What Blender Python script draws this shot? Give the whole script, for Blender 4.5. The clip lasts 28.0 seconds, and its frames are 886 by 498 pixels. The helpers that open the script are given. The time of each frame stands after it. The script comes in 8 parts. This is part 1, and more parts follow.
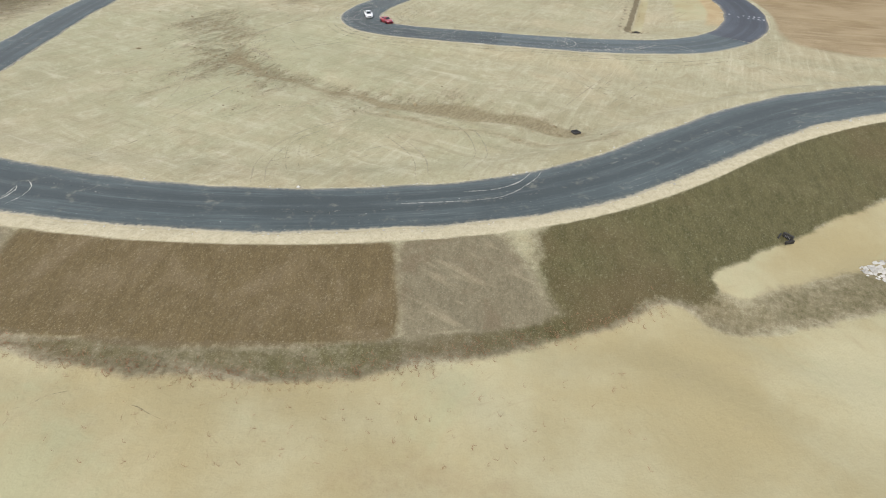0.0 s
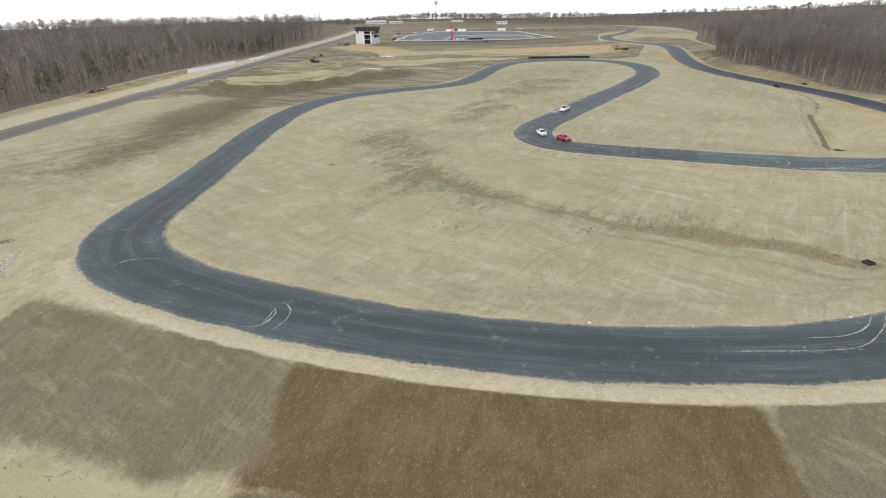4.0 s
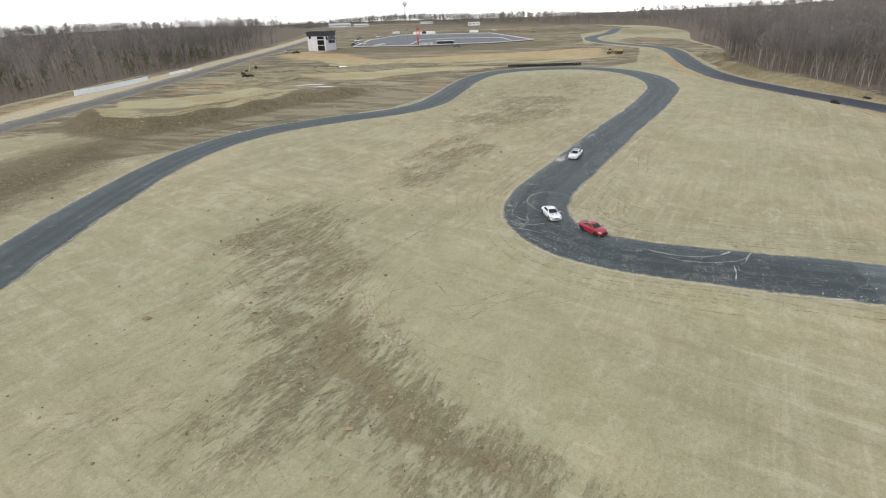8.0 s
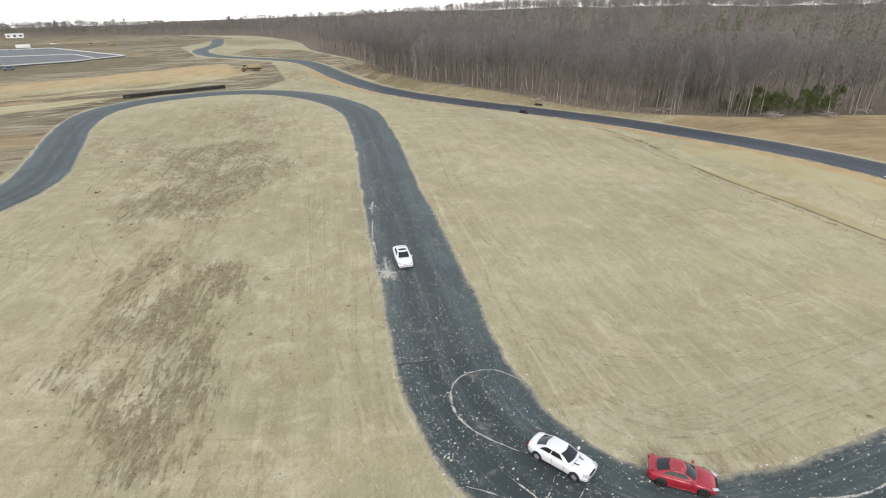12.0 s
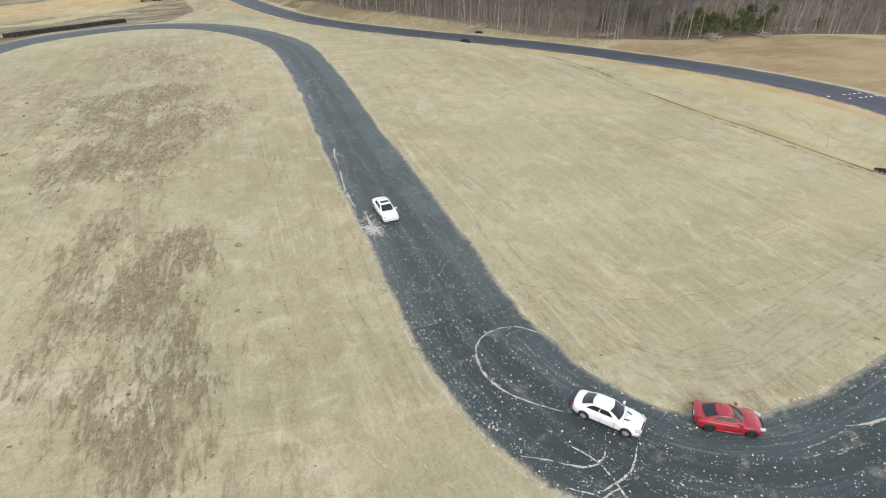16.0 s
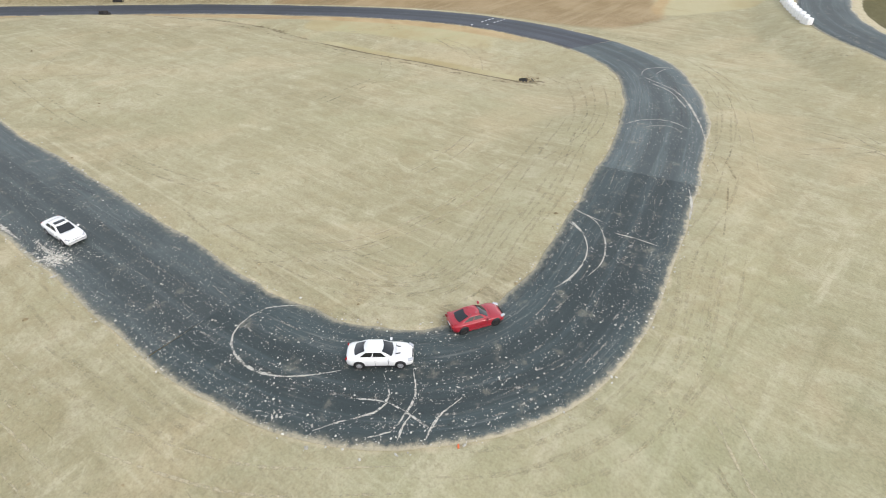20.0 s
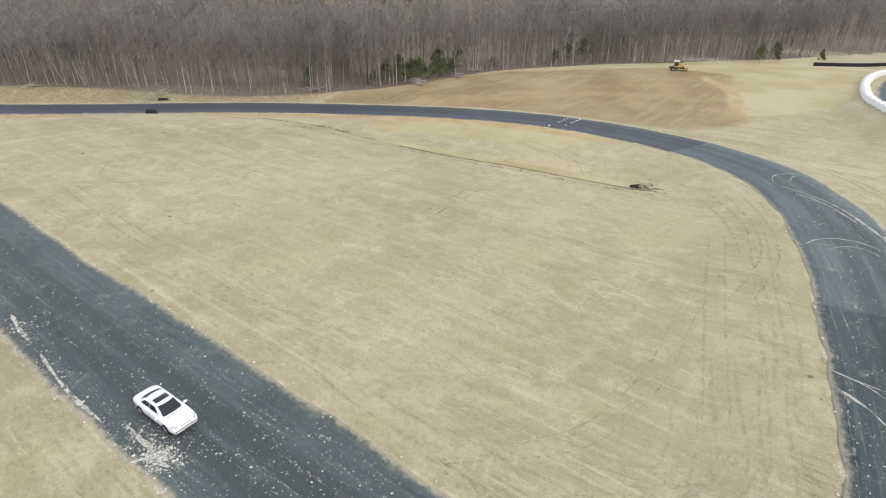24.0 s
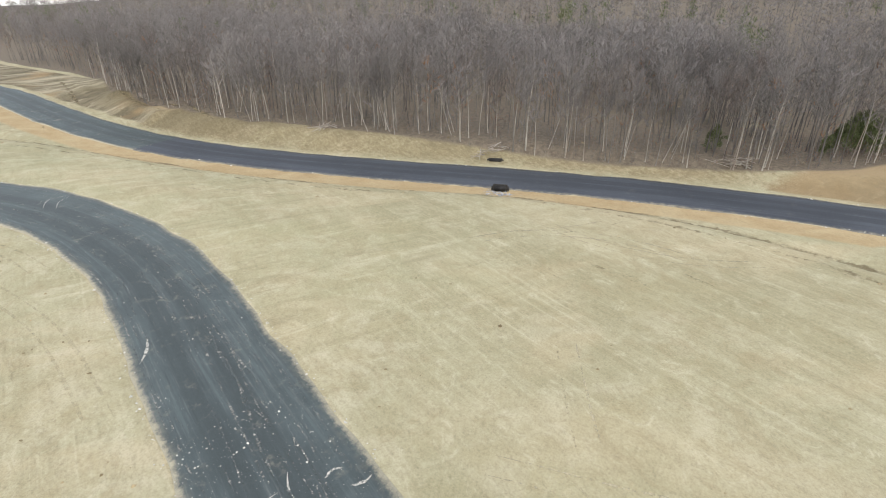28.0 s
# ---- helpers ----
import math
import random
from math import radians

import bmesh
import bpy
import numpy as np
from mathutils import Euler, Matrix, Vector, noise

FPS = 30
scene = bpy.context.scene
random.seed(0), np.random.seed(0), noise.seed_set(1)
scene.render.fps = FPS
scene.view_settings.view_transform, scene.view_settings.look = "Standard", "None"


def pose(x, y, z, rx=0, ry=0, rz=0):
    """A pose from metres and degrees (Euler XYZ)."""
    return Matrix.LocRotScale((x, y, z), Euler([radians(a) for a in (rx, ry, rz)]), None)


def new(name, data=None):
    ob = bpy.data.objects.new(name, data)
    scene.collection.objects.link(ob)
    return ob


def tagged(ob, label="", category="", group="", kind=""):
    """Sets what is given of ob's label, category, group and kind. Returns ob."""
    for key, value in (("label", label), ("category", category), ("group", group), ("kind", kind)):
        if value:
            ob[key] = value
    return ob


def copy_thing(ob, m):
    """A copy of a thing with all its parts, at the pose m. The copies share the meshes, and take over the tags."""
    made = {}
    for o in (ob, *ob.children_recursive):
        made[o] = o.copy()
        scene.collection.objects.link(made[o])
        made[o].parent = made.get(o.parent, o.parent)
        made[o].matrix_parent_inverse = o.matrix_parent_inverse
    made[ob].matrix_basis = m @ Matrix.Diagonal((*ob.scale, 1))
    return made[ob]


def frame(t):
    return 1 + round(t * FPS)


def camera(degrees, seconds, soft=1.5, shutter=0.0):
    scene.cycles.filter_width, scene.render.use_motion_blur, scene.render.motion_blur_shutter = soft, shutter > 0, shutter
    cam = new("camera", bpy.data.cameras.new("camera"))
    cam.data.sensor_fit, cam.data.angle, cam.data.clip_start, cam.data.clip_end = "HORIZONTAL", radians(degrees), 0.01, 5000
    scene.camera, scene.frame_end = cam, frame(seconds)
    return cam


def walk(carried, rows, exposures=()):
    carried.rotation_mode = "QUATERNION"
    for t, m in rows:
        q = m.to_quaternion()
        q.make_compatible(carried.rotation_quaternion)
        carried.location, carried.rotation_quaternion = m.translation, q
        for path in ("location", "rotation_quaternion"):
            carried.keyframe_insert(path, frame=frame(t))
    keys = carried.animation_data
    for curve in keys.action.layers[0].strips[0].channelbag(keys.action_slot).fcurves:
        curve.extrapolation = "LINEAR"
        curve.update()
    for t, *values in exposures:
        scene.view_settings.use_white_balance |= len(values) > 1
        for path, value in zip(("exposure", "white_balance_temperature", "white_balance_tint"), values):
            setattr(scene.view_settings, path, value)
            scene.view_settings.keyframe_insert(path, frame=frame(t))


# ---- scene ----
cam = camera(79.2, 28.0, soft=1.05)
METRES, EYE = 265.0, 33.6
ROWS = [
    (0.0, 0.0, 0.0, 0.0, 0.59, -36.15, -0.81),
    (0.5, -0.0158, -0.0009, -0.0012, 14.57, -36.34, -0.54),
    (1.0, -0.0348, -0.004, -0.0004, 20.38, -31.81, -0.31),
    (1.5, -0.0528, -0.0116, -0.0018, 22.24, -23.65, 0.02),
    (2.0, -0.0676, -0.0166, -0.0027, 22.44, -23.85, 0.3),
    (2.5, -0.0787, -0.0145, -0.0039, 17.62, -24.06, 0.49),
    (3.0, -0.088, -0.0049, -0.0058, 13.75, -24.29, 0.71),
    (3.5, -0.093, 0.0112, -0.0077, 11.89, -24.49, 0.91),
    (4.0, -0.0958, 0.0316, -0.0092, 7.97, -24.66, 0.99),
    (4.5, -0.0958, 0.055, -0.0111, 6.13, -24.77, 1.16),
    (6.5, -0.0959, 0.1721, -0.0128, 5.72, -24.59, 1.81),
    (7.0, -0.0965, 0.2042, -0.0138, 6.01, -24.62, 1.87),
    (7.5, -0.0999, 0.2353, -0.0148, 6.34, -24.58, 1.83),
    (8.0, -0.1072, 0.2648, -0.0149, 5.17, -24.6, 1.71),
    (8.5, -0.1154, 0.2934, -0.0156, 1.46, -24.68, 1.66),
    (9.0, -0.1229, 0.321, -0.0165, -3.07, -24.71, 1.58),
    (9.5, -0.1286, 0.3492, -0.0172, -6.66, -24.8, 1.44),
    (10.0, -0.1327, 0.3789, -0.0176, -7.95, -24.77, 1.42),
    (10.5, -0.1367, 0.4076, -0.0179, -12.33, -24.71, 1.25),
    (11.0, -0.1415, 0.4348, -0.0176, -19.69, -24.7, 1.0),
    (11.5, -0.1492, 0.4594, -0.0167, -28.26, -24.72, 0.73),
    (12.0, -0.1597, 0.4806, -0.0158, -35.37, -24.62, 0.57),
    (12.5, -0.1694, 0.5003, -0.0143, -44.84, -24.5, 0.42),
    (14.5, -0.1688, 0.5092, -0.0134, -44.28, -22.12, 0.67),
    (15.0, -0.1691, 0.509, -0.0144, -44.15, -23.71, 0.63),
    (15.5, -0.1697, 0.5089, -0.0151, -44.01, -27.62, 0.62),
    (16.0, -0.1697, 0.5087, -0.0157, -43.87, -31.69, 0.63),
    (16.5, -0.1691, 0.5087, -0.0165, -43.99, -35.77, 0.56),
    (17.0, -0.1686, 0.5092, -0.0168, -44.11, -36.24, 0.56),
    (17.5, -0.1689, 0.5096, -0.0169, -44.15, -36.08, 0.55),
    (18.0, -0.1688, 0.5097, -0.0169, -46.42, -36.04, 0.57),
    (18.5, -0.1689, 0.5096, -0.017, -52.17, -35.98, 0.55),
    (19.0, -0.1678, 0.5089, -0.0166, -64.31, -35.96, 0.43),
    (19.5, -0.1672, 0.5088, -0.0172, -72.02, -35.87, 0.29),
    (20.0, -0.167, 0.5088, -0.0178, -76.56, -35.85, 0.21),
    (20.5, -0.1671, 0.5089, -0.0185, -77.84, -35.79, 0.21),
    (21.0, -0.167, 0.5089, -0.0186, -78.35, -35.73, 0.2),
    (21.5, -0.1681, 0.5094, -0.0198, -78.58, -27.45, 0.23),
    (23.5, -0.1474, 0.5563, -0.0217, -76.69, -27.1, 0.06),
    (24.0, -0.1313, 0.5826, -0.023, -77.12, -27.02, -0.04),
    (24.5, -0.1138, 0.6114, -0.0237, -77.64, -26.95, -0.16),
    (25.0, -0.0941, 0.6416, -0.0247, -76.52, -26.81, -0.16),
    (25.5, -0.0741, 0.6734, -0.0243, -75.97, -26.63, -0.1),
    (26.0, -0.0542, 0.705, -0.024, -71.54, -26.35, 0.0),
    (26.5, -0.0368, 0.736, -0.0239, -68.48, -26.19, 0.06),
    (27.0, -0.0196, 0.7667, -0.0247, -64.24, -26.07, 0.19),
    (27.5, -0.0037, 0.7972, -0.0254, -61.7, -26.0, 0.39),
    (28.0, 0.0112, 0.8292, -0.0258, -59.5, -25.94, 0.44),
]
walk(cam, [(t, pose(METRES * x, METRES * y, EYE + METRES * z, 90 + pitch, roll, yaw)) for t, x, y, z, yaw, pitch, roll in ROWS],
     exposures=((0, 0.15), (1, 0.11), (2, -0.16), (3, -0.2), (4.2, -0.1), (7, -0.18), (10, -0.1), (12, 0.02), (14.5, -0.06), (15.2, -0.02), (16.2, 0.18), (17, 0.25), (18.5, 0.2), (21, 0.18), (21.8, 0.18), (26, 0.22), (28, 0.32)))

# ---- light: a bright overcast winter sky with a faint wide sun ----
SUN_ELEVATION, SUN_AZIMUTH = 42.0, 215.0
world = bpy.data.worlds.new("overcast_sky")
world.use_nodes = True
scene.world = world
wn, wl = world.node_tree.nodes, world.node_tree.links
wn.clear()
w_out = wn.new("ShaderNodeOutputWorld")
w_sky = wn.new("ShaderNodeTexSky")
w_sky.sky_type, w_sky.sun_disc = "NISHITA", False
w_sky.sun_elevation, w_sky.sun_rotation = radians(SUN_ELEVATION), radians(SUN_AZIMUTH)
w_sky.air_density, w_sky.dust_density, w_sky.ozone_density = 1.0, 3.0, 1.0
w_bg = wn.new("ShaderNodeBackground")
w_bg.inputs[1].default_value = 0.075
w_cloud = wn.new("ShaderNodeBackground")
w_coord = wn.new("ShaderNodeTexCoord")
w_sep = wn.new("ShaderNodeSeparateXYZ")
w_ramp = wn.new("ShaderNodeValToRGB")
w_ramp.color_ramp.elements[0].position, w_ramp.color_ramp.elements[0].color = 0.0, (2.7, 2.68, 2.66, 1)
w_ramp.color_ramp.elements[1].position, w_ramp.color_ramp.elements[1].color = 0.6, (0.80, 0.84, 0.90, 1)
w_haze = w_ramp.color_ramp.elements.new(0.14)
w_haze.color = (1.55, 1.55, 1.56, 1)
wl.new(w_coord.outputs["Generated"], w_sep.inputs[0])
wl.new(w_sep.outputs[2], w_ramp.inputs[0])
wl.new(w_ramp.outputs[0], w_cloud.inputs[0])
w_cloud.inputs[1].default_value = 0.80
w_add = wn.new("ShaderNodeAddShader")
wl.new(w_sky.outputs[0], w_bg.inputs[0])
wl.new(w_bg.outputs[0], w_add.inputs[0])
wl.new(w_cloud.outputs[0], w_add.inputs[1])
wl.new(w_add.outputs[0], w_out.inputs[0])
sun = new("sun", bpy.data.lights.new("sun", "SUN"))
sun.data.energy, sun.data.angle, sun.data.color = 0.9, radians(14), (1.0, 0.96, 0.9)
sun.rotation_euler = (radians(90 - SUN_ELEVATION), 0, radians(180 - SUN_AZIMUTH))


# ---- materials ----
class Graph:
    """Short hand for building one node material."""

    def __init__(self, name, rough=0.9, metal=0.0, spec=0.3):
        self.m = bpy.data.materials.new(name)
        self.m.use_nodes = True
        self.t = self.m.node_tree
        self.b = self.t.nodes["Principled BSDF"]
        self.b.inputs["Roughness"].default_value = rough
        self.b.inputs["Metallic"].default_value = metal
        self.b.inputs["Specular IOR Level"].default_value = spec

    def put(self, socket, value):
        if isinstance(value, bpy.types.NodeSocket):
            self.t.links.new(value, socket)
        elif isinstance(value, (tuple, list)):
            socket.default_value = (*value, 1.0)[:len(socket.default_value)]
        else:
            socket.default_value = value

    def place(self, sx=1.0, sy=1.0, sz=1.0, turn=0.0, local=False):
        c = self.t.nodes.new("ShaderNodeTexCoord") if local else self.t.nodes.new("ShaderNodeNewGeometry")
        mr = self.t.nodes.new("ShaderNodeMapping")
        mr.inputs["Rotation"].default_value = (0, 0, radians(turn))
        mp = self.t.nodes.new("ShaderNodeMapping")
        mp.inputs["Scale"].default_value = (sx, sy, sz)
        self.t.links.new(c.outputs["Object" if local else "Position"], mr.inputs["Vector"])
        self.t.links.new(mr.outputs[0], mp.inputs["Vector"])
        return mp.outputs[0]

    def noise(self, scale, detail=4.0, rough=0.55, where=None, warp=0.0):
        n = self.t.nodes.new("ShaderNodeTexNoise")
        n.inputs["Scale"].default_value, n.inputs["Detail"].default_value = scale, detail
        n.inputs["Roughness"].default_value, n.inputs["Distortion"].default_value = rough, warp
        self.t.links.new(where if where is not None else self.place(), n.inputs["Vector"])
        return n.outputs[0]

    def math(self, op, a, b=0.5, c=None, clamp=False):
        n = self.t.nodes.new("ShaderNodeMath")
        n.operation, n.use_clamp = op, clamp
        self.put(n.inputs[0], a)
        self.put(n.inputs[1], b)
        if c is not None:
            self.put(n.inputs[2], c)
        return n.outputs[0]

    def span(self, v, lo, hi, to_lo=0.0, to_hi=1.0, smooth=True):
        n = self.t.nodes.new("ShaderNodeMapRange")
        n.interpolation_type = "SMOOTHSTEP" if smooth else "LINEAR"
        for i, x in enumerate((v, lo, hi, to_lo, to_hi)):
            self.put(n.inputs[i], x)
        return n.outputs[0]

    def mix(self, f, a, b, blend="MIX"):
        n = self.t.nodes.new("ShaderNodeMix")
        n.data_type, n.blend_type = "RGBA", blend
        self.put(n.inputs[0], f)
        self.put(n.inputs[6], a)
        self.put(n.inputs[7], b)
        return n.outputs[2]

    def attr(self, name):
        n = self.t.nodes.new("ShaderNodeAttribute")
        n.attribute_name = name
        s = self.t.nodes.new("ShaderNodeSeparateColor")
        self.t.links.new(n.outputs["Color"], s.inputs[0])
        return s.outputs[0], s.outputs[1], s.outputs[2], n.outputs["Alpha"]

    def single(self, name):
        n = self.t.nodes.new("ShaderNodeAttribute")
        n.attribute_name = name
        return n.outputs["Fac"]

    def chance(self):
        return self.t.nodes.new("ShaderNodeObjectInfo").outputs["Random"]

    def island(self):
        return self.t.nodes.new("ShaderNodeNewGeometry").outputs["Random Per Island"]

    def bump(self, height, strength=0.5, distance=0.05):
        n = self.t.nodes.new("ShaderNodeBump")
        n.inputs["Strength"].default_value, n.inputs["Distance"].default_value = strength, distance
        self.put(n.inputs["Height"], height)
        self.t.links.new(n.outputs[0], self.b.inputs["Normal"])

    def colour(self, c):
        self.put(self.b.inputs["Base Color"], c)
        return self


def plain(name, c, rough=0.6, metal=0.0, vary=0.15, scale=3.0, spec=0.4, bump=0.0):
    """A simple surface with soft dirt and small variation."""
    g = Graph(name, rough, metal, spec)
    n = g.noise(scale, 5, 0.6, g.place(local=True))
    f = g.span(n, 0.3, 0.7)
    g.colour(g.mix(f, tuple(v * (1 - vary) for v in c), tuple(min(1, v * (1 + vary * 0.6)) for v in c)))
    if bump:
        g.bump(n, bump, 0.02)
    return g.m


def ground_material():
    g = Graph("ground_earth_and_straw", 0.97, 0, 0.15)
    green, sand, clay, mulch = g.attr("zone_a")
    mud, grey, litter, pale = g.attr("zone_b")
    dusk, cut_and_toe_shade, lines, olive = g.attr("zone_c")
    tan, works, earth, wet = g.attr("zone_d")
    big = g.noise(0.028, 5, 0.6)
    mid = g.noise(0.16, 6, 0.65, None, 0.6)
    fine = g.noise(1.1, 6, 0.7)
    grit = g.noise(6.0, 4, 0.7)
    streak = g.noise(0.55, 4, 0.6, g.place(1.0, 0.08, 1.0, 24))
    streak2 = g.noise(0.55, 4, 0.6, g.place(1.0, 0.08, 1.0, -62))

    def edge(mask, wobble=0.7, lo=0.38, hi=0.62):
        n = g.math("ADD", g.math("MULTIPLY", mid, 0.5), g.math("MULTIPLY", fine, 0.5))
        return g.span(g.math("ADD", mask, g.math("MULTIPLY", g.math("SUBTRACT", n, 0.5), wobble)), lo, hi)

    c = g.mix(g.span(big, 0.35, 0.65), (0.322, 0.289, 0.175), (0.41, 0.376, 0.242))
    c = g.mix(g.math("MULTIPLY", g.span(streak, 0.40, 0.72), 0.5), c, (0.47, 0.428, 0.288))
    c = g.mix(g.math("MULTIPLY", g.span(streak2, 0.52, 0.75), 0.2), c, (0.30, 0.265, 0.155))
    c = g.mix(g.math("MULTIPLY", g.span(mid, 0.50, 0.70), 0.32), c, (0.285, 0.25, 0.145))
    straw = g.noise(1.9, 5, 0.7, g.place(1.0, 0.07, 1.0, 24))
    c = g.mix(g.math("MULTIPLY", g.span(straw, 0.52, 0.68), 0.24), c, (0.57, 0.525, 0.37))
    c = g.mix(g.math("MULTIPLY", g.span(straw, 0.47, 0.34), 0.24), c, (0.265, 0.232, 0.138))
    mot = g.noise(0.33, 6, 0.68, None, 0.5)
    mot2 = g.noise(0.075, 5, 0.62, g.place(1.0, 0.5, 1.0, -40), 0.4)
    c = g.mix(g.math("MULTIPLY", g.span(mot, 0.50, 0.66), 0.24), c, (0.31, 0.262, 0.15))
    c = g.mix(g.math("MULTIPLY", g.span(mot, 0.47, 0.36), 0.28), c, (0.53, 0.48, 0.335))
    c = g.mix(g.math("MULTIPLY", g.span(mot2, 0.52, 0.64), 0.5), c, (0.475, 0.395, 0.25))
    c = g.mix(g.math("MULTIPLY", g.span(mot2, 0.46, 0.36), 0.5), c, (0.365, 0.322, 0.19))
    # long drawn lines of the seed drill and broad soft patches
    drill = g.noise(1.5, 4, 0.6, g.place(1.0, 0.018, 1.0, 25), 0.1)
    c = g.mix(g.math("MULTIPLY", g.math("MULTIPLY", g.span(drill, 0.56, 0.70), g.span(mot2, 0.40, 0.56)), 0.40), c, (0.565, 0.51, 0.36))
    c = g.mix(g.math("MULTIPLY", g.math("MULTIPLY", g.span(drill, 0.44, 0.32), g.span(mot2, 0.40, 0.56)), 0.32), c, (0.30, 0.262, 0.158))
    broad = g.noise(0.021, 4, 0.55, g.place(1.0, 0.6, 1.0, 25), 0.8)
    c = g.mix(g.math("MULTIPLY", g.span(broad, 0.53, 0.66), 0.45), c, (0.485, 0.405, 0.262))
    c = g.mix(g.math("MULTIPLY", g.span(broad, 0.47, 0.36), 0.40), c, (0.372, 0.35, 0.212))
    # thin straw and bare soil in soft clouds
    cloud = g.noise(0.24, 4, 0.6, g.place(1.0, 0.65, 1.0, -30), 0.9)
    stir = g.math("ADD", 0.22, g.math("ADD", g.math("MULTIPLY", mud, 0.5), g.math("MULTIPLY", green, 0.45)), clamp=True)
    c = g.mix(g.math("MULTIPLY", g.span(cloud, 0.53, 0.66), g.math("MULTIPLY", stir, 0.75)), c, (0.545, 0.49, 0.35))
    c = g.mix(g.math("MULTIPLY", g.span(cloud, 0.46, 0.34), g.math("MULTIPLY", stir, 0.7)), c, (0.305, 0.282, 0.165))
    # sweeps of the grader over the southern field
    sweep = g.noise(0.5, 6, 0.72, g.place(0.13, 1.0, 1.0, 30), 0.5)
    turned = g.span(green, 0.06, 0.4)
    c = g.mix(g.math("MULTIPLY", g.math("MULTIPLY", g.span(sweep, 0.53, 0.66), turned), 0.5), c, (0.275, 0.243, 0.145))
    c = g.mix(g.math("MULTIPLY", g.math("MULTIPLY", g.span(sweep, 0.46, 0.34), turned), 0.5), c, (0.545, 0.49, 0.345))
    # scuffed and frayed straw, thin over brown soil
    fray = g.noise(0.42, 8, 0.78, g.place(1.0, 0.6, 1.0, 30), 1.1)
    thin = g.noise(0.055, 5, 0.65, None, 0.9)
    bare = g.span(g.math("ADD", g.math("MULTIPLY", fray, 0.75), g.math("MULTIPLY", thin, 0.35)), 0.56, 0.66)
    c = g.mix(g.math("MULTIPLY", bare, 0.42), c, (0.30, 0.248, 0.142))
    c = g.mix(g.math("MULTIPLY", g.span(fray, 0.45, 0.34), 0.42), c, (0.56, 0.505, 0.36))
    # thin sprouting grass
    gr = g.math("MULTIPLY", g.span(g.math("ADD", green, g.math("MULTIPLY", g.math("SUBTRACT", mid, 0.5), 1.0)), 0.2, 0.85), 0.52)
    c = g.mix(gr, c, (0.33, 0.338, 0.2))
    # worked ground: smeared bands of brown, grey, pale and orange soil
    swipe = g.noise(0.085, 6, 0.66, g.place(0.3, 1.0, 1.0, -12), 0.7)
    swipe2 = g.noise(0.17, 6, 0.7, g.place(0.22, 1.0, 1.0, 14), 0.5)
    wk = g.mix(g.span(swipe, 0.42, 0.56), (0.135, 0.112, 0.07), (0.25, 0.215, 0.142))
    wk = g.mix(g.math("MULTIPLY", g.span(swipe2, 0.52, 0.63), 0.75), wk, (0.43, 0.375, 0.26))
    wk = g.mix(g.math("MULTIPLY", g.span(swipe2, 0.47, 0.36), 0.7), wk, (0.12, 0.097, 0.058))
    wk = g.mix(g.math("MULTIPLY", g.span(big, 0.55, 0.66), 0.6), wk, (0.35, 0.23, 0.11))
    c = g.mix(edge(works, 0.9, 0.3, 0.7), c, wk)
    # bare sand
    sandc = g.mix(g.span(g.noise(0.05, 5, 0.6), 0.35, 0.65), (0.375, 0.31, 0.165), (0.45, 0.402, 0.248))
    sandc = g.mix(g.math("MULTIPLY", g.span(g.noise(0.045, 5, 0.65, None, 1.0), 0.52, 0.64), 0.7), sandc, (0.40, 0.38, 0.225))
    sandc = g.mix(g.math("MULTIPLY", g.span(g.noise(0.09, 5, 0.7, g.place(1, 0.6, 1, 40), 0.8), 0.60, 0.70), 0.5), sandc, (0.345, 0.282, 0.165))
    sandc = g.mix(g.math("MULTIPLY", g.span(g.noise(0.3, 5, 0.65, g.place(1, 0.35, 1, 70), 2.0), 0.60, 0.72), 0.35), sandc, (0.36, 0.30, 0.18))
    c = g.mix(edge(sand, 0.6), c, sandc)
    # disturbed dark soil with clods
    crumb = g.noise(1.9, 6, 0.74, g.place(1.0, 0.26, 1.0, 26), 0.25)
    nub = g.noise(3.4, 3, 0.6, g.place(1.0, 0.6, 1.0, 26))
    patch = g.noise(0.30, 6, 0.72, g.place(1.0, 0.33, 1.0, 26), 0.6)
    worn = g.span(mud, 0.06, 0.7)
    rough_soil = g.span(g.math("ADD", g.math("ADD", g.math("MULTIPLY", crumb, 1.35), g.math("MULTIPLY", nub, 0.25)), g.math("ADD", g.math("MULTIPLY", g.math("SUBTRACT", patch, 0.5), 1.15), g.math("MULTIPLY", g.math("SUBTRACT", mud, 0.5), 0.30))), 0.80, 1.12)
    stain = g.span(patch, 0.44, 0.62)
    c = g.mix(g.math("MULTIPLY", g.math("MULTIPLY", stain, worn), 0.5), c, (0.315, 0.258, 0.15))
    c = g.mix(g.math("MULTIPLY", g.math("MULTIPLY", rough_soil, worn), 0.8), c, g.mix(g.span(fine, 0.35, 0.65), (0.155, 0.126, 0.066), (0.262, 0.22, 0.126)))
    c = g.mix(g.math("MULTIPLY", g.math("MULTIPLY", g.span(nub, 0.56, 0.66), g.math("MULTIPLY", stain, worn)), 0.7), c, (0.53, 0.475, 0.34))
    # brown earth slopes
    c = g.mix(edge(earth, 0.9, 0.3, 0.7), c, g.mix(g.span(swipe2, 0.42, 0.58), (0.18, 0.152, 0.095), (0.30, 0.26, 0.172)))
    # packed tan earth of the clearing
    tanc = g.mix(g.span(g.noise(0.06, 5, 0.6), 0.36, 0.64), (0.255, 0.184, 0.097), (0.35, 0.264, 0.152))
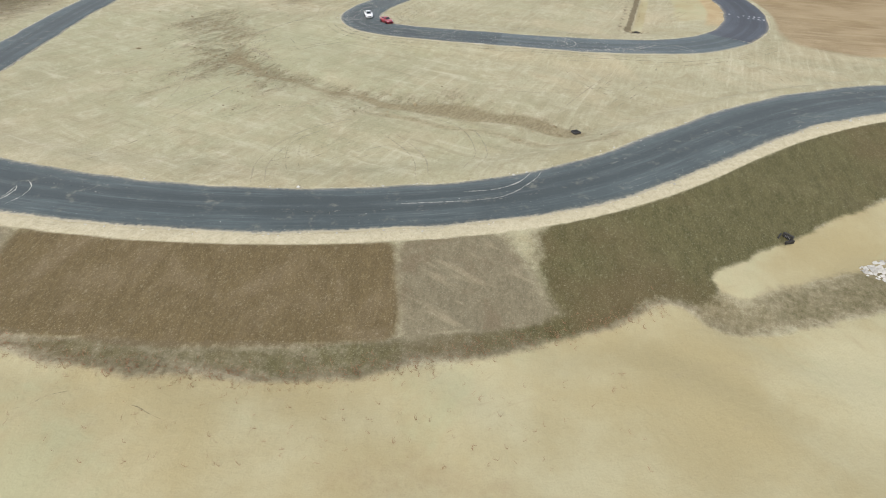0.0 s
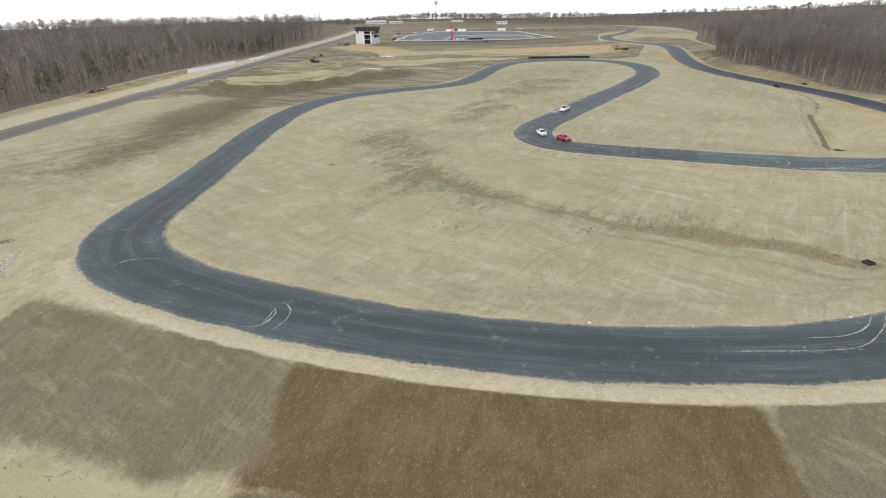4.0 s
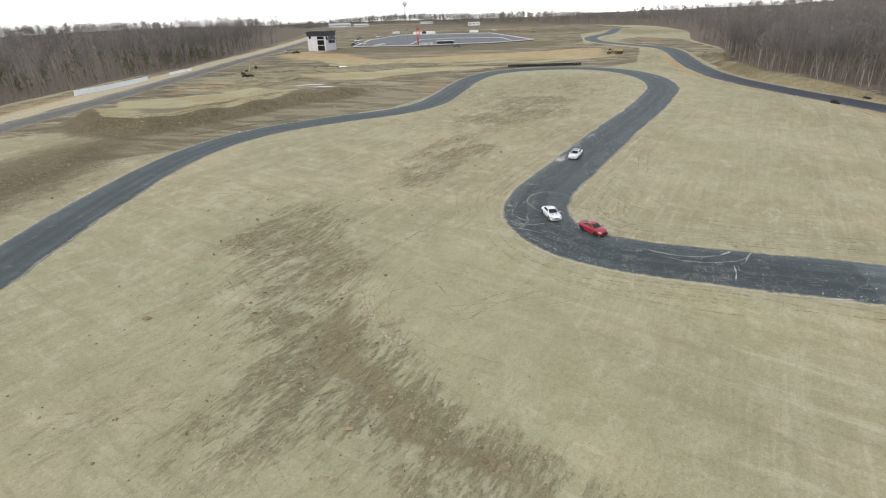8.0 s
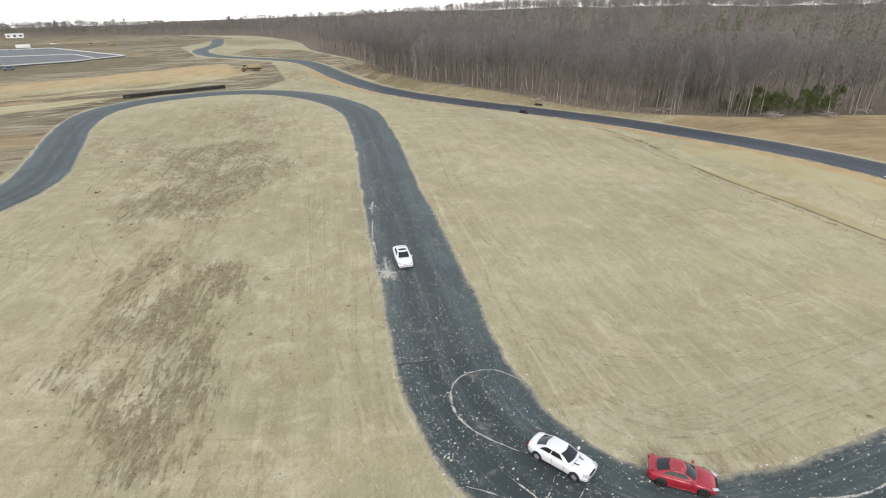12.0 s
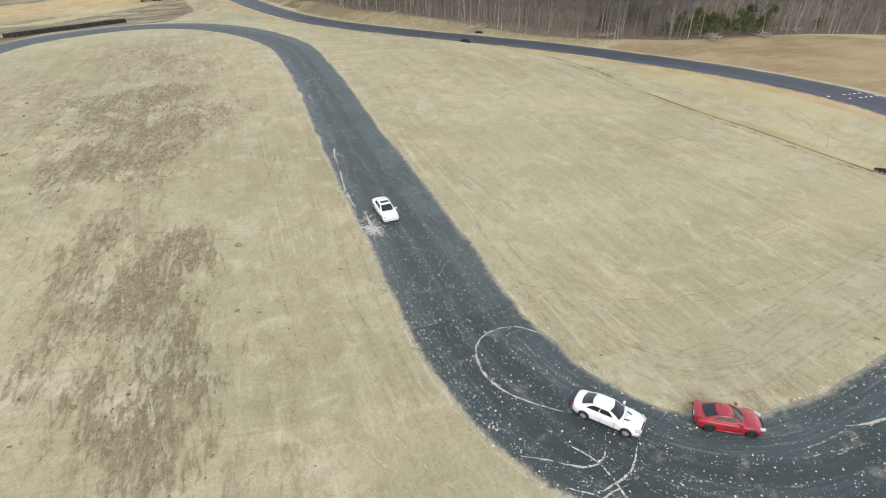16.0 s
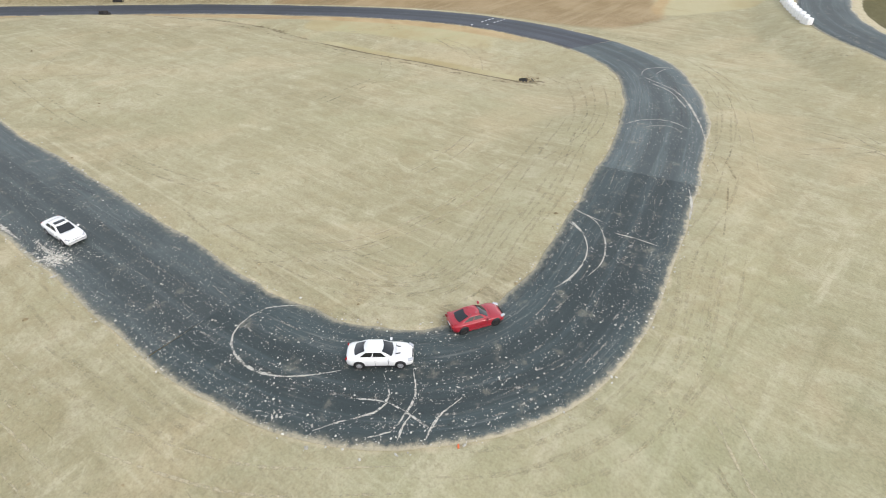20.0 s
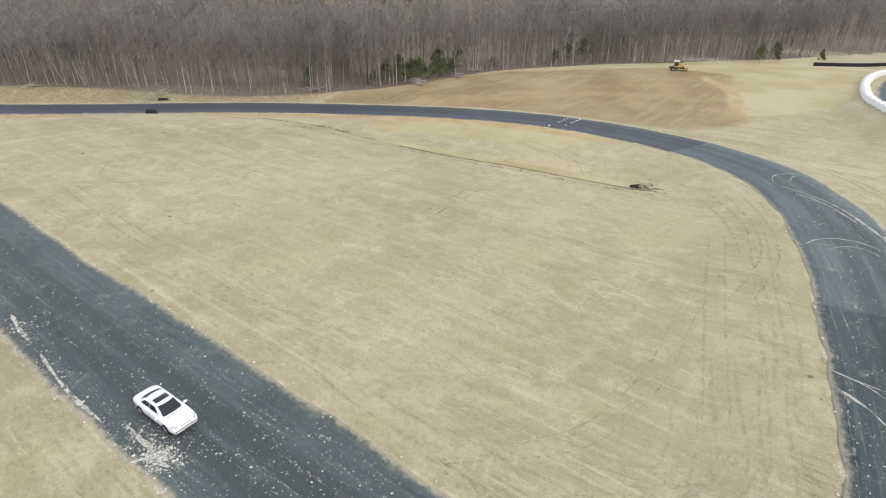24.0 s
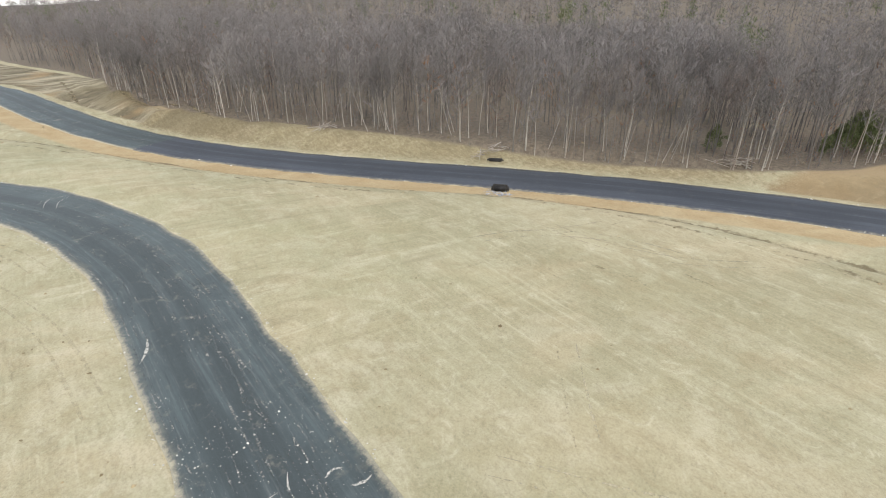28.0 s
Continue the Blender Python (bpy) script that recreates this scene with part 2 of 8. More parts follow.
    tanc = g.mix(g.math("MULTIPLY", g.span(streak2, 0.48, 0.68), 0.45), tanc, (0.41, 0.325, 0.20))
    c = g.mix(g.math("MULTIPLY", edge(wet, 1.0, 0.3, 0.7), 0.8), c, g.mix(g.span(crumb, 0.4, 0.6), (0.212, 0.168, 0.09), (0.33, 0.272, 0.158)))
    c = g.mix(edge(tan, 0.8, 0.25, 0.75), c, tanc)
    # orange clay
    clayc = g.mix(g.span(mid, 0.35, 0.65), (0.40, 0.28, 0.142), (0.475, 0.362, 0.205))
    c = g.mix(g.math("MULTIPLY", edge(clay, 0.9, 0.3, 0.75), 0.85), c, clayc)
    # brown mulch matting, grey-brown matting, olive matting on the bank
    weave = g.math("ADD", g.math("MULTIPLY", g.noise(5.5, 4, 0.7, g.place(1.0, 0.4, 1.0, 4)), 0.55), g.math("MULTIPLY", g.noise(1.1, 5, 0.7, g.place(1.0, 0.22, 1.0, 4)), 0.45))
    oliv = g.mix(g.span(weave, 0.3, 0.7), (0.062, 0.058, 0.022), (0.135, 0.12, 0.054))
    oliv = g.mix(g.math("MULTIPLY", g.span(big, 0.45, 0.6), 0.55), oliv, (0.125, 0.085, 0.042))
    oliv = g.mix(g.math("MULTIPLY", g.span(mid, 0.5, 0.7), 0.22), oliv, (0.20, 0.17, 0.09))
    def fringe(mask):
        return g.span(g.math("ADD", mask, g.math("MULTIPLY", g.math("SUBTRACT", g.math("ADD", g.math("MULTIPLY", fine, 0.7), g.math("MULTIPLY", mid, 0.5)), 0.6), 0.9)), 0.25, 0.75)

    c = g.mix(fringe(olive), c, oliv)
    c = g.mix(fringe(mulch), c, g.mix(g.math("MULTIPLY", g.span(mid, 0.45, 0.7), 0.5), g.mix(g.span(weave, 0.3, 0.7), (0.095, 0.07, 0.032), (0.168, 0.125, 0.061)), (0.215, 0.165, 0.10)))
    rake = g.noise(0.8, 4, 0.65, g.place(0.16, 1.0, 1.0, 28), 0.3)
    slope = g.mix(g.span(weave, 0.3, 0.7), (0.15, 0.127, 0.077), (0.235, 0.2, 0.128))
    slope = g.mix(g.math("MULTIPLY", g.span(rake, 0.5, 0.68), 0.45), slope, (0.345, 0.295, 0.19))
    slope = g.mix(g.math("MULTIPLY", g.span(mid, 0.50, 0.64), 0.75), slope, (0.17, 0.132, 0.08))
    c = g.mix(fringe(grey), c, slope)
    # brown subsoil and gullies, and the shade line painted at the bank's foot
    c = g.mix(g.math("MULTIPLY", edge(dusk, 0.9, 0.3, 0.7), 0.8), c, g.mix(g.span(fine, 0.3, 0.7), (0.095, 0.075, 0.042), (0.19, 0.155, 0.09)))
    c = g.mix(g.math("MULTIPLY", edge(cut_and_toe_shade, 1.3, 0.4, 0.6), 0.85), c, (0.14, 0.108, 0.06))
    # pale verge dust beside the tarmac
    c = g.mix(edge(pale, 0.55), c, g.mix(g.span(fine, 0.3, 0.7), (0.455, 0.392, 0.258), (0.555, 0.492, 0.34)))
    # leaf litter under the woods
    c = g.mix(edge(litter, 0.4), c, g.mix(g.span(fine, 0.3, 0.7), (0.118, 0.094, 0.07), (0.2, 0.165, 0.124)))
    speck = g.noise(2.6, 5, 0.8, g.place(1.0, 0.55, 1.0, 35))
    calm = g.span(sand, 0.3, 0.9, 0.72, 0.18)
    c = g.mix(g.math("MULTIPLY", g.span(grit, 0.48, 0.66), g.math("MULTIPLY", calm, 0.55)), c, g.mix(0.5, c, (0.10, 0.08, 0.05)))
    c = g.mix(g.math("MULTIPLY", g.span(grit, 0.46, 0.32), g.math("MULTIPLY", calm, 0.4)), c, g.mix(0.5, c, (0.66, 0.60, 0.45)))
    c = g.mix(g.math("MULTIPLY", g.span(speck, 0.50, 0.66), g.math("MULTIPLY", calm, 0.50)), c, g.mix(0.55, c, (0.12, 0.10, 0.06)))
    c = g.mix(g.math("MULTIPLY", g.span(speck, 0.46, 0.30), g.math("MULTIPLY", calm, 0.36)), c, g.mix(0.5, c, (0.62, 0.57, 0.42)))
    g.colour(c)
    h = g.math("ADD", g.math("MULTIPLY", fine, 1.0), g.math("ADD", g.math("MULTIPLY", grit, 0.25), g.math("MULTIPLY", g.math("MULTIPLY", rough_soil, mud), 0.9)))
    g.bump(h, 0.75, 0.17)
    return g.m


def asphalt(name, c, dust, gloss):
    g = Graph(name, gloss, 0, 0.35)
    along = g.single("across")
    big = g.noise(0.09, 4, 0.6)
    fine = g.noise(14.0, 3, 0.7)
    mid = g.noise(0.8, 5, 0.65)
    vec = g.t.nodes.new("ShaderNodeCombineXYZ")
    g.put(vec.inputs[0], g.math("MULTIPLY", along, 7.0))
    g.put(vec.inputs[1], g.math("MULTIPLY", g.single("run"), 0.045))
    lines = g.noise(1.6, 5, 0.7, vec.outputs[0])
    col = g.mix(g.span(big, 0.35, 0.65), tuple(v * 0.82 for v in c), tuple(v * 1.18 for v in c))
    col = g.mix(g.math("MULTIPLY", g.span(mid, 0.5, 0.75), 0.4), col, tuple(v * 1.5 for v in c))
    col = g.mix(g.math("MULTIPLY", g.span(lines, 0.50, 0.68), 0.55), col, tuple(v * 1.75 for v in c))
    col = g.mix(g.math("MULTIPLY", g.span(lines, 0.46, 0.32), 0.6), col, tuple(v * 0.58 for v in c))
    vec2 = g.t.nodes.new("ShaderNodeCombineXYZ")
    g.put(vec2.inputs[0], g.math("MULTIPLY", along, 17.0))
    g.put(vec2.inputs[1], g.math("MULTIPLY", g.single("run"), 0.12))
    thin = g.noise(1.3, 6, 0.75, vec2.outputs[0])
    col = g.mix(g.math("MULTIPLY", g.math("MULTIPLY", g.span(thin, 0.52, 0.70), g.span(big, 0.32, 0.62)), dust), col, (0.27, 0.265, 0.245))
    crumbs = g.noise(4.5, 3, 0.6)
    col = g.mix(g.math("MULTIPLY", g.span(crumbs, 0.665, 0.72), min(1.0, dust * 1.6)), col, (0.40, 0.39, 0.36))
    # two darker bands where tyres have polished the surface
    band = g.math("ABSOLUTE", g.math("SUBTRACT", g.math("ABSOLUTE", g.math("ADD", along, 0.12)), 0.24))
    col = g.mix(g.math("MULTIPLY", g.span(g.math("ADD", band, g.math("MULTIPLY", g.math("SUBTRACT", lines, 0.5), 0.35)), 0.06, 0.30, 1.0, 0.0), 0.75), col, tuple(v * 0.58 for v in c))
    # clay dust carried on from the verges
    rim = g.span(g.math("ABSOLUTE", along), 0.80, 1.0)
    dirt = g.math("ADD", g.math("MULTIPLY", g.span(g.noise(0.5, 6, 0.7), 0.56, 0.74), dust), g.math("MULTIPLY", g.math("MULTIPLY", rim, g.span(g.noise(1.4, 5, 0.7), 0.40, 0.62)), 0.5))
    col = g.mix(dirt, col, (0.315, 0.285, 0.215))
    lip = g.math("MULTIPLY", g.span(g.math("ADD", g.math("ABSOLUTE", along), g.math("MULTIPLY", g.math("SUBTRACT", g.noise(1.6, 6, 0.75), 0.5), 0.26)), 0.90, 1.0), 0.85 if dust > 0.3 else 0.3)
    col = g.mix(lip, col, (0.46, 0.41, 0.29))
    col = g.mix(g.math("MULTIPLY", g.span(fine, 0.35, 0.75), 0.3), col, tuple(v * 1.7 for v in c))
    g.colour(col)
    g.bump(fine, 0.25, 0.01)
    return g.m


M_GROUND = ground_material()


# ---- geometry helpers ----
def mesh_object(name, verts, faces, material, smooth=False):
    me = bpy.data.meshes.new(name)
    verts = np.asarray(verts, dtype=np.float32)
    faces = np.asarray(faces, dtype=np.int32)
    n, k = faces.shape
    me.vertices.add(len(verts))
    me.vertices.foreach_set("co", verts.ravel())
    me.loops.add(n * k)
    me.loops.foreach_set("vertex_index", faces.ravel())
    me.polygons.add(n)
    me.polygons.foreach_set("loop_start", np.arange(n, dtype=np.int32) * k)
    me.polygons.foreach_set("use_smooth", np.full(n, smooth))
    for m in (material if isinstance(material, (list, tuple)) else [material]):
        me.materials.append(m)
    me.update(calc_edges=True)
    return new(name, me)


def part(name, bm, material, parent=None, label="", smooth=True):
    """One bmesh as one mesh object under a thing or a part."""
    me = bpy.data.meshes.new(name)
    for f in bm.faces:
        f.smooth = smooth
    bm.to_mesh(me)
    bm.free()
    me.materials.append(material)
    ob = new(name, me)
    if parent is not None:
        ob.parent = parent
    return tagged(ob, label) if label else ob


def smoothstep(a, b, x):
    t = np.clip((x - a) / (b - a), 0, 1)
    return t * t * (3 - 2 * t)


def spline(points, step=1.5):
    """Catmull-Rom through rows of numbers; returns rows at about even steps."""
    p = np.array(points, dtype=float)
    p = np.vstack([2 * p[0] - p[1], p, 2 * p[-1] - p[-2]])
    out = []
    for i in range(1, len(p) - 2):
        n = max(2, int(np.hypot(*(p[i + 1, :2] - p[i, :2])) / step))
        t = np.linspace(0, 1, n, endpoint=False)[:, None]
        a, b, c, d = p[i - 1], p[i], p[i + 1], p[i + 2]
        out.append(0.5 * (2 * b + (c - a) * t + (2 * a - 5 * b + 4 * c - d) * t ** 2 + (3 * b - a - 3 * c + d) * t ** 3))
    out.append(p[-2][None])
    return np.vstack(out)


def nearest(line, X, Y):
    """Distance to a polyline, the index along it and the side (left is positive)."""
    X, Y = X.ravel(), Y.ravel()
    best, at, side = np.full(X.shape, 1e9), np.zeros(X.shape), np.zeros(X.shape)
    for i in range(len(line) - 1):
        ax, ay = line[i, :2]
        dx, dy = line[i + 1, 0] - ax, line[i + 1, 1] - ay
        k = np.clip(((X - ax) * dx + (Y - ay) * dy) / (dx * dx + dy * dy + 1e-9), 0, 1)
        ex, ey = X - ax - k * dx, Y - ay - k * dy
        d = np.hypot(ex, ey)
        m = d < best
        best = np.where(m, d, best)
        at = np.where(m, i + k, at)
        side = np.where(m, np.sign(dx * ey - dy * ex), side)
    return best, at, side


# ---- the plan: roads as x, y, height, width ----
FRONT_LEG = [(160, -120, 3.2, 10.8), (163, -40, 3.2, 10.8), (161, 12, 3.2, 10.8), (153, 45, 3.3, 10.8), (140, 61.5, 3.3, 10.8), (120, 74.5, 3.3, 10.8),
             (98, 83.3, 3.3, 10.8), (78, 86, 3.3, 10.8), (62, 82.6, 3.1, 10.8), (48.5, 77.1, 2.7, 10.8), (37.2, 70.4, 2.3, 10.6), (27, 63.6, 1.9, 10.4),
             (17.5, 58.6, 1.5, 10), (7, 54.8, 1.3, 9.7), (-5.5, 52.4, 1.3, 9.5), (-18, 51.4, 1.3, 9.5), (-30, 51.8, 1.3, 9.6), (-41.5, 53.3, 1.3, 9.8)]
WEST_LEG = [(-53, 55.9, 1.3, 10.2), (-64.2, 59.4, 1.2, 10.6), (-72.6, 63.2, 1.1, 11.2), (-79, 68.4, 1, 11.4), (-83.2, 75, 0.9, 11.2), (-85.4, 84, 0.8, 10.6),
            (-87.4, 99, 0.6, 10), (-90.5, 116, 0.4, 9.8), (-94.5, 137, 0.2, 9.8), (-97.4, 157, 0, 9.8), (-98.6, 177, 0, 9.8), (-96.3, 195, 0, 10.2),
            (-90, 208.5, 0, 10.6), (-81, 218.5, 0, 10.6), (-70, 227.3, 0, 10.4), (-58, 236.3, 0, 10.4)]
NORTH_BEND = [(-49.6, 250, 0, 10.2), (-45, 273, 0, 9.8), (-40.5, 300, 0, 9.8), (-33.5, 323, 0, 10.4), (-21.5, 337, 0, 11), (-4, 342.6, 0, 11.4),
              (12, 341, 0, 11.4), (24, 332.5, 0, 11.4), (31.3, 318, 0, 11.4), (34, 302, 0, 11.4), (33.4, 286, 0, 11.2), (30, 270.5, 0, 11),
              (23.5, 254, 0, 10.8), (15.6, 235.5, 0, 10.6), (1.2, 204.6, 0.3, 10.4)]
HAIRPIN = [(-7.3, 185.9, 0.5, 10.4), (-13.5, 171.8, 0.5, 10.2), (-19.6, 158.3, 0.5, 10.2), (-22, 149.3, 0.5, 10.3), (-21.2, 141.6, 0.6, 10.4), (-17.7, 135.9, 0.6, 10.4),
           (-11.6, 131.9, 0.7, 10.4), (-1, 128.6, 0.8, 10.5), (10.4, 125.6, 0.9, 10.6), (25, 122.5, 0.9, 10.9), (38.6, 121.4, 0.8, 11.2), (50.6, 122.8, 0.6, 11.4),
           (60.2, 127.2, 0.4, 11.2), (68.4, 134.1, 0.2, 11), (75.4, 143.6, 0, 10.8), (80.8, 155, 0, 10.8)]
WOODS_LEG = [(84.8, 168, -0.3, 10.8), (87.6, 184, -0.8, 10.8), (89.2, 207, -1.6, 11), (88.7, 231, -2.3, 11.2), (85.6, 251, -2.7, 11.2), (80.2, 272, -2.8, 11.2),
             (74.3, 295, -2.8, 11.2), (70.2, 318, -2.7, 11.2), (68.8, 341, -2.3, 11.2), (69.6, 365, -1.4, 11.2), (72.5, 390, -0.4, 11.2), (75.5, 415, 0.4, 11),
             (74, 438, 0.8, 11), (63, 462, 0.9, 11), (50, 490, 0.9, 11), (46, 522, 0.8, 11), (52, 560, 0.8, 11), (75, 610, 0.8, 11),
             (100, 700, 0.8, 11)]
CIRCUIT = spline(FRONT_LEG + WEST_LEG + NORTH_BEND + HAIRPIN + WOODS_LEG)
STRAIGHT = spline([(-132, -160, 0, 11), (-147, 0, 0, 11), (-156.5, 60, 0, 11), (-163, 102, 0, 11), (-169, 150, 0, 11), (-173.4, 205, 0, 11), (-177, 258, 0, 11), (-183, 322, 0, 11),
                   (-193, 425, 0, 11), (-199, 505, 0, 11), (-214, 640, 0, 11), (-240, 800, 0, 11)], 4)
DITCH = spline([(50, 380), (56, 345), (60, 318), (63.5, 292), (69.5, 268), (75.6, 252), (77.0, 238), (76.2, 224), (73, 208), (65, 190), (58, 171), (52.5, 155), (47.9, 142.2)], 3)
SWALE = spline([(-66, 151), (-52, 128), (-43.7, 114.5), (-35, 104), (-24, 96.5), (-9.5, 89), (6.6, 84), (20.3, 78)], 3)
TREES_EAST = spline([(270, -140), (250, -20), (230, 20), (205, 63), (180, 96), (164, 122), (156, 150), (147, 171), (133, 186), (117, 198), (105, 209), (99.5, 231), (95, 262), (90.4, 299),
                     (85.5, 336), (90, 376), (108, 430), (117, 512), (150, 640), (140, 760), (60, 850), (-60, 940), (-200, 1000), (-420, 1040)], 5)
TREES_WEST = spline([(-170, -160), (-178, -30), (-180, 40), (-184, 88), (-190, 125), (-203, 197), (-212, 252), (-215, 325), (-212, 385), (-216, 440), (-240, 618), (-272, 800), (-330, 980)], 5)

WASHES = [[(-77.7, 34.2), (-69, 33.5), (-63.4, 31.3), (-58.6, 28.9), (-55.1, 27), (-52.5, 25.1), (-51.4, 22.2), (-48.6, 20.3), (-45, 16), (-40, 9)], [(-52.9, 25.5), (-49.8, 25), (-45.6, 24), (-42.7, 22.7), (-39, 19), (-33, 12)],
          [(-77.2, 29.5), (-69.9, 26.8), (-66.5, 24.4), (-62.6, 23.6), (-57.8, 22.8), (-53.6, 21.3), (-50, 18), (-46, 12)]]
RILLS = [[(-45.4, 47.2), (-45.1, 41.2), (-45.7, 37.8), (-46.8, 35.5), (-45, 30.9), (-42.7, 26.7)], [(-46.8, 47.3), (-48.2, 41.2), (-49.6, 36.9), (-51.2, 32.1)], [(-48.7, 46.6), (-50.5, 41.4), (-50.3, 36.3)],
         [(-81, 37), (-77, 33), (-76, 30)], [(-90, 54), (-87, 48), (-84.2, 43)]]
RIDGE = np.array([(-152, 226), (-140, 214), (-126, 213), (-116, 226), (-107, 240), (-99, 257), (-86, 266)], float)


def base_height(X, Y):
    h = 0.25 * np.sin(X / 17 + 0.6 * np.sin(Y / 29)) * np.sin(Y / 23 + 1) + 0.12 * np.sin(X / 6.1 + Y / 9.3) * np.sin(Y / 7.7)
    # the low ground in front of the bank
    fx = CIRCUIT[(CIRCUIT[:, 1] < 92) & (CIRCUIT[:, 0] > -84)]
    o = np.argsort(fx[:, 0])
    line = np.interp(X, fx[o, 0], fx[o, 1], left=60, right=-200)
    soft = np.where(X < -84, 14.0, 3.0)
    h = h - 2.5 * smoothstep(soft, -soft, Y - line) * smoothstep(-128, -96, X) * smoothstep(172, 150, X)
    # cleared knoll by the woods and the wooded hill behind
    h = h + 2.3 * np.exp(-(((X - 142) / 40) ** 2 + ((Y - 118) / 42) ** 2)) + 2.6 * np.exp(-(((X - 125) / 42) ** 2 + ((Y - 72) / 30) ** 2))
    xe = np.interp(Y, [-140, 0, 63, 122, 171, 213, 262, 340, 430, 640, 2000], [270, 240, 205, 164, 147, 110, 101, 96, 110, 150, 300])
    h = h + (2.6 * np.sin(X / 83 + 0.9 * np.sin(Y / 120)) * np.sin(Y / 97 + 0.6) + 1.4 * np.sin(X / 37 + Y / 51)) * smoothstep(60, 200, X - xe) + (4.5 * np.sin(X / 135 + 2.2) + 2.0 * np.sin(X / 47)) * smoothstep(960, 1080, Y) * smoothstep(1900, 1500, Y)
    h = h + 20 * smoothstep(40, 640, X - xe) * smoothstep(1700, 900, X - xe)
    h = h - 0.023 * np.maximum(0, np.hypot(X, Y - 100) - 980) * np.maximum(smoothstep(700, 250, X), smoothstep(850, 1050, Y))
    xw = np.interp(Y, [-160, 88, 197, 325, 618, 2000], [-170, -193, -211, -216, -240, -600])
    h = h + 4 * smoothstep(0, 60, xw - X)
    # spoil heaps north-west of the circuit
    dr, _, sr = nearest(RIDGE, X, Y)
    dr = dr.reshape(X.shape)
    h = h + np.where(sr.reshape(X.shape) > 0, 3.6 * np.exp(-(dr / 16) ** 2), 3.6 * np.exp(-(dr / 4.5) ** 2)) * (0.8 + 0.2 * np.sin(X / 3.1) * np.sin(Y / 4.3))
    h = h + 0.28 * smoothstep(-1.0, -2.2, h) * smoothstep(120, 90, X) * np.sin(X / 3.3 + 1.9 * np.sin(Y / 5.1)) * np.sin(Y / 2.6 + 1.4 * np.sin(X / 4.3))
    h = h + 0.55 * np.exp(-(((X - 90) / 8) ** 2 + ((Y - 365) / 55) ** 2) ** 2) * (np.sin(X / 1.7 + Y / 3.9) * np.sin(Y / 2.3 - X / 3.1) + 0.7 * np.sin(Y / 5.3))
    h = h + 0.5 * smoothstep(-70, -130, X) * smoothstep(240, 290, Y) * smoothstep(410, 360, Y) * smoothstep(-168, -158, X) * np.sin(X / 4.1 + np.sin(Y / 6)) * np.sin(Y / 3.4 + 0.5 * np.sin(X / 5))
    for mx, my, r, a in ((88, 372, 7, 1.4), (92, 352, 5, 1.0), (-120, 330, 14, 1.2), (-80, 388, 16, 1.0), (-104, 60, 9, 1.2), (105, 400, 12, 2.2), (100, 372, 8, 1.6), (40, 430, 20, 0.8), (-60, 480, 50, -0.6)):
        h = h + a * np.exp(-(((X - mx) ** 2 + (Y - my) ** 2) / r ** 2))
    return h


def ground_height(X, Y, detail=False):
    X, Y = np.asarray(X, dtype=float), np.asarray(Y, dtype=float)
    shape = X.shape
    x, y = X.ravel(), Y.ravel()
    h = base_height(x, y)
    dd, _, _ = nearest(DITCH, x, y)
    h = h - 1.2 * np.exp(-(dd / 13) ** 2) - 0.75 * np.exp(-(dd / 1.8) ** 2)
    for runs, deep, wide in ((WASHES, 0.30, 1.1), (RILLS, 0.28, 0.8)):
        for run in runs:
            dw, _, _ = nearest(np.array(run, float), x, y)
            h = h - deep * np.exp(-(dw / wide) ** 2)
    ds, _, _ = nearest(SWALE, x, y)
    h = h - 0.45 * np.exp(-(ds / 5) ** 2)
    info = []
    for line in (CIRCUIT, STRAIGHT):
        d, at, side = nearest(line, x, y)
        zr = np.interp(at, np.arange(len(line)), line[:, 2])
        wr = np.interp(at, np.arange(len(line)), line[:, 3]) / 2
        front = (side > 0) & (at < FRONT_END) if line is CIRCUIT else np.zeros(x.shape, bool)
        reach = np.where(front, 15.0, 8.0)
        k = np.clip((d - wr - 1.8) / reach, 0, 1)
        k = np.where(front, k, k * k * (3 - 2 * k))
        h = zr * (1 - k) + h * k - 0.28 * smoothstep(wr - 0.1, wr - 0.6, d) - 0.05 * (d > wr - 0.1) * (1 - k)
        info.append((d.reshape(shape), at.reshape(shape), side.reshape(shape), wr.reshape(shape)))
    h = h.reshape(shape)
    return (h, info, dd.reshape(shape), ds.reshape(shape)) if detail else h


FRONT_END = int(np.argmin(np.hypot(CIRCUIT[:, 0] + 80, CIRCUIT[:, 1] - 69)))


def graded(lo, hi, step, far_lo, far_hi, growth=1.22):
    """Even steps in the middle, growing steps out to the horizon."""
    core = list(np.arange(lo, hi + step, step))
    for end, sign in ((far_lo, -1), (far_hi, 1)):
        s, v, extra = step, (lo if sign < 0 else core[-1]), []
        while (v - end) * sign < 0:
            s *= growth
            v += sign * s
            extra.append(v)
        core = (extra[::-1] + core) if sign < 0 else core + extra
    return np.array(core)


gx = graded(-135, 190, 1.1, -135.5, 4200)
gx = np.r_[-232 - np.cumsum(2.5 * 1.22 ** np.arange(1, 29))[::-1], np.arange(-232, -135, 2.5), gx[gx >= -135.2]]
gy = graded(18, 370, 1.1, -3000, 370.2)
gy = np.r_[gy[gy <= 370.3], np.arange(372.5, 722, 2.5), 722 + np.cumsum(2.5 * 1.22 ** np.arange(1, 29))]
GX, GY = np.meshgrid(gx, gy)
GZ, ROADS, D_DITCH, D_SWALE = ground_height(GX, GY, True)
nx, ny = len(gx), len(gy)


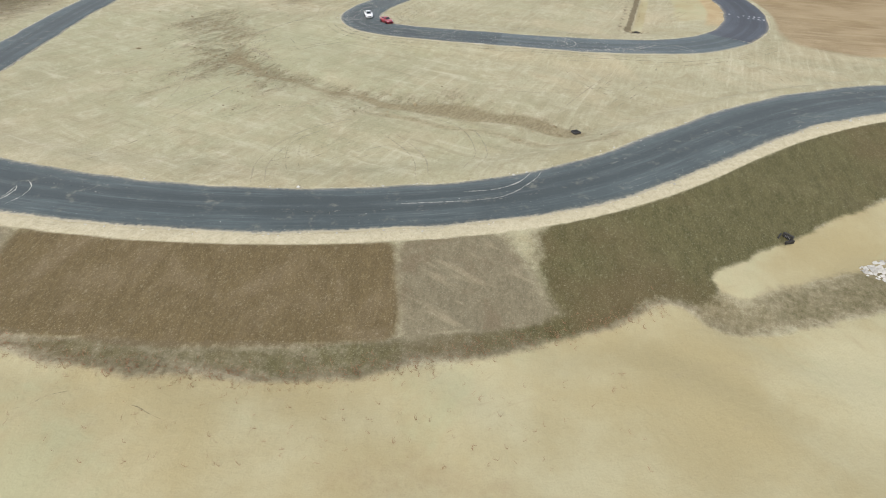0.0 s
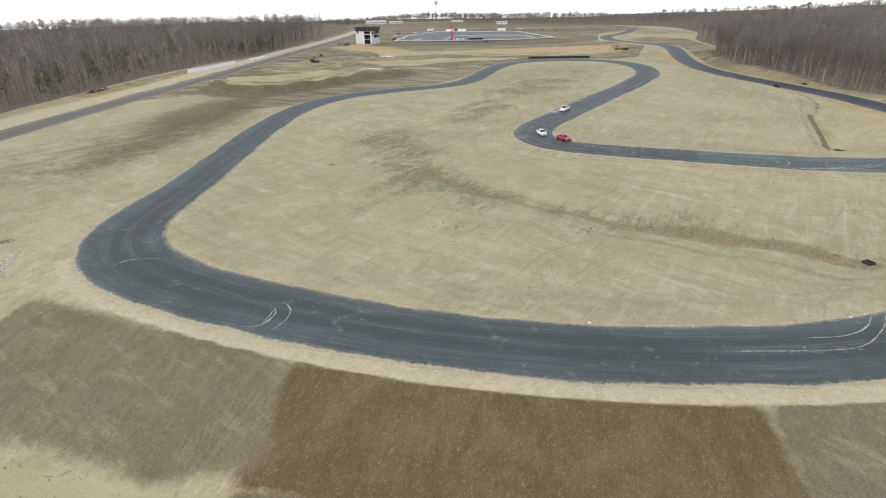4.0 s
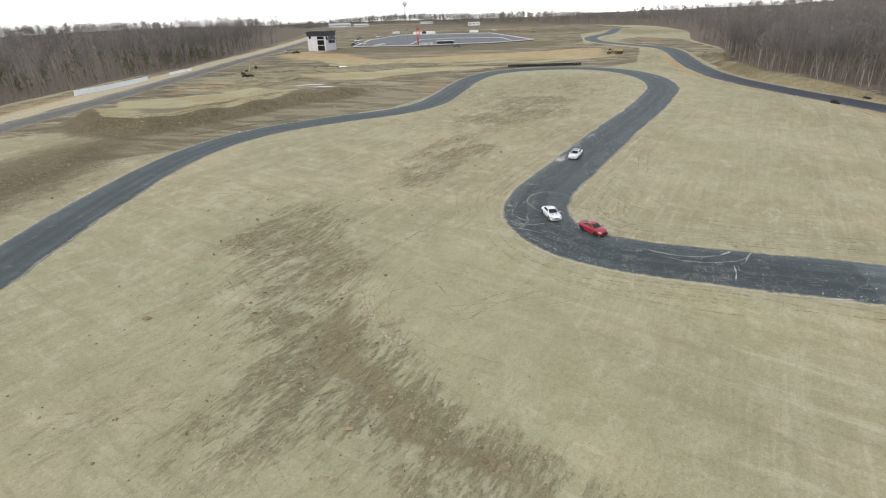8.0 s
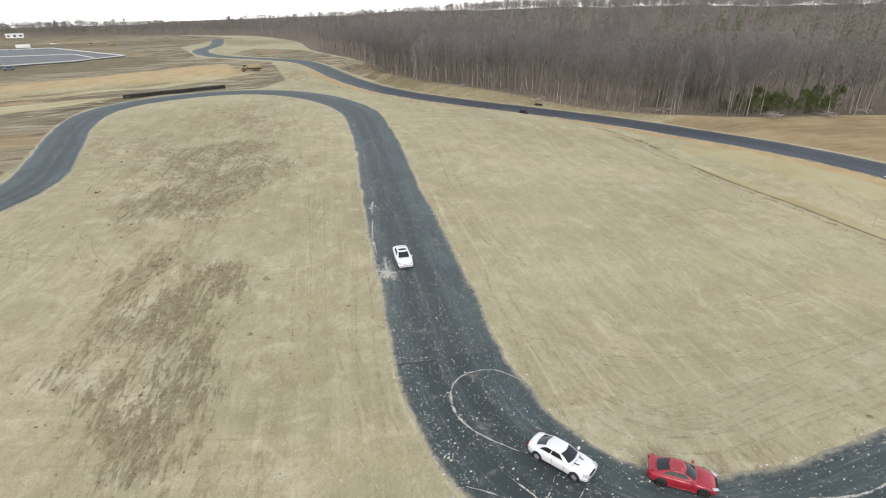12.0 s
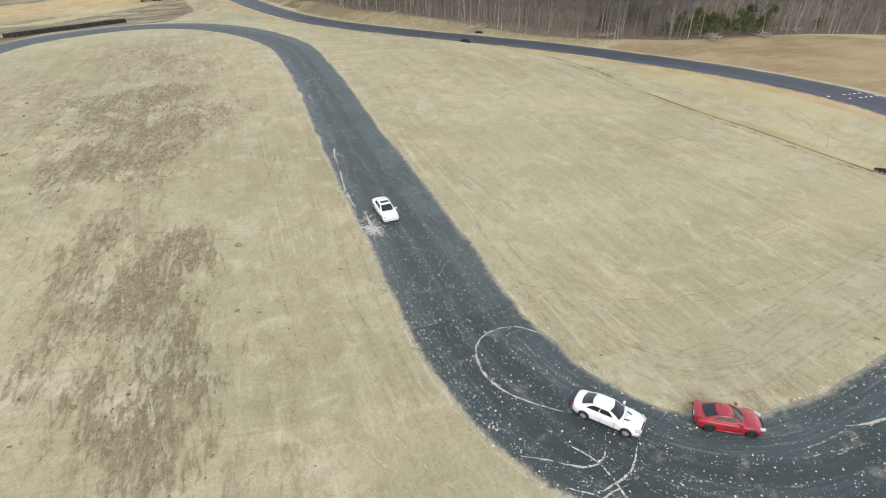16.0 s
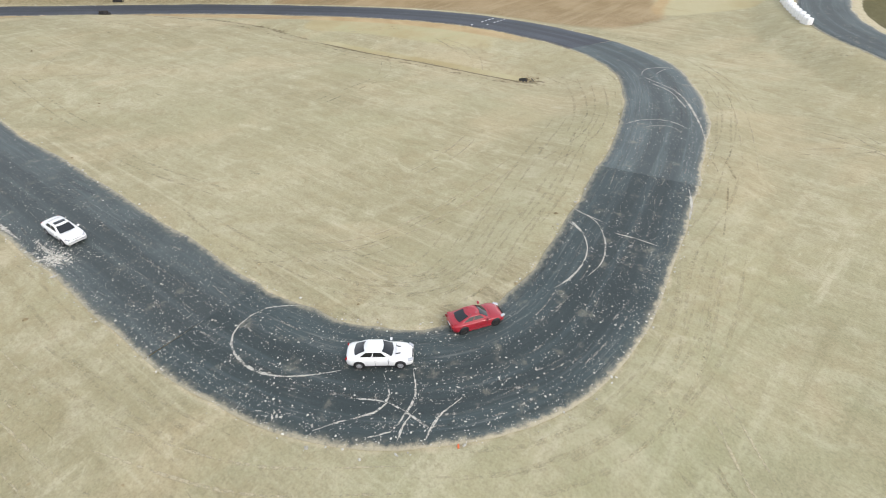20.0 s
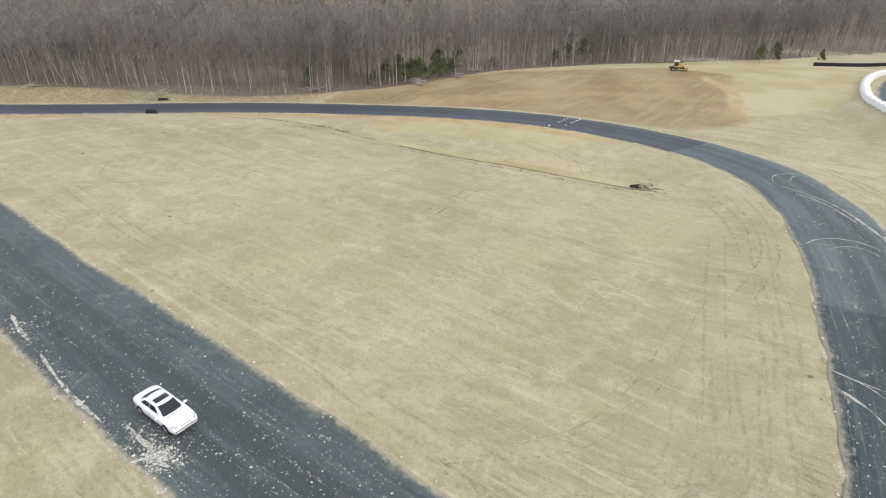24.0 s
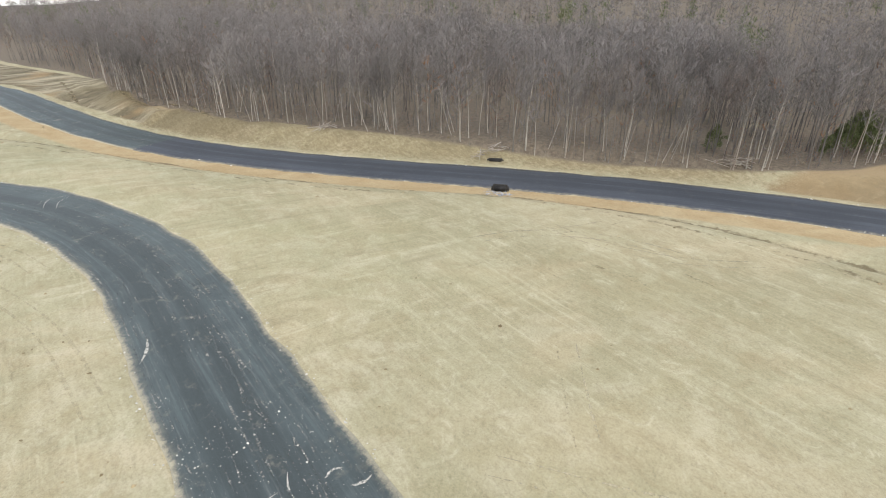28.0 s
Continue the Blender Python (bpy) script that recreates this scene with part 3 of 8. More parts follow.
def mesh_height(x, y):
    """Height of the built ground at places x, y."""
    x, y = np.asarray(x, dtype=float), np.asarray(y, dtype=float)
    i = np.clip(np.searchsorted(gx, x) - 1, 0, nx - 2)
    j = np.clip(np.searchsorted(gy, y) - 1, 0, ny - 2)
    u, v = (x - gx[i]) / (gx[i + 1] - gx[i]), (y - gy[j]) / (gy[j + 1] - gy[j])
    return (GZ[j, i] * (1 - u) + GZ[j, i + 1] * u) * (1 - v) + (GZ[j + 1, i] * (1 - u) + GZ[j + 1, i + 1] * u) * v


def z_at(x, y):
    return float(mesh_height(x, y))


ids = np.arange(nx * ny).reshape(ny, nx)
quads = np.stack([ids[:-1, :-1], ids[:-1, 1:], ids[1:, 1:], ids[1:, :-1]], -1).reshape(-1, 4)
ground = mesh_object("ground", np.stack([GX, GY, GZ], -1).reshape(-1, 3), quads, M_GROUND, True)
tagged(ground, "graded straw-covered earth with sand, clay and thin grass", "ground", kind="structure")


def inside(poly, X, Y):
    """1 inside a polygon, 0 outside."""
    r = np.zeros(X.shape, bool)
    j = len(poly) - 1
    for i in range(len(poly)):
        (xi, yi), (xj, yj) = poly[i], poly[j]
        r ^= ((yi > Y) != (yj > Y)) & (X < (xj - xi) * (Y - yi) / (yj - yi + 1e-12) + xi)
        j = i
    return r.astype(float)


def blob(x, y, r, ry=None):
    return np.exp(-(((GX - x) / r) ** 2 + ((GY - y) / (ry or r)) ** 2))


def blur(a, n=2):
    for _ in range(n):
        b = a.copy()
        b[1:-1, 1:-1] = (a[1:-1, 1:-1] * 2 + a[:-2, 1:-1] + a[2:, 1:-1] + a[1:-1, :-2] + a[1:-1, 2:]) / 6
        a = b
    return a


(d_c, at_c, side_c, w_c), (d_s, _, side_s, w_s) = ROADS
off_c, off_s = d_c - w_c, d_s - w_s
front = (side_c > 0) & (at_c < FRONT_END)
soft = lambda v, w: np.clip(0.5 + v / w, 0, 1)
toe = np.interp(GX, [-84, -76, -68, -54, -40, -16, -4, 9, 21], [20, 19.7, 18.5, 15.2, 15, 16.3, 16.5, 15.3, 13.8]) + 0.12 * np.sin(GX / 2.7)
ragged = 0.45 * np.sin(GX / 2.1 + GY / 3.7) * np.sin(GY / 1.9 - GX / 5.3) + 0.25 * np.sin(GX / 5.1 - GY / 4.3)
bank = front * soft(off_c - 1.9, 1.4) * soft(toe + ragged - off_c, 3.0)
d_e, _, side_e = (a.reshape(GX.shape) for a in nearest(TREES_EAST, GX, GY))
d_w, _, side_w = (a.reshape(GX.shape) for a in nearest(TREES_WEST, GX, GY))
IN_EAST, IN_WEST = side_e < 0, side_w > 0
wood = np.clip(0.5 + np.where(IN_EAST, d_e, -d_e) / 5, 0, 1) + np.clip(0.5 + np.where(IN_WEST, d_w, -d_w) / 5, 0, 1)
wood = np.maximum(wood, (np.hypot(GX, GY - 300) > 1300).astype(float))
low = front * soft(off_c - toe, 4.0)
zone = {}
zone["green"] = np.clip(0.5 * blob(45, 330, 30, 60) + 0.35 * blob(40, 262, 26, 30) + 0.42 * blob(-60, 150, 45) + 0.5 * blob(-30, 85, 60, 40) + 0.4 * blob(-40, 116, 28, 24) + 0.3 * blob(-40, 250, 30) + 1.4 * blob(-219, 530, 9, 48) + 1.2 * blob(-107, 49, 4, 4) + 1.1 * blob(-94, 38, 3.5, 2.5) + 1.3 * blob(-38.5, 124, 3.5, 4.5) + 0.3 * blob(-110, 110, 30, 50), 0, 1)
zone["sand"] = np.clip(low * 1.0 + blur(inside([(97, 215), (150, 178), (162, 128), (205, 66), (160, 60), (100, 96), (92, 112), (95, 160)], GX, GY), 4), 0, 1)
zone["clay"] = ((GX > 50) & (side_c > 0)) * soft(GY - 145, 20) * soft(400 - GY, 40) * soft(np.where(GY < 205, 4.4, 5.6) - off_c, 2.5)
zone["clay"] = np.clip(zone["clay"] + 0.5 * (side_s > 0) * soft(off_s - 1, 2) * soft(13 - off_s, 5) + 0.85 * np.exp(-((GY - 116 + 1.6 * np.sin(GX / 5.5)) / 2.2) ** 2) * soft(GX - 90, 14) * soft(136 - GX, 16) + 0.35 * blob(110, 190, 20) + 1.0 * blob(18, 415, 28, 14) + 1.0 * blob(-152, 452, 26, 26) + 0.8 * blur(inside([(-180, 458), (-137, 411), (-110, 392), (-19, 398), (30, 405), (41, 450), (-16, 438), (-99, 407), (-163, 494)], GX, GY), 2) + 0.7 * blob(-60, 432, 60, 7) + 0.5 * blob(-20, 760, 90, 30) + 0.5 * blob(-120, 850, 120, 40) + 0.7 * blob(90, 350, 10, 26) + 0.45 * blob(-195, 150, 12, 140) + 0.4 * blob(-204, 290, 12, 120), 0, 1)
D_RIDGE, _, S_RIDGE = (a.reshape(GX.shape) for a in nearest(RIDGE, GX, GY))
east_of = GX - (-46.0 - (GY - 40) * 0.03)
grey_a, grey_b = GX - (-5 + (46 - GY) * 0.1), GX - (6.2 + (48.5 - GY) * 0.5)
upper = soft(13.5 - off_c, 1.2)
zone["mulch"] = bank * upper * soft(east_of + ragged, 3.5) * soft(-grey_a + 0.6 * ragged, 2.4)
west_slope = blur(inside([(-82, 56.5), (-74, 54), (-64, 51.5), (-55, 50), (-46, 48), (-44, 36), (-53.6, 35.4), (-68, 37.8), (-76, 38.6), (-81, 39), (-84.5, 48)], GX, GY), 4) * soft(off_c - 1.6, 1.4)
zone["grey"] = bank * upper * soft(grey_a - 0.6 * ragged, 2.4) * soft(-grey_b + ragged, 5) + west_slope
lobe = blur(inside([(23.6, 40.5), (27, 43), (30.4, 41.6), (40.5, 46.1), (46.4, 47.2), (54, 49), (56, 42), (43.7, 39.1), (38.1, 37.9), (31.9, 36.1), (27.2, 36.3), (24.6, 38)], GX, GY), 2)
zone["olive"] = bank * soft(GX - 9.5, 5) + 0.45 * lobe + 0.58 * front * soft(off_c - 13.2, 1.0) * soft(toe + 0.4 + ragged - off_c, 2.5) * soft(GX + 46, 3) * soft(12 - GX, 4)
pond = inside([(28.4, 43.8), (33.7, 46.7), (39.9, 50.2), (47.2, 54.1), (56, 58.5), (70, 65), (70, 53), (50.2, 48.9), (46.4, 47.5), (40.7, 46.3), (34.8, 43.5), (30.4, 41.6)], GX, GY)
pond = blur(pond, 1)
zone["sand"] = np.clip(zone["sand"] * (1 - 0.8 * lobe) + 1.3 * pond, 0, 1)
zone["olive"] = zone["olive"] * np.clip(1 - 1.6 * pond, 0, 1)
dd_side = blur(((GX > 44) & (GY > 138) & (GY < 196) & (side_c > 0)) * soft(D_DITCH - 1.5, 2) * soft(13 - off_c, 4) * soft(GY - 150, 16), 6)
works = np.clip(blur(inside([(-180, 455), (-137, 411), (-119, 376), (-19, 382), (30, 400), (41, 452), (-16, 440), (-99, 408), (-163, 496)], GX, GY) + inside([(-172, 288), (-122, 283), (-92, 330), (-104, 384), (-165, 356)], GX, GY) * 0.55
                     + inside([(-60, 368), (-5, 372), (30, 392), (44, 404), (40, 410), (20, 398), (-10, 380), (-60, 375)], GX, GY), 2), 0, 1)
zone["sand"] = np.clip(zone["sand"] + dd_side * 0.9 + works * 0.85, 0, 1)
WX = GX + 2.0 * np.sin(GY / 3.1 + np.sin(GX / 4)) + 1.4 * np.sin(GX / 2.2 + GY / 5) + 1.1 * np.sin(GY / 1.7 - GX / 3)
WY = GY + 3.0 * np.sin(GX / 2.6 + np.sin(GY / 5)) + 2.2 * np.sin(GX / 1.5 - GY / 6)
MUD_PATCHES = ([(-36.3, 223), (-31.6, 227), (-21.7, 258), (-14, 263.5), (-5, 253.6), (-12.4, 232), (-21.3, 213.6), (-29.3, 211.5), (-36.3, 214)],
               [(-36.3, 197), (-31.3, 194), (-29, 185), (-31.5, 183), (-37, 174), (-39, 168), (-42.5, 163), (-47.3, 160), (-46, 170), (-43, 173), (-39, 180), (-37, 190)],
               [(-43, 197), (-40, 194), (-43.5, 180), (-46, 171), (-48.5, 172), (-45.5, 184)],
               [(-64.5, 141.5), (-61.8, 145), (-61.4, 153.5), (-56, 151.2), (-51.7, 143.3), (-52, 136.4), (-48.5, 130.3), (-48.5, 125.6), (-51.8, 124.5), (-55.5, 129.4), (-63.1, 137.2)],
               [(-53.5, 121), (-51.2, 121.6), (-47.3, 119.3), (-43.3, 115.2), (-38, 110), (-32, 103), (-38, 102), (-46, 107), (-53, 110), (-53, 116.5)], [(-61.5, 124.9), (-59.7, 129.2), (-57.5, 126.6), (-59.7, 123)])
zone["mud"] = np.clip(sum(k * blur(inside(p, WX, WY), 7) for p, k in zip(MUD_PATCHES, (0.95, 0.95, 0.95, 0.6, 0.7, 0.6))) + 0.34 * np.exp(-(D_SWALE / 8) ** 2) + 0.45 * np.exp(-(D_SWALE / 2.6) ** 2) * soft(126 - GY, 8) + 0.42 * blob(-39, 180, 13, 40) + 0.38 * blob(-24, 236, 17, 38) + 0.5 * blob(-6, 233, 5, 9) + 0.22 * blob(-55, 140, 16, 26) + 0.25 * blob(-60, 122, 20, 20) + 0.42 * blob(2, 282, 15, 32) + 0.28 * blob(-48, 104, 18, 12) + 0.3 * blob(-35, 275, 22, 26) + 0.3 * blob(0, 300, 24)
                      + 0.45 * (side_c > 0) * soft(3.0 - off_c, 3) * np.clip(1.4 * blob(-10, 147, 18, 16), 0, 1) + 0.9 * blob(-120, 225, 38, 42) + 0.6 * blob(-90, 290, 40, 40) + 0.75 * blob(-70, 385, 90, 22) + 0.6 * blob(60, 390, 30, 40) + 0.5 * blob(-118, 160, 12, 60) + 0.4 * blob(-122, 138, 14, 30) + 0.2 * blob(10, 240, 60, 60), 0, 1)
glade = np.clip(blob(182, 110, 22, 26) + blob(222, 60, 26, 30) + 0.9 * blob(136, 220, 9, 9), 0, 1)
zone["litter"] = np.clip(wood * (1 - 0.55 * glade), 0, 1)
zone["pale"] = np.clip(front * soft(2.0 - off_c, 1.2) + (~front) * 0.62 * soft(0.5 - off_c, 1.2) + (side_s > 0) * 0.6 * soft(off_s, 2) * soft(15 - off_s, 6)
                       + 0.52 * blur(inside([(-62.3, 121.1), (-60.5, 123.1), (-55.6, 124.6), (-52.8, 119.4), (-55.4, 117.6), (-60.5, 118.4)], GX, GY) + inside([(-53.5, 123.9), (-48.8, 124.9), (-45.2, 122.7), (-47.6, 120.3), (-51.7, 121)], GX, GY), 3) + 0.5 * blob(38, 190, 4, 7) + 0.4 * blob(-29, 162, 3, 5) + 0.4 * blob(-40, 150, 6, 4), 0, 1)
zone["dusk"] = np.clip(0.6 * blob(-102, 60, 9, 5) + 0.4 * blob(-92, 48, 4, 6) + 1.5 * np.where(S_RIDGE < 0, np.exp(-(D_RIDGE / 7.5) ** 2), np.exp(-(D_RIDGE / 1.2) ** 2)) + 0.85 * blob(-128, 175, 18, 34) + 0.5 * blob(-118, 120, 12, 30) + 0.75 * blob(92, 368, 14, 26) + 0.5 * blob(100, 200, 9, 12) + 0.45 * blur((side_c < 0) * ((GX > 70) & (GY < 345)) * soft(off_c - 1, 2) * soft(GY - 218 + 0.3 * (GX - 90), 26), 3) + 0.6 * blur(inside([(-160, 464), (-100, 460), (0, 472), (22, 500), (5, 542), (-27, 521), (-95, 508), (-146, 513)], GX, GY), 2) + 0.55 * blob(-20, 700, 160, 50) + 0.5 * blob(120, 620, 70, 60) + 0.55 * blob(-60, 900, 300, 160), 0, 1)
upper_ditch = soft(188 - GY, 10)
S_DITCH = nearest(DITCH, GX, GY)[2].reshape(GX.shape)
# pale sand of the upper ditch floor, its lit tone put into the colour
zone["sand"] = np.clip(zone["sand"] + 0.9 * upper_ditch * np.exp(-(D_DITCH / 1.5) ** 2), 0, 1)
# last term: clump tone and their shade painted along the foot of the matting
zone["cut_and_toe_shade"] = np.clip(0.55 * (1 - 0.9 * upper_ditch) * np.exp(-(D_DITCH / 1.3) ** 2) + 0.8 * upper_ditch * np.exp(-((D_DITCH - 2.2) / 0.9) ** 2) * (S_DITCH < 0) + 0.5 * np.exp(-((D_DITCH - 4.6) / 1.2) ** 2) * (S_DITCH < 0) + 0.62 * front * soft(off_c - 12.5, 0.8) * soft(13.9 - off_c, 1) * (GX < -8) * (GX > -43), 0, 1)
zone["tan"] = np.clip(0.42 * blur(inside([(-78, 25), (-66, 22.5), (-61.4, 20), (-55.1, 17.5), (-50, 8), (-70, 4)], GX, GY), 4) + 0.45 * blur(inside([(-12, 22), (-3, 24), (9, 22.5), (6, 19), (-10, 18)], GX, GY), 6) + blur(inside([(88, 222), (92, 200), (84, 150), (80, 128), (88, 116), (104, 118), (137, 110), (150, 126), (140, 178), (112, 208)], GX, GY), 16), 0, 1) * soft(off_c - 1.5, 2)
zone["works"] = np.clip(blur(inside([(-205, 205), (-170, 195), (-150, 210), (-135, 205), (-108, 190), (-92, 214), (-62, 242), (-52, 265), (-44, 310), (-35, 335), (-10, 352), (25, 346), (44, 370), (62, 440), (36, 500), (50, 620), (120, 720), (40, 1010), (-420, 1010), (-225, 440), (-212, 330)], GX, GY), 3)
                        + blur(inside([(84, 425), (80, 385), (77, 345), (80, 315), (97, 312), (96, 345), (106, 430), (112, 520), (90, 560), (62, 520), (72, 460)], GX, GY), 3), 0, 1)
zone["earth"] = np.clip(blur(inside([(-125, 178), (-104, 188), (-95, 214), (-78, 230), (-62, 241), (-55, 262), (-60, 280), (-82, 300), (-100, 262), (-112, 232), (-132, 205)], GX, GY), 3) + blur(inside([(-148, 440), (-99, 412), (-14, 441), (30, 470), (25, 520), (-11, 509), (-141, 508)], GX, GY), 2)
                        + 0.7 * blob(-190, 300, 8, 60) + 0.5 * blob(-112, 150, 10, 40)
                        + 0.95 * front * soft(off_c - 13.2, 1.0) * soft(toe + 0.4 + ragged - off_c, 2.5) * soft(GX + 46, 3) * soft(26 - GX, 4) + 0.6 * lobe
                        + 0.72 * blur(inside([(-113, 56), (-100.5, 68), (-95.6, 63), (-91, 58), (-88.5, 50), (-85, 44), (-81.5, 38), (-86, 34), (-94, 34.5), (-99, 38), (-106, 45), (-114, 50)], GX + 0.6 * (WX - GX), GY + 0.5 * (WY - GY)), 6), 0, 1)
S_SWALE = D_SWALE * nearest(SWALE, GX, GY)[2].reshape(GX.shape) + 1.2 * np.sin(GX / 7.3 + GY / 4.1) + 0.7 * np.sin(GX / 2.9 - GY / 3.3)
zone["wet"] = np.clip((0.95 + 0.3 * np.sin(GX / 9.7 + 1)) * np.exp(-(S_SWALE / 1.5) ** 2) * soft(118 - GY, 10) + 0.62 * np.exp(-((S_SWALE + 6.5) / 1.7) ** 2) * soft(GX + 18, 14) + 0.6 * blob(2, 86, 9, 3)+ 0.6 * lobe
                       + 0.62 * blur(((GX > 60) & (GY < 350) & (side_c < 0)) * soft(off_c - 0.8, 1) * soft(GY - 214 + 0.25 * (GX - 90), 26), 3) + 0.5 * blob(4.2, 168.8, 1.0, 1.3) + 0.5 * blob(17.6, 137.5, 0.9, 1.0) + 0.45 * blob(53.5, 227.5, 2.0, 3.0), 0, 1)
zone["sand"] = np.clip(zone["sand"] + (S_RIDGE > 0) * soft(D_RIDGE - 1.5, 2) * np.exp(-(D_RIDGE / 15) ** 2) + 1.2 * blur(inside([(-150, 236), (-136, 246), (-118, 262), (-107, 288), (-128, 293), (-144, 276), (-168, 263)], GX, GY), 3) + 0.9 * blur(inside([(-119, 326), (-74, 360), (-32, 357), (-24, 352), (-62, 338), (-86, 312)], GX, GY), 2), 0, 1)
D_WASH = np.minimum.reduce([nearest(spline(w, 2.0), GX, GY)[0].reshape(GX.shape) / k for w, k in zip(WASHES, (1.5, 1.1, 0.9))])
D_SILT = nearest(spline([(-76, 21.6), (-68, 22.2), (-60.5, 21.8), (-55, 19.8), (-51, 15), (-47, 8)], 2.0), GX, GY)[0].reshape(GX.shape)
zone["wet"] = np.clip(zone["wet"] + 0.66 * np.exp(-D_WASH ** 2) + 0.6 * blob(-77, 34, 4, 2.2), 0, 1)
zone["grey"] = np.clip(zone["grey"] + 0.42 * np.exp(-(D_SILT / 1.8) ** 2) + 0.5 * blob(-86, 32, 5, 2.2) + 0.4 * blob(-79, 32, 6, 4), 0, 1)
zone["mud"] = np.clip(zone["mud"] + 0.25 * blob(-66, 28, 16, 7) * (1 - west_slope) + 0.35 * blob(-80, 26, 8, 5) + 0.45 * blob(-56, 137, 8, 7) + 0.4 * blob(-47, 100, 9, 5) + 0.45 * blob(-53, 89, 7, 5) + 0.5 * blob(-32, 93, 5, 5) + 0.45 * blob(-33, 83.5, 9, 3.5) + 0.4 * blob(-18, 85, 8, 4) + 0.4 * blob(2, 92, 8, 6) + 0.3 * blob(-68, 95, 8, 6) + 0.4 * blob(-132, 140, 26, 60) + 0.35 * blob(-140, 100, 20, 30), 0, 1)
for layer, keys in (("zone_d", ("tan", "works", "earth", "wet")), ("zone_a", ("green", "sand", "clay", "mulch")), ("zone_b", ("mud", "grey", "litter", "pale")), ("zone_c", ("dusk", "cut_and_toe_shade", "cut_and_toe_shade", "olive"))):
    a = ground.data.attributes.new(layer, "FLOAT_COLOR", "POINT")
    a.data.foreach_set("color", np.stack([np.clip(zone[k], 0, 1) for k in keys], -1).astype(np.float32).ravel())

M_OLD = asphalt("asphalt_worn", (0.0595, 0.0745, 0.0745), 0.45, 0.66)
M_MID = asphalt("asphalt_older_grey", (0.080, 0.099, 0.100), 0.5, 0.7)
M_DUSTY = asphalt("asphalt_dusty_straight", (0.158, 0.15, 0.133), 0.8, 0.9)
M_DARK = asphalt("asphalt_dark_patch", (0.042, 0.057, 0.058), 0.5, 0.65)
M_NEW = asphalt("asphalt_new_blue_black", (0.049, 0.055, 0.066), 0.1, 0.65)


def road_strip(line, a, b, material, label, lift=0.0, cols=9, ragged=0.11):
    """A tarmac slab along rows a to b of a line, with ragged edges and a skirt."""
    p = line[a:b + 1]
    t = np.gradient(p[:, :2], axis=0)
    t /= np.linalg.norm(t, axis=1)[:, None]
    nrm = np.stack([-t[:, 1], t[:, 0]], -1)
    s = np.cumsum(np.r_[0, np.hypot(*np.diff(p[:, :2], axis=0).T)])
    u = np.r_[-1, np.linspace(-1, 1, cols), 1]
    vs, across = [], []
    rough = np.random.default_rng(a + 3).normal(0, 1, (2, len(p) + 2))
    rough = ragged * (0.9 * rough[:, 1:-1] + 0.7 * rough[:, :-2] + 0.7 * rough[:, 2:])
    for i in range(len(p)):
        for j, k in enumerate(u):
            w = p[i, 3] / 2 + (rough[int(k > 0), i] if abs(k) == 1 else 0)
            z = p[i, 2] + lift + 0.03 * (1 - k * k) - (0.35 if j in (0, len(u) - 1) else 0)
            vs.append((*(p[i, :2] + nrm[i] * w * k), z))
            across.append(k)
    n = len(u)
    idx = np.arange(len(p) * n).reshape(len(p), n)
    f = np.stack([idx[:-1, :-1], idx[1:, :-1], idx[1:, 1:], idx[:-1, 1:]], -1)[:, :, ::-1].reshape(-1, 4)
    ob = mesh_object("road", vs, f, material, True)
    ob.data.attributes.new("across", "FLOAT", "POINT").data.foreach_set("value", np.array(across, dtype=np.float32))
    ob.data.attributes.new("run", "FLOAT", "POINT").data.foreach_set("value", np.repeat(s, n).astype(np.float32))
    return tagged(ob, label, "road", kind="structure")


def row_near(line, x, y):
    return int(np.argmin(np.hypot(line[:, 0] - x, line[:, 1] - y)))


RA, RB, RC, RD = (row_near(CIRCUIT, *p) for p in ((-19, 159.5), (11.6, 124.5), (65.5, 132), (70, 331)))
road_strip(CIRCUIT, 0, RA, M_OLD, "dark grey racetrack asphalt with pale clay dust")
road_strip(CIRCUIT, RA, RB, M_DARK, "darker asphalt hairpin scattered with pale clay")
road_strip(CIRCUIT, RB, RC, M_MID, "lighter worn grey asphalt of the bend")
road_strip(CIRCUIT, RC, RD, M_NEW, "fresh blue-black asphalt beside the woods")
road_strip(CIRCUIT, RD, len(CIRCUIT) - 1, M_OLD, "dusty asphalt leading to the far works")
road_strip(STRAIGHT, 0, len(STRAIGHT) - 1, M_DUSTY, "long grey asphalt straight beside the woods")


# ---- woods ----
def bark_material(name, lo, hi):
    g = Graph(name, 0.95, 0, 0.15)
    n = g.noise(1.4, 4, 0.65, g.place(1, 1, 0.25))
    big = g.noise(0.035, 3, 0.6)
    c = g.mix(g.span(n, 0.3, 0.7), lo, hi)
    c = g.mix(g.math("MULTIPLY", g.span(big, 0.4, 0.65), 0.35), c, tuple(v * 0.6 for v in lo))
    stand = g.noise(0.10, 3, 0.6, g.place(1, 1, 0.2))
    c = g.mix(g.math("MULTIPLY", g.span(stand, 0.54, 0.68), 0.55), c, tuple(v * 1.25 for v in hi))
    g.colour(g.mix(g.math("MULTIPLY", g.span(stand, 0.44, 0.34), 0.5), c, (lo[0] * 0.85, lo[1] * 0.66, lo[2] * 0.56)))
    return g.m


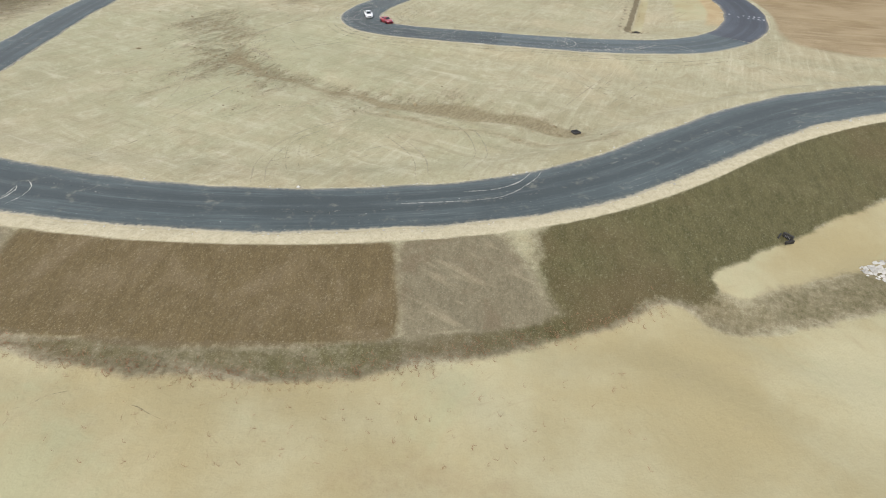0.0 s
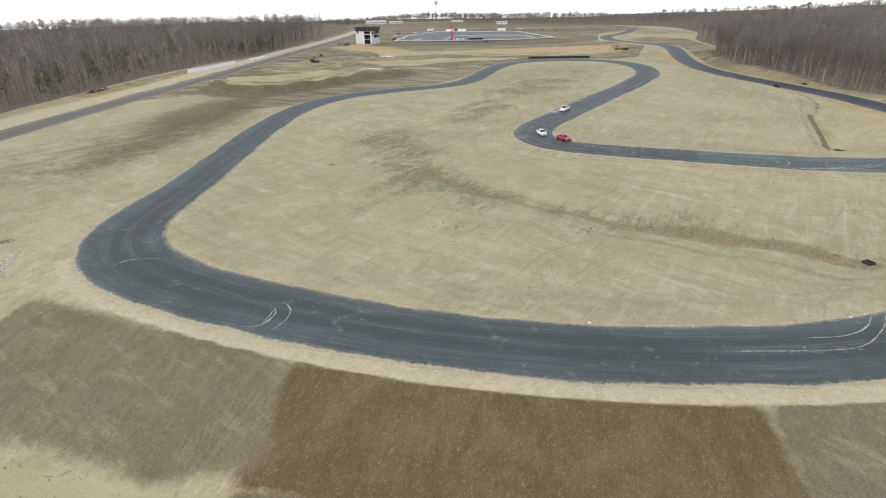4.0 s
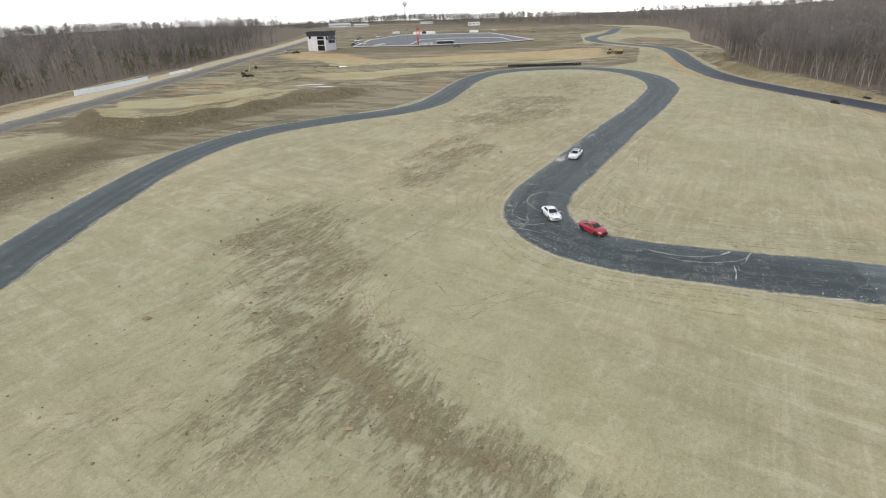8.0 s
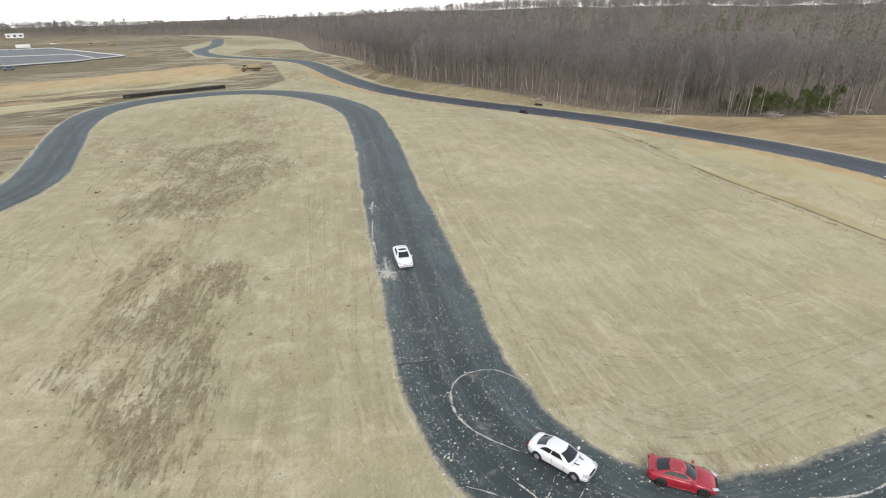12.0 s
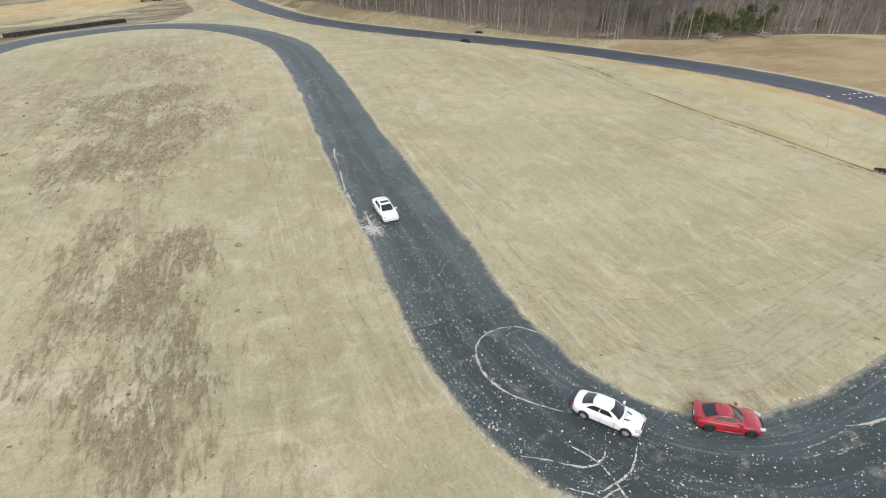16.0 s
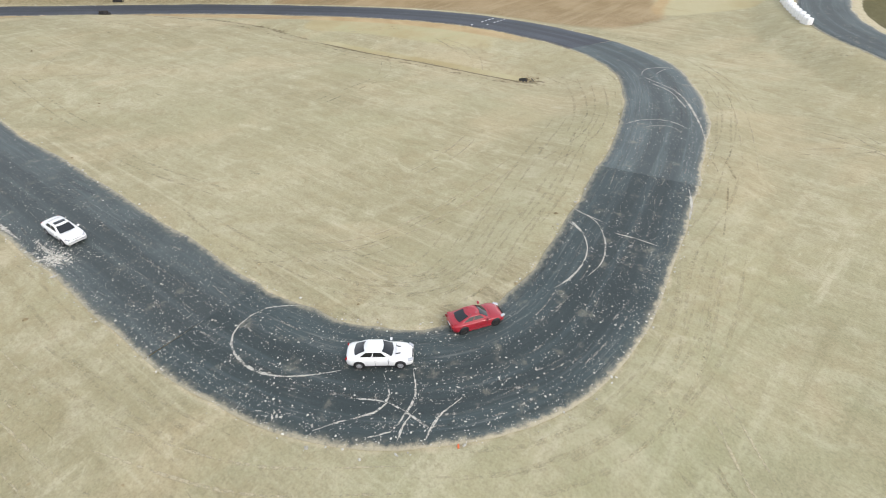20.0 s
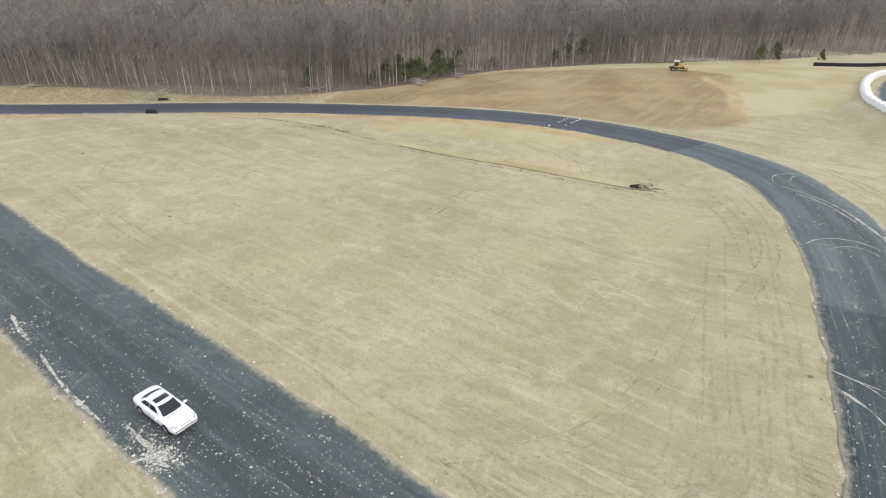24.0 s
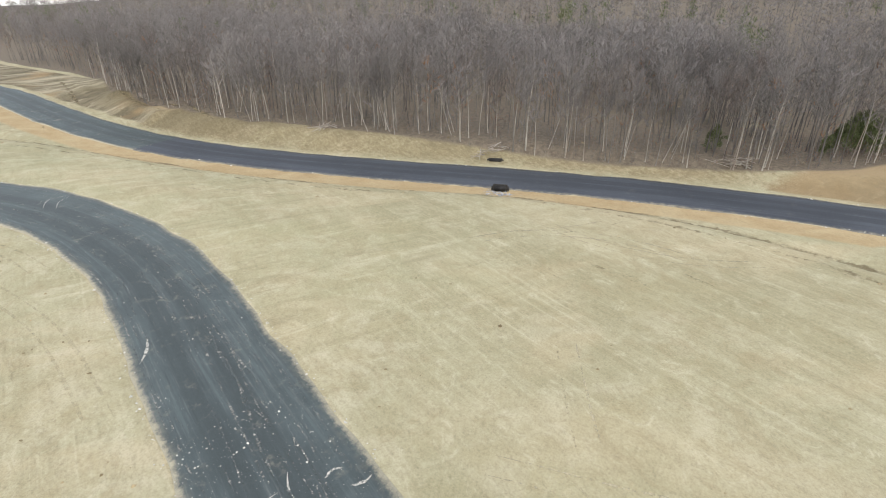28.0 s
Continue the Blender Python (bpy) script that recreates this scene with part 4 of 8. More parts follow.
M_BARK = bark_material("bark_grey_brown", (0.115, 0.105, 0.095), (0.24, 0.222, 0.198))
M_TRUNK = bark_material("grey_bark_of_the_woods", (0.105, 0.096, 0.087), (0.19, 0.174, 0.16))
M_PALE = bark_material("bark_pale", (0.27, 0.248, 0.212), (0.46, 0.425, 0.37))
M_TWIG = bark_material("twigs_grey_brown", (0.158, 0.146, 0.137), (0.258, 0.239, 0.226))
M_DRYSTEM = bark_material("dry_grass_stems", (0.20, 0.165, 0.085), (0.33, 0.28, 0.16))
M_RUST = bark_material("dry_beech_leaves", (0.20, 0.105, 0.055), (0.30, 0.17, 0.10))


def needle_material():
    g = Graph("pine_needles", 0.85, 0, 0.2)
    n = g.noise(0.9, 5, 0.7)
    g.colour(g.mix(g.span(n, 0.3, 0.7), (0.055, 0.072, 0.028), (0.15, 0.172, 0.075)))
    return g.m


M_NEEDLE = needle_material()


class Soup:
    """Collects triangles of limbs and twigs."""

    def __init__(self):
        self.v, self.f, self.m = [], [], []

    def limb(self, pts, radii, sides=5, mat=0):
        base = len(self.v)
        for (p, r) in zip(pts, radii):
            for k in range(sides):
                a = 2 * math.pi * k / sides
                self.v.append((p[0] + r * math.cos(a), p[1] + r * math.sin(a), p[2]))
        for i in range(len(pts) - 1):
            for k in range(sides):
                a, b = base + i * sides + k, base + i * sides + (k + 1) % sides
                c, d = a + sides, b + sides
                self.f += [(a, b, d), (a, d, c)]
                self.m += [mat, mat]

    def sliver(self, p, q, w, mat=1):
        d = Vector(q) - Vector(p)
        side = d.cross(Vector((random.uniform(-1, 1), random.uniform(-1, 1), random.uniform(-0.5, 0.5))))
        if side.length < 1e-4:
            return
        side = side.normalized() * w * 0.5
        b = len(self.v)
        self.v += [tuple(Vector(p) - side), tuple(Vector(p) + side), tuple(q)]
        self.f.append((b, b + 1, b + 2))
        self.m.append(mat)

    def arrays(self):
        return np.array(self.v, dtype=np.float32), np.array(self.f, dtype=np.int32), np.array(self.m, dtype=np.int32)


def bare_tree(seed, height, limbs, twigs, width, lean=0.06, sides=5, fork=0.4, spread=0.25, leafy=0):
    """A leafless tree: tapered leaning trunk, rising limbs and many fine twigs."""
    random.seed(seed)
    trunk, crown = Soup(), Soup()
    ax, ay = random.uniform(-lean, lean), random.uniform(-lean, lean)
    r0 = 0.0056 * height + random.uniform(0.0, 0.035)
    wob = random.uniform(0, 6)

    def stem(k):
        z = height * k
        return Vector((ax * z + 0.18 * math.sin(wob + k * 5), ay * z + 0.18 * math.cos(wob + k * 4), z))

    ks = [0, 0.03, 0.15, 0.35, 0.55, 0.75, 0.97] if sides > 3 else [0, 0.3, 0.65, 0.97]
    trunk.limb([tuple(stem(k)) for k in ks], [r0 * (1.35 if k == 0 else 1 - 0.88 * k) for k in ks], sides)
    ends = []
    for i in range(limbs):
        k = fork + (0.95 - fork) * (i + random.random()) / limbs
        a = random.uniform(0, 2 * math.pi)
        ln = height * spread * (1.15 - 0.75 * k) * random.uniform(0.7, 1.25)
        p = stem(k)
        d = Vector((math.cos(a), math.sin(a), random.uniform(0.45, 1.3))).normalized()
        q = p + d * ln * 0.55 + Vector((0, 0, ln * 0.05))
        e = q + (d + Vector((random.uniform(-0.3, 0.3), random.uniform(-0.3, 0.3), 0.45))).normalized() * ln * 0.55
        r = r0 * (1 - 0.85 * k) * 0.55
        (trunk if i < limbs // 3 else crown).limb([tuple(p), tuple(q), tuple(e)], [r, r * 0.6, r * 0.2], 3, 0)
        ends.append((p, q, e))
    for i in range(twigs):
        p, q, e = random.choice(ends)
        k = random.random()
        s = p.lerp(q, 0.3 + 0.7 * k) if random.random() < 0.4 else q.lerp(e, k)
        d = (e - p).normalized() + Vector((random.gauss(0, 0.7), random.gauss(0, 0.7), random.gauss(0.35, 0.4)))
        crown.sliver(s, s + d.normalized() * random.uniform(0.05, 0.12) * height * 0.75, width * random.uniform(0.6, 1.4), 2 if i < leafy else 1)
    return trunk, crown


def haze_tree(seed, height, twigs, width, low=0.5):
    """A slim winter tree seen from afar: trunk, a few boughs and a rounded cloud of fine twigs."""
    random.seed(seed)
    trunk, crown = Soup(), Soup()
    lean = Vector((random.gauss(0, 0.05), random.gauss(0, 0.05), 1))
    r = 0.0065 * height
    trunk.limb([(0, 0, 0), tuple(lean * height * 0.55), tuple(lean * height * 0.93)], [r, r * 0.7, r * 0.15], 3)
    tufts = []
    for k in range(7):
        u = random.uniform(0.45, 0.82)
        p = lean * height * u
        a = random.uniform(0, 6.28)
        q = p + Vector((math.cos(a) * 0.15 * (1.3 - u), math.sin(a) * 0.15 * (1.3 - u), random.uniform(0.08, 0.17))) * height
        crown.sliver(p, q, r * 0.8, 0)
        tufts.append(q)
    for k in range(twigs):
        if k % 3 == 0:
            p = random.choice(tufts) + Vector((random.gauss(0, 0.035), random.gauss(0, 0.035), random.gauss(0, 0.03))) * height
        else:
            a, u, z = random.uniform(0, 6.28), math.sqrt(random.random()), random.uniform(-1, 1)
            rad = 0.18 * height * u * math.sqrt(max(0.05, 1 - z * z)) * (1.1 - 0.15 * z)
            p = lean * height * (low + 0.5 * (1 - low) + (1 - low) * 0.44 * z) + Vector((math.cos(a) * rad, math.sin(a) * rad, 0))
        out = Vector((p.x, p.y, 0)) / (0.18 * height)
        d = Vector((out.x * 0.6 + random.gauss(0, 0.55), out.y * 0.6 + random.gauss(0, 0.55), random.uniform(0.25, 1.1)))
        crown.sliver(p, p + d.normalized() * random.uniform(0.035, 0.08) * height, width * random.uniform(0.6, 1.4), 1)
    return trunk, crown


def conifer(seed, height, whorls, per, width, spread=0.36):
    """A bushy evergreen: trunk, drooping branches and tufts of needles."""
    random.seed(seed)
    trunk, crown = Soup(), Soup()
    trunk.limb([(0, 0, 0), (0.05, 0, height * 0.5), (0, 0.05, height * 0.97)], [0.013 * height, 0.009 * height, 0.002 * height], 5)
    for i in range(whorls):
        k = random.uniform(0.12, 1.0) ** 0.8
        reach = height * spread * math.sqrt(max(0.03, 1.02 - k)) * random.uniform(0.3, 1.05)
        a = random.uniform(0, 2 * math.pi)
        c = Vector((math.cos(a) * reach, math.sin(a) * reach, height * k * 0.93))
        size = height * 0.13 * random.uniform(0.7, 1.3)
        crown.sliver((0, 0, c.z * 0.8), tuple(c), 0.1, 0)
        for j in range(per):
            d = Vector((random.gauss(0, 1), random.gauss(0, 1), random.gauss(0.35, 0.8))).normalized()
            s = c + d * size * random.uniform(0.15, 0.7)
            crown.sliver(s, s + (d + Vector((0, 0, 0.3))) * size * random.uniform(0.4, 0.8), width * random.uniform(0.6, 1.3), 0)
    return trunk, crown


def soup_mesh(name, soup, materials):
    v, f, m = soup.arrays()
    ob = mesh_object(name, v, f, materials)
    ob.data.polygons.foreach_set("material_index", m)
    return ob


def tree_thing(trunk, crown, mats, crown_mats, label, category="tree", group="", name="tree"):
    """A tree of its own: an empty at its foot, with trunk and crown."""
    root = new(name)
    for nm, soup, ms in (("trunk", trunk, mats), ("crown", crown, crown_mats)):
        soup_mesh(nm, soup, ms).parent = root
    return tagged(root, label, category, group)


def scatter_line(line, inward, depth0, depth1, count, seed, y0=-1e9, y1=1e9, power=1.0):
    """Places beside a tree line, from depth0 to depth1 metres into the woods."""
    rng = np.random.default_rng(seed)
    keep = (line[:, 1] > y0) & (line[:, 1] < y1)
    p = line[keep]
    t = np.gradient(p[:, :2], axis=0)
    t /= np.linalg.norm(t, axis=1)[:, None] + 1e-9
    nrm = np.stack([-t[:, 1], t[:, 0]], -1) * inward
    seg = np.r_[0, np.cumsum(np.hypot(*np.diff(p[:, :2], axis=0).T))]
    s = rng.random(count) * seg[-1]
    d = depth0 + (depth1 - depth0) * rng.random(count) ** power
    out = np.empty((count, 2))
    for a in (0, 1):
        out[:, a] = np.interp(s, seg, p[:, a]) + np.interp(s, seg, nrm[:, a]) * d
    return out, d


def in_woods(xy, margin=1.0):
    glade = (np.hypot((xy[:, 0] - 182) / 15, (xy[:, 1] - 110) / 18) < 1) | (np.hypot((xy[:, 0] - 222) / 18, (xy[:, 1] - 60) / 20) < 1) | (np.hypot(xy[:, 0] - 136, xy[:, 1] - 220) < 5)
    de, _, se = nearest(TREES_EAST, xy[:, 0], xy[:, 1])
    dw, _, sw = nearest(TREES_WEST, xy[:, 0], xy[:, 1])
    return (((se < 0) & (de > margin)) | ((sw > 0) & (dw > margin))) & ~glade


def forest(name, protos, xy, scale, label, mats, seed, category="woods"):
    """Many trees joined into one mesh."""
    rng = np.random.default_rng(seed)
    z = mesh_height(xy[:, 0], xy[:, 1])
    V, F, Mi, base = [], [], [], 0
    pick = rng.integers(0, len(protos), len(xy))
    for i, (v, f, m) in enumerate(protos):
        w = np.where(pick == i)[0]
        if not len(w):
            continue
        a = rng.random(len(w)) * 2 * np.pi
        s = scale * np.clip(rng.normal(0.93, 0.16, len(w)), 0.55, 1.35)
        ca, sa = np.cos(a) * s, np.sin(a) * s
        x = ca[:, None] * v[None, :, 0] - sa[:, None] * v[None, :, 1] + xy[w, 0][:, None]
        y = sa[:, None] * v[None, :, 0] + ca[:, None] * v[None, :, 1] + xy[w, 1][:, None]
        zz = s[:, None] * v[None, :, 2] + z[w][:, None] - 0.1
        V.append(np.stack([x, y, zz], -1).reshape(-1, 3))
        F.append((f[None] + (base + np.arange(len(w))[:, None, None] * len(v))).reshape(-1, 3))
        Mi.append(np.tile(m, len(w)))
        base += len(w) * len(v)
    ob = mesh_object(name, np.vstack(V), np.vstack(F), mats)
    ob.data.polygons.foreach_set("material_index", np.concatenate(Mi).astype(np.int32))
    return tagged(ob, label, category, kind="stuff")


def joined(pair, shift=True):
    (v1, f1, m1), (v2, f2, m2) = pair[0].arrays(), pair[1].arrays()
    return np.vstack([v1, v2]), np.vstack([f1, f2 + len(v1)]), np.r_[m1 * 0, m2]


# nearest trees of the edge, each a thing of its own
EDGE_LABELS = ("tall bare grey tree with a fine twiggy crown", "slender bare pale-barked tree at the edge of the woods", "leaning bare tree with a forked pale trunk", "bare young tree with upswept branches")
edge_protos = []
for i in range(8):
    tr, cr = bare_tree(20 + i, (15.5, 14, 13, 11.5, 16.5, 13.5, 10.5, 15)[i], (16, 12, 18, 10, 18, 14, 9, 15)[i], 760, 0.042, (0.05, 0.05, 0.22, 0.05, 0.04, 0.10, 0.06, 0.16)[i], 6, (0.5, 0.55, 0.42, 0.35, 0.55, 0.5, 0.3, 0.5)[i])
    edge_protos.append(tree_thing(tr, cr, [M_PALE if i % 4 else M_BARK], [M_BARK, M_TWIG, M_RUST], EDGE_LABELS[i % 4], group="trees at the edge of the eastern woods"))
xy = scatter_line(TREES_EAST, -1, 0.3, 9.0, 298, 3, 60, 420, 1.5)[0]
zs = mesh_height(xy[:, 0], xy[:, 1])
random.seed(5)
clear = np.hypot(xy[:, 0] - 126, xy[:, 1] - 195) > 8
xy, zs = xy[clear], zs[clear]
for i in range(len(xy)):
    m = pose(xy[i, 0], xy[i, 1], zs[i] - 0.05, rz=random.uniform(0, 360)) @ Matrix.Scale(random.uniform(0.75, 1.12), 4)
    src = edge_protos[i % 8]
    if i < 8:
        src.matrix_basis = m
    else:
        c = copy_thing(src, m)
        c.matrix_basis = m

near_protos = [joined(bare_tree(60 + i, 15.0, 10, 300, 0.066, 0.07, 4, 0.42, 0.36)) for i in range(7)]
near_rust = [joined(bare_tree(75 + i, 12, 8, 140, 0.12, 0.05, 4, 0.3, 0.25, 70)) for i in range(2)]
mid_protos = [joined(haze_tree(80 + i, 15.0, 150, 0.17, low=0.38)) for i in range(6)]
far_protos = [joined(haze_tree(90 + i, 16.0, 84, 0.40, low=0.3)) for i in range(5)]
WOOD_MATS = [M_TRUNK, M_TWIG, M_RUST]
xy, _ = scatter_line(TREES_EAST, -1, 2, 45, 1350, 11, 20, 520)
xy = xy[np.hypot(xy[:, 0] - 127, xy[:, 1] - 199) > 8]
forest("woods", near_protos + near_rust[:1], xy[in_woods(xy)], 1.0, "bare winter trees standing close behind the forest edge", WOOD_MATS, 1)
xy, _ = scatter_line(TREES_EAST, -1, 40, 150, 3500, 12, -60, 640)
forest("woods", mid_protos, xy[in_woods(xy)], 1.0, "bare grey-brown winter woods on a rising hillside", WOOD_MATS, 2)
rng = np.random.default_rng(13)
xy = np.stack([rng.uniform(200, 1050, 12000), rng.uniform(-350, 1150, 12000)], -1)
de, _, se = nearest(TREES_EAST, xy[:, 0], xy[:, 1])
xy = xy[(se < 0) & (de > 135)][:6800]
forest("woods", far_protos, xy, 1.15, "distant bare winter woods on the hill", WOOD_MATS, 3)
xy, _ = scatter_line(TREES_WEST, 1, 1, 40, 950, 14, -60, 620)
forest("woods", near_protos, xy[in_woods(xy)], 1.12, "tall bare winter woods beside the straight", WOOD_MATS, 4)
xy, _ = scatter_line(TREES_WEST, 1, 35, 420, 2300, 15, -160, 980)
forest("woods", far_protos, xy[in_woods(xy)], 1.04, "deep bare winter woods", WOOD_MATS, 5)
xy, _ = scatter_line(TREES_EAST, -1, 1, 150, 2100, 16, 600, 1045)
forest("woods", far_protos, xy[in_woods(xy)], 0.82, "bare winter woods closing the far end of the works", WOOD_MATS, 7)
xy = np.stack([rng.uniform(-900, 420, 1500), rng.uniform(940, 1300, 1500)], -1)
xy = xy[in_woods(xy, 0)]
forest("woods", far_protos, xy, 0.62, "far line of winter woods on the horizon", WOOD_MATS, 6)
random.seed(9)


# ---- shape helpers ----
def box(bm, sx, sy, sz, at=(0, 0, 0), turn=(0, 0, 0), bevel=0.0, taper=1.0):
    """A box with its middle at the place given; taper narrows its top."""
    m = pose(*at, *turn)
    v = []
    for z in (-1, 1):
        k = taper if z > 0 else 1.0
        for x, y in ((-1, -1), (1, -1), (1, 1), (-1, 1)):
            v.append(bm.verts.new(m @ Vector((x * sx / 2 * k, y * sy / 2 * k, z * sz / 2))))
    fs = [bm.faces.new([v[i] for i in q]) for q in ((3, 2, 1, 0), (4, 5, 6, 7), (0, 1, 5, 4), (1, 2, 6, 5), (2, 3, 7, 6), (3, 0, 4, 7))]
    if bevel:
        es = {e for f in fs for e in f.edges}
        bmesh.ops.bevel(bm, geom=list(es), offset=bevel, segments=2, affect="EDGES", profile=0.6)


def boxed(*a, **k):
    bm = bmesh.new()
    box(bm, *a, **k)
    return bm


def tube(bm, p, q, r, r2=None, sides=10, caps=True):
    p, q = Vector(p), Vector(q)
    d = q - p
    rot = d.to_track_quat("Z", "Y").to_matrix().to_4x4()
    m = Matrix.Translation((p + q) / 2) @ rot
    bmesh.ops.create_cone(bm, cap_ends=caps, segments=sides, radius1=r, radius2=r if r2 is None else r2, depth=d.length, matrix=m)


def tubed(*a, **k):
    bm = bmesh.new()
    tube(bm, *a, **k)
    return bm


def lathe(bm, profile, sides=16, at=(0, 0, 0), turn=(0, 0, 0), closed=True):
    """Spin a profile of (radius, height) about the local z axis."""
    m = pose(*at, *turn)
    rings = [[bm.verts.new(m @ Vector((r * math.cos(2 * math.pi * k / sides), r * math.sin(2 * math.pi * k / sides), z))) for k in range(sides)] for r, z in profile]
    pairs = list(zip(rings, rings[1:])) + ([(rings[-1], rings[0])] if closed else [])
    for a, b in pairs:
        for k in range(sides):
            bm.faces.new((a[k], a[(k + 1) % sides], b[(k + 1) % sides], b[k]))


def lathed(*a, **k):
    bm = bmesh.new()
    lathe(bm, *a, **k)
    return bm


def root(name, x, y, z, rz, label, category, group="", rx=0, ry=0):
    ob = new(name)
    ob.matrix_basis = pose(x, y, z, rx, ry, rz)
    return tagged(ob, label, category, group)


M_RUBBER = plain("black_rubber", (0.022, 0.022, 0.024), 0.85, 0, 0.3, 6)
M_STEEL = plain("dull_steel", (0.30, 0.30, 0.30), 0.45, 0.8, 0.2, 4)
M_DARKSTEEL = plain("dark_dirty_steel", (0.045, 0.042, 0.038), 0.7, 0.3, 0.3, 4)
M_YELLOW = plain("faded_machine_yellow", (0.52, 0.36, 0.12), 0.6, 0, 0.3, 2)
M_TANMACHINE = plain("dusty_tan_machine_paint", (0.36, 0.30, 0.17), 0.75, 0, 0.35, 2)
M_WHITE = plain("white_plastic", (0.78, 0.78, 0.77), 0.45, 0, 0.08, 2)
M_WALL = plain("light_grey_cladding", (0.62, 0.62, 0.64), 0.6, 0, 0.06, 0.6)
M_CHARCOAL = plain("charcoal_cladding", (0.028, 0.030, 0.036), 0.5, 0, 0.15, 0.6)
M_CONCRETE = plain("pale_concrete", (0.62, 0.61, 0.58), 0.85, 0, 0.15, 1.0, bump=0.2)
M_RED = plain("red_painted_steel", (0.50, 0.035, 0.04), 0.45, 0, 0.12, 1)
M_ROOFMETAL = plain("pale_metal_roof", (0.60, 0.61, 0.62), 0.4, 0.2, 0.1, 0.4)
M_LOT = asphalt("asphalt_of_the_lot", (0.185, 0.193, 0.193), 0.15, 0.85)
M_WOOD = plain("weathered_dead_wood", (0.34, 0.30, 0.25), 0.9, 0, 0.3, 2)
# near-black colour painted in for the shade inside hollows
M_HOLLOW_SHADE = plain("black_for_shaded_hollow", (0.012, 0.012, 0.012), 0.6, 0, 0.2, 3)
M_ORANGE = plain("orange_plastic", (0.75, 0.17, 0.06), 0.5, 0, 0.1, 3)


def dark_glass():
    g = Graph("dark_tinted_glass", 0.06, 0, 0.6)
    g.colour((0.012, 0.015, 0.018))
    return g.m


def puddle_material():
    g = Graph("still_muddy_water", 0.04, 0, 0.5)
    g.colour((0.16, 0.135, 0.095))
    return g.m


M_GLASS, M_WATER = dark_glass(), puddle_material()


def stone_material(name, lo, hi):
    g = Graph(name, 0.85, 0, 0.25)
    g.colour(g.mix(g.island(), lo, hi))
    g.bump(g.noise(9.0, 4, 0.6), 0.3, 0.02)
    return g.m


M_RIPRAP = stone_material("blue_grey_quarry_stone", (0.17, 0.18, 0.195), (0.47, 0.47, 0.47))
M_PALESTONE = stone_material("pale_quarry_stone", (0.36, 0.34, 0.30), (0.62, 0.60, 0.55))
M_CLOD = stone_material("pale_clay_clods", (0.36, 0.345, 0.30), (0.64, 0.62, 0.56))
M_DIRTCLOD = stone_material("brown_soil_clods", (0.15, 0.115, 0.065), (0.37, 0.30, 0.175))


def stone_protos(seed, n=6):
    rng = np.random.default_rng(seed)
    t = (1 + 5 ** 0.5) / 2
    base = np.array([(0, 0, 1), (0.95, 0, 0), (0.29, 0.9, 0), (-0.77, 0.56, 0), (-0.77, -0.56, 0), (0.29, -0.9, 0), (0, 0, -0.6)], float)
    f = [(0, 1 + k, 1 + (k + 1) % 5) for k in range(5)] + [(6, 1 + (k + 1) % 5, 1 + k) for k in range(5)]
    out = []
    for _ in range(n):
        v = base * rng.uniform(0.65, 1.3, base.shape) * np.array([1.0, rng.uniform(0.6, 1.0), rng.uniform(0.35, 0.75)])
        out.append((v.astype(np.float32), np.array(f, np.int32)))
    return out


STONES = stone_protos(4)


def pebbles(name, xy, size, material, label, category, seed, heights=None):
    """Loose stones or clods lying on the ground, joined into one mesh."""
    rng = np.random.default_rng(seed)
    z = mesh_height(xy[:, 0], xy[:, 1]) if heights is None else heights
    pick = rng.integers(0, len(STONES), len(xy))
    V, F, base = [], [], 0
    for i, (v, f) in enumerate(STONES):
        w = np.where(pick == i)[0]
        a, s = rng.random(len(w)) * 6.283, size[w] if np.ndim(size) else size * rng.lognormal(0, 0.35, len(w))
        ca, sa = np.cos(a) * s, np.sin(a) * s
        x = ca[:, None] * v[:, 0] - sa[:, None] * v[:, 1] + xy[w, 0][:, None]
        y = sa[:, None] * v[:, 0] + ca[:, None] * v[:, 1] + xy[w, 1][:, None]
        V.append(np.stack([x, y, s[:, None] * v[:, 2] + z[w][:, None] + 0.15 * s[:, None]], -1).reshape(-1, 3))
        F.append((f[None] + (base + np.arange(len(w))[:, None, None] * len(v))).reshape(-1, 3))
        base += len(w) * len(v)
    return tagged(mesh_object(name, np.vstack(V), np.vstack(F), material), label, category, kind="stuff")


def along(points, n, spread, seed):
    rng = np.random.default_rng(seed)
    p = spline(points, 1.0)
    k = rng.random(n) * (len(p) - 1)
    i = np.arange(len(p))
    return np.stack([np.interp(k, i, p[:, 0]) + rng.normal(0, spread, n), np.interp(k, i, p[:, 1]) + rng.normal(0, spread, n)], -1)


def fill(poly, n, seed):
    rng = np.random.default_rng(seed)
    p = np.array(poly, float)
    q = np.stack([rng.uniform(p[:, 0].min(), p[:, 0].max(), n * 3), rng.uniform(p[:, 1].min(), p[:, 1].max(), n * 3)], -1)
    return q[inside(poly, q[:, 0], q[:, 1]) > 0][:n]


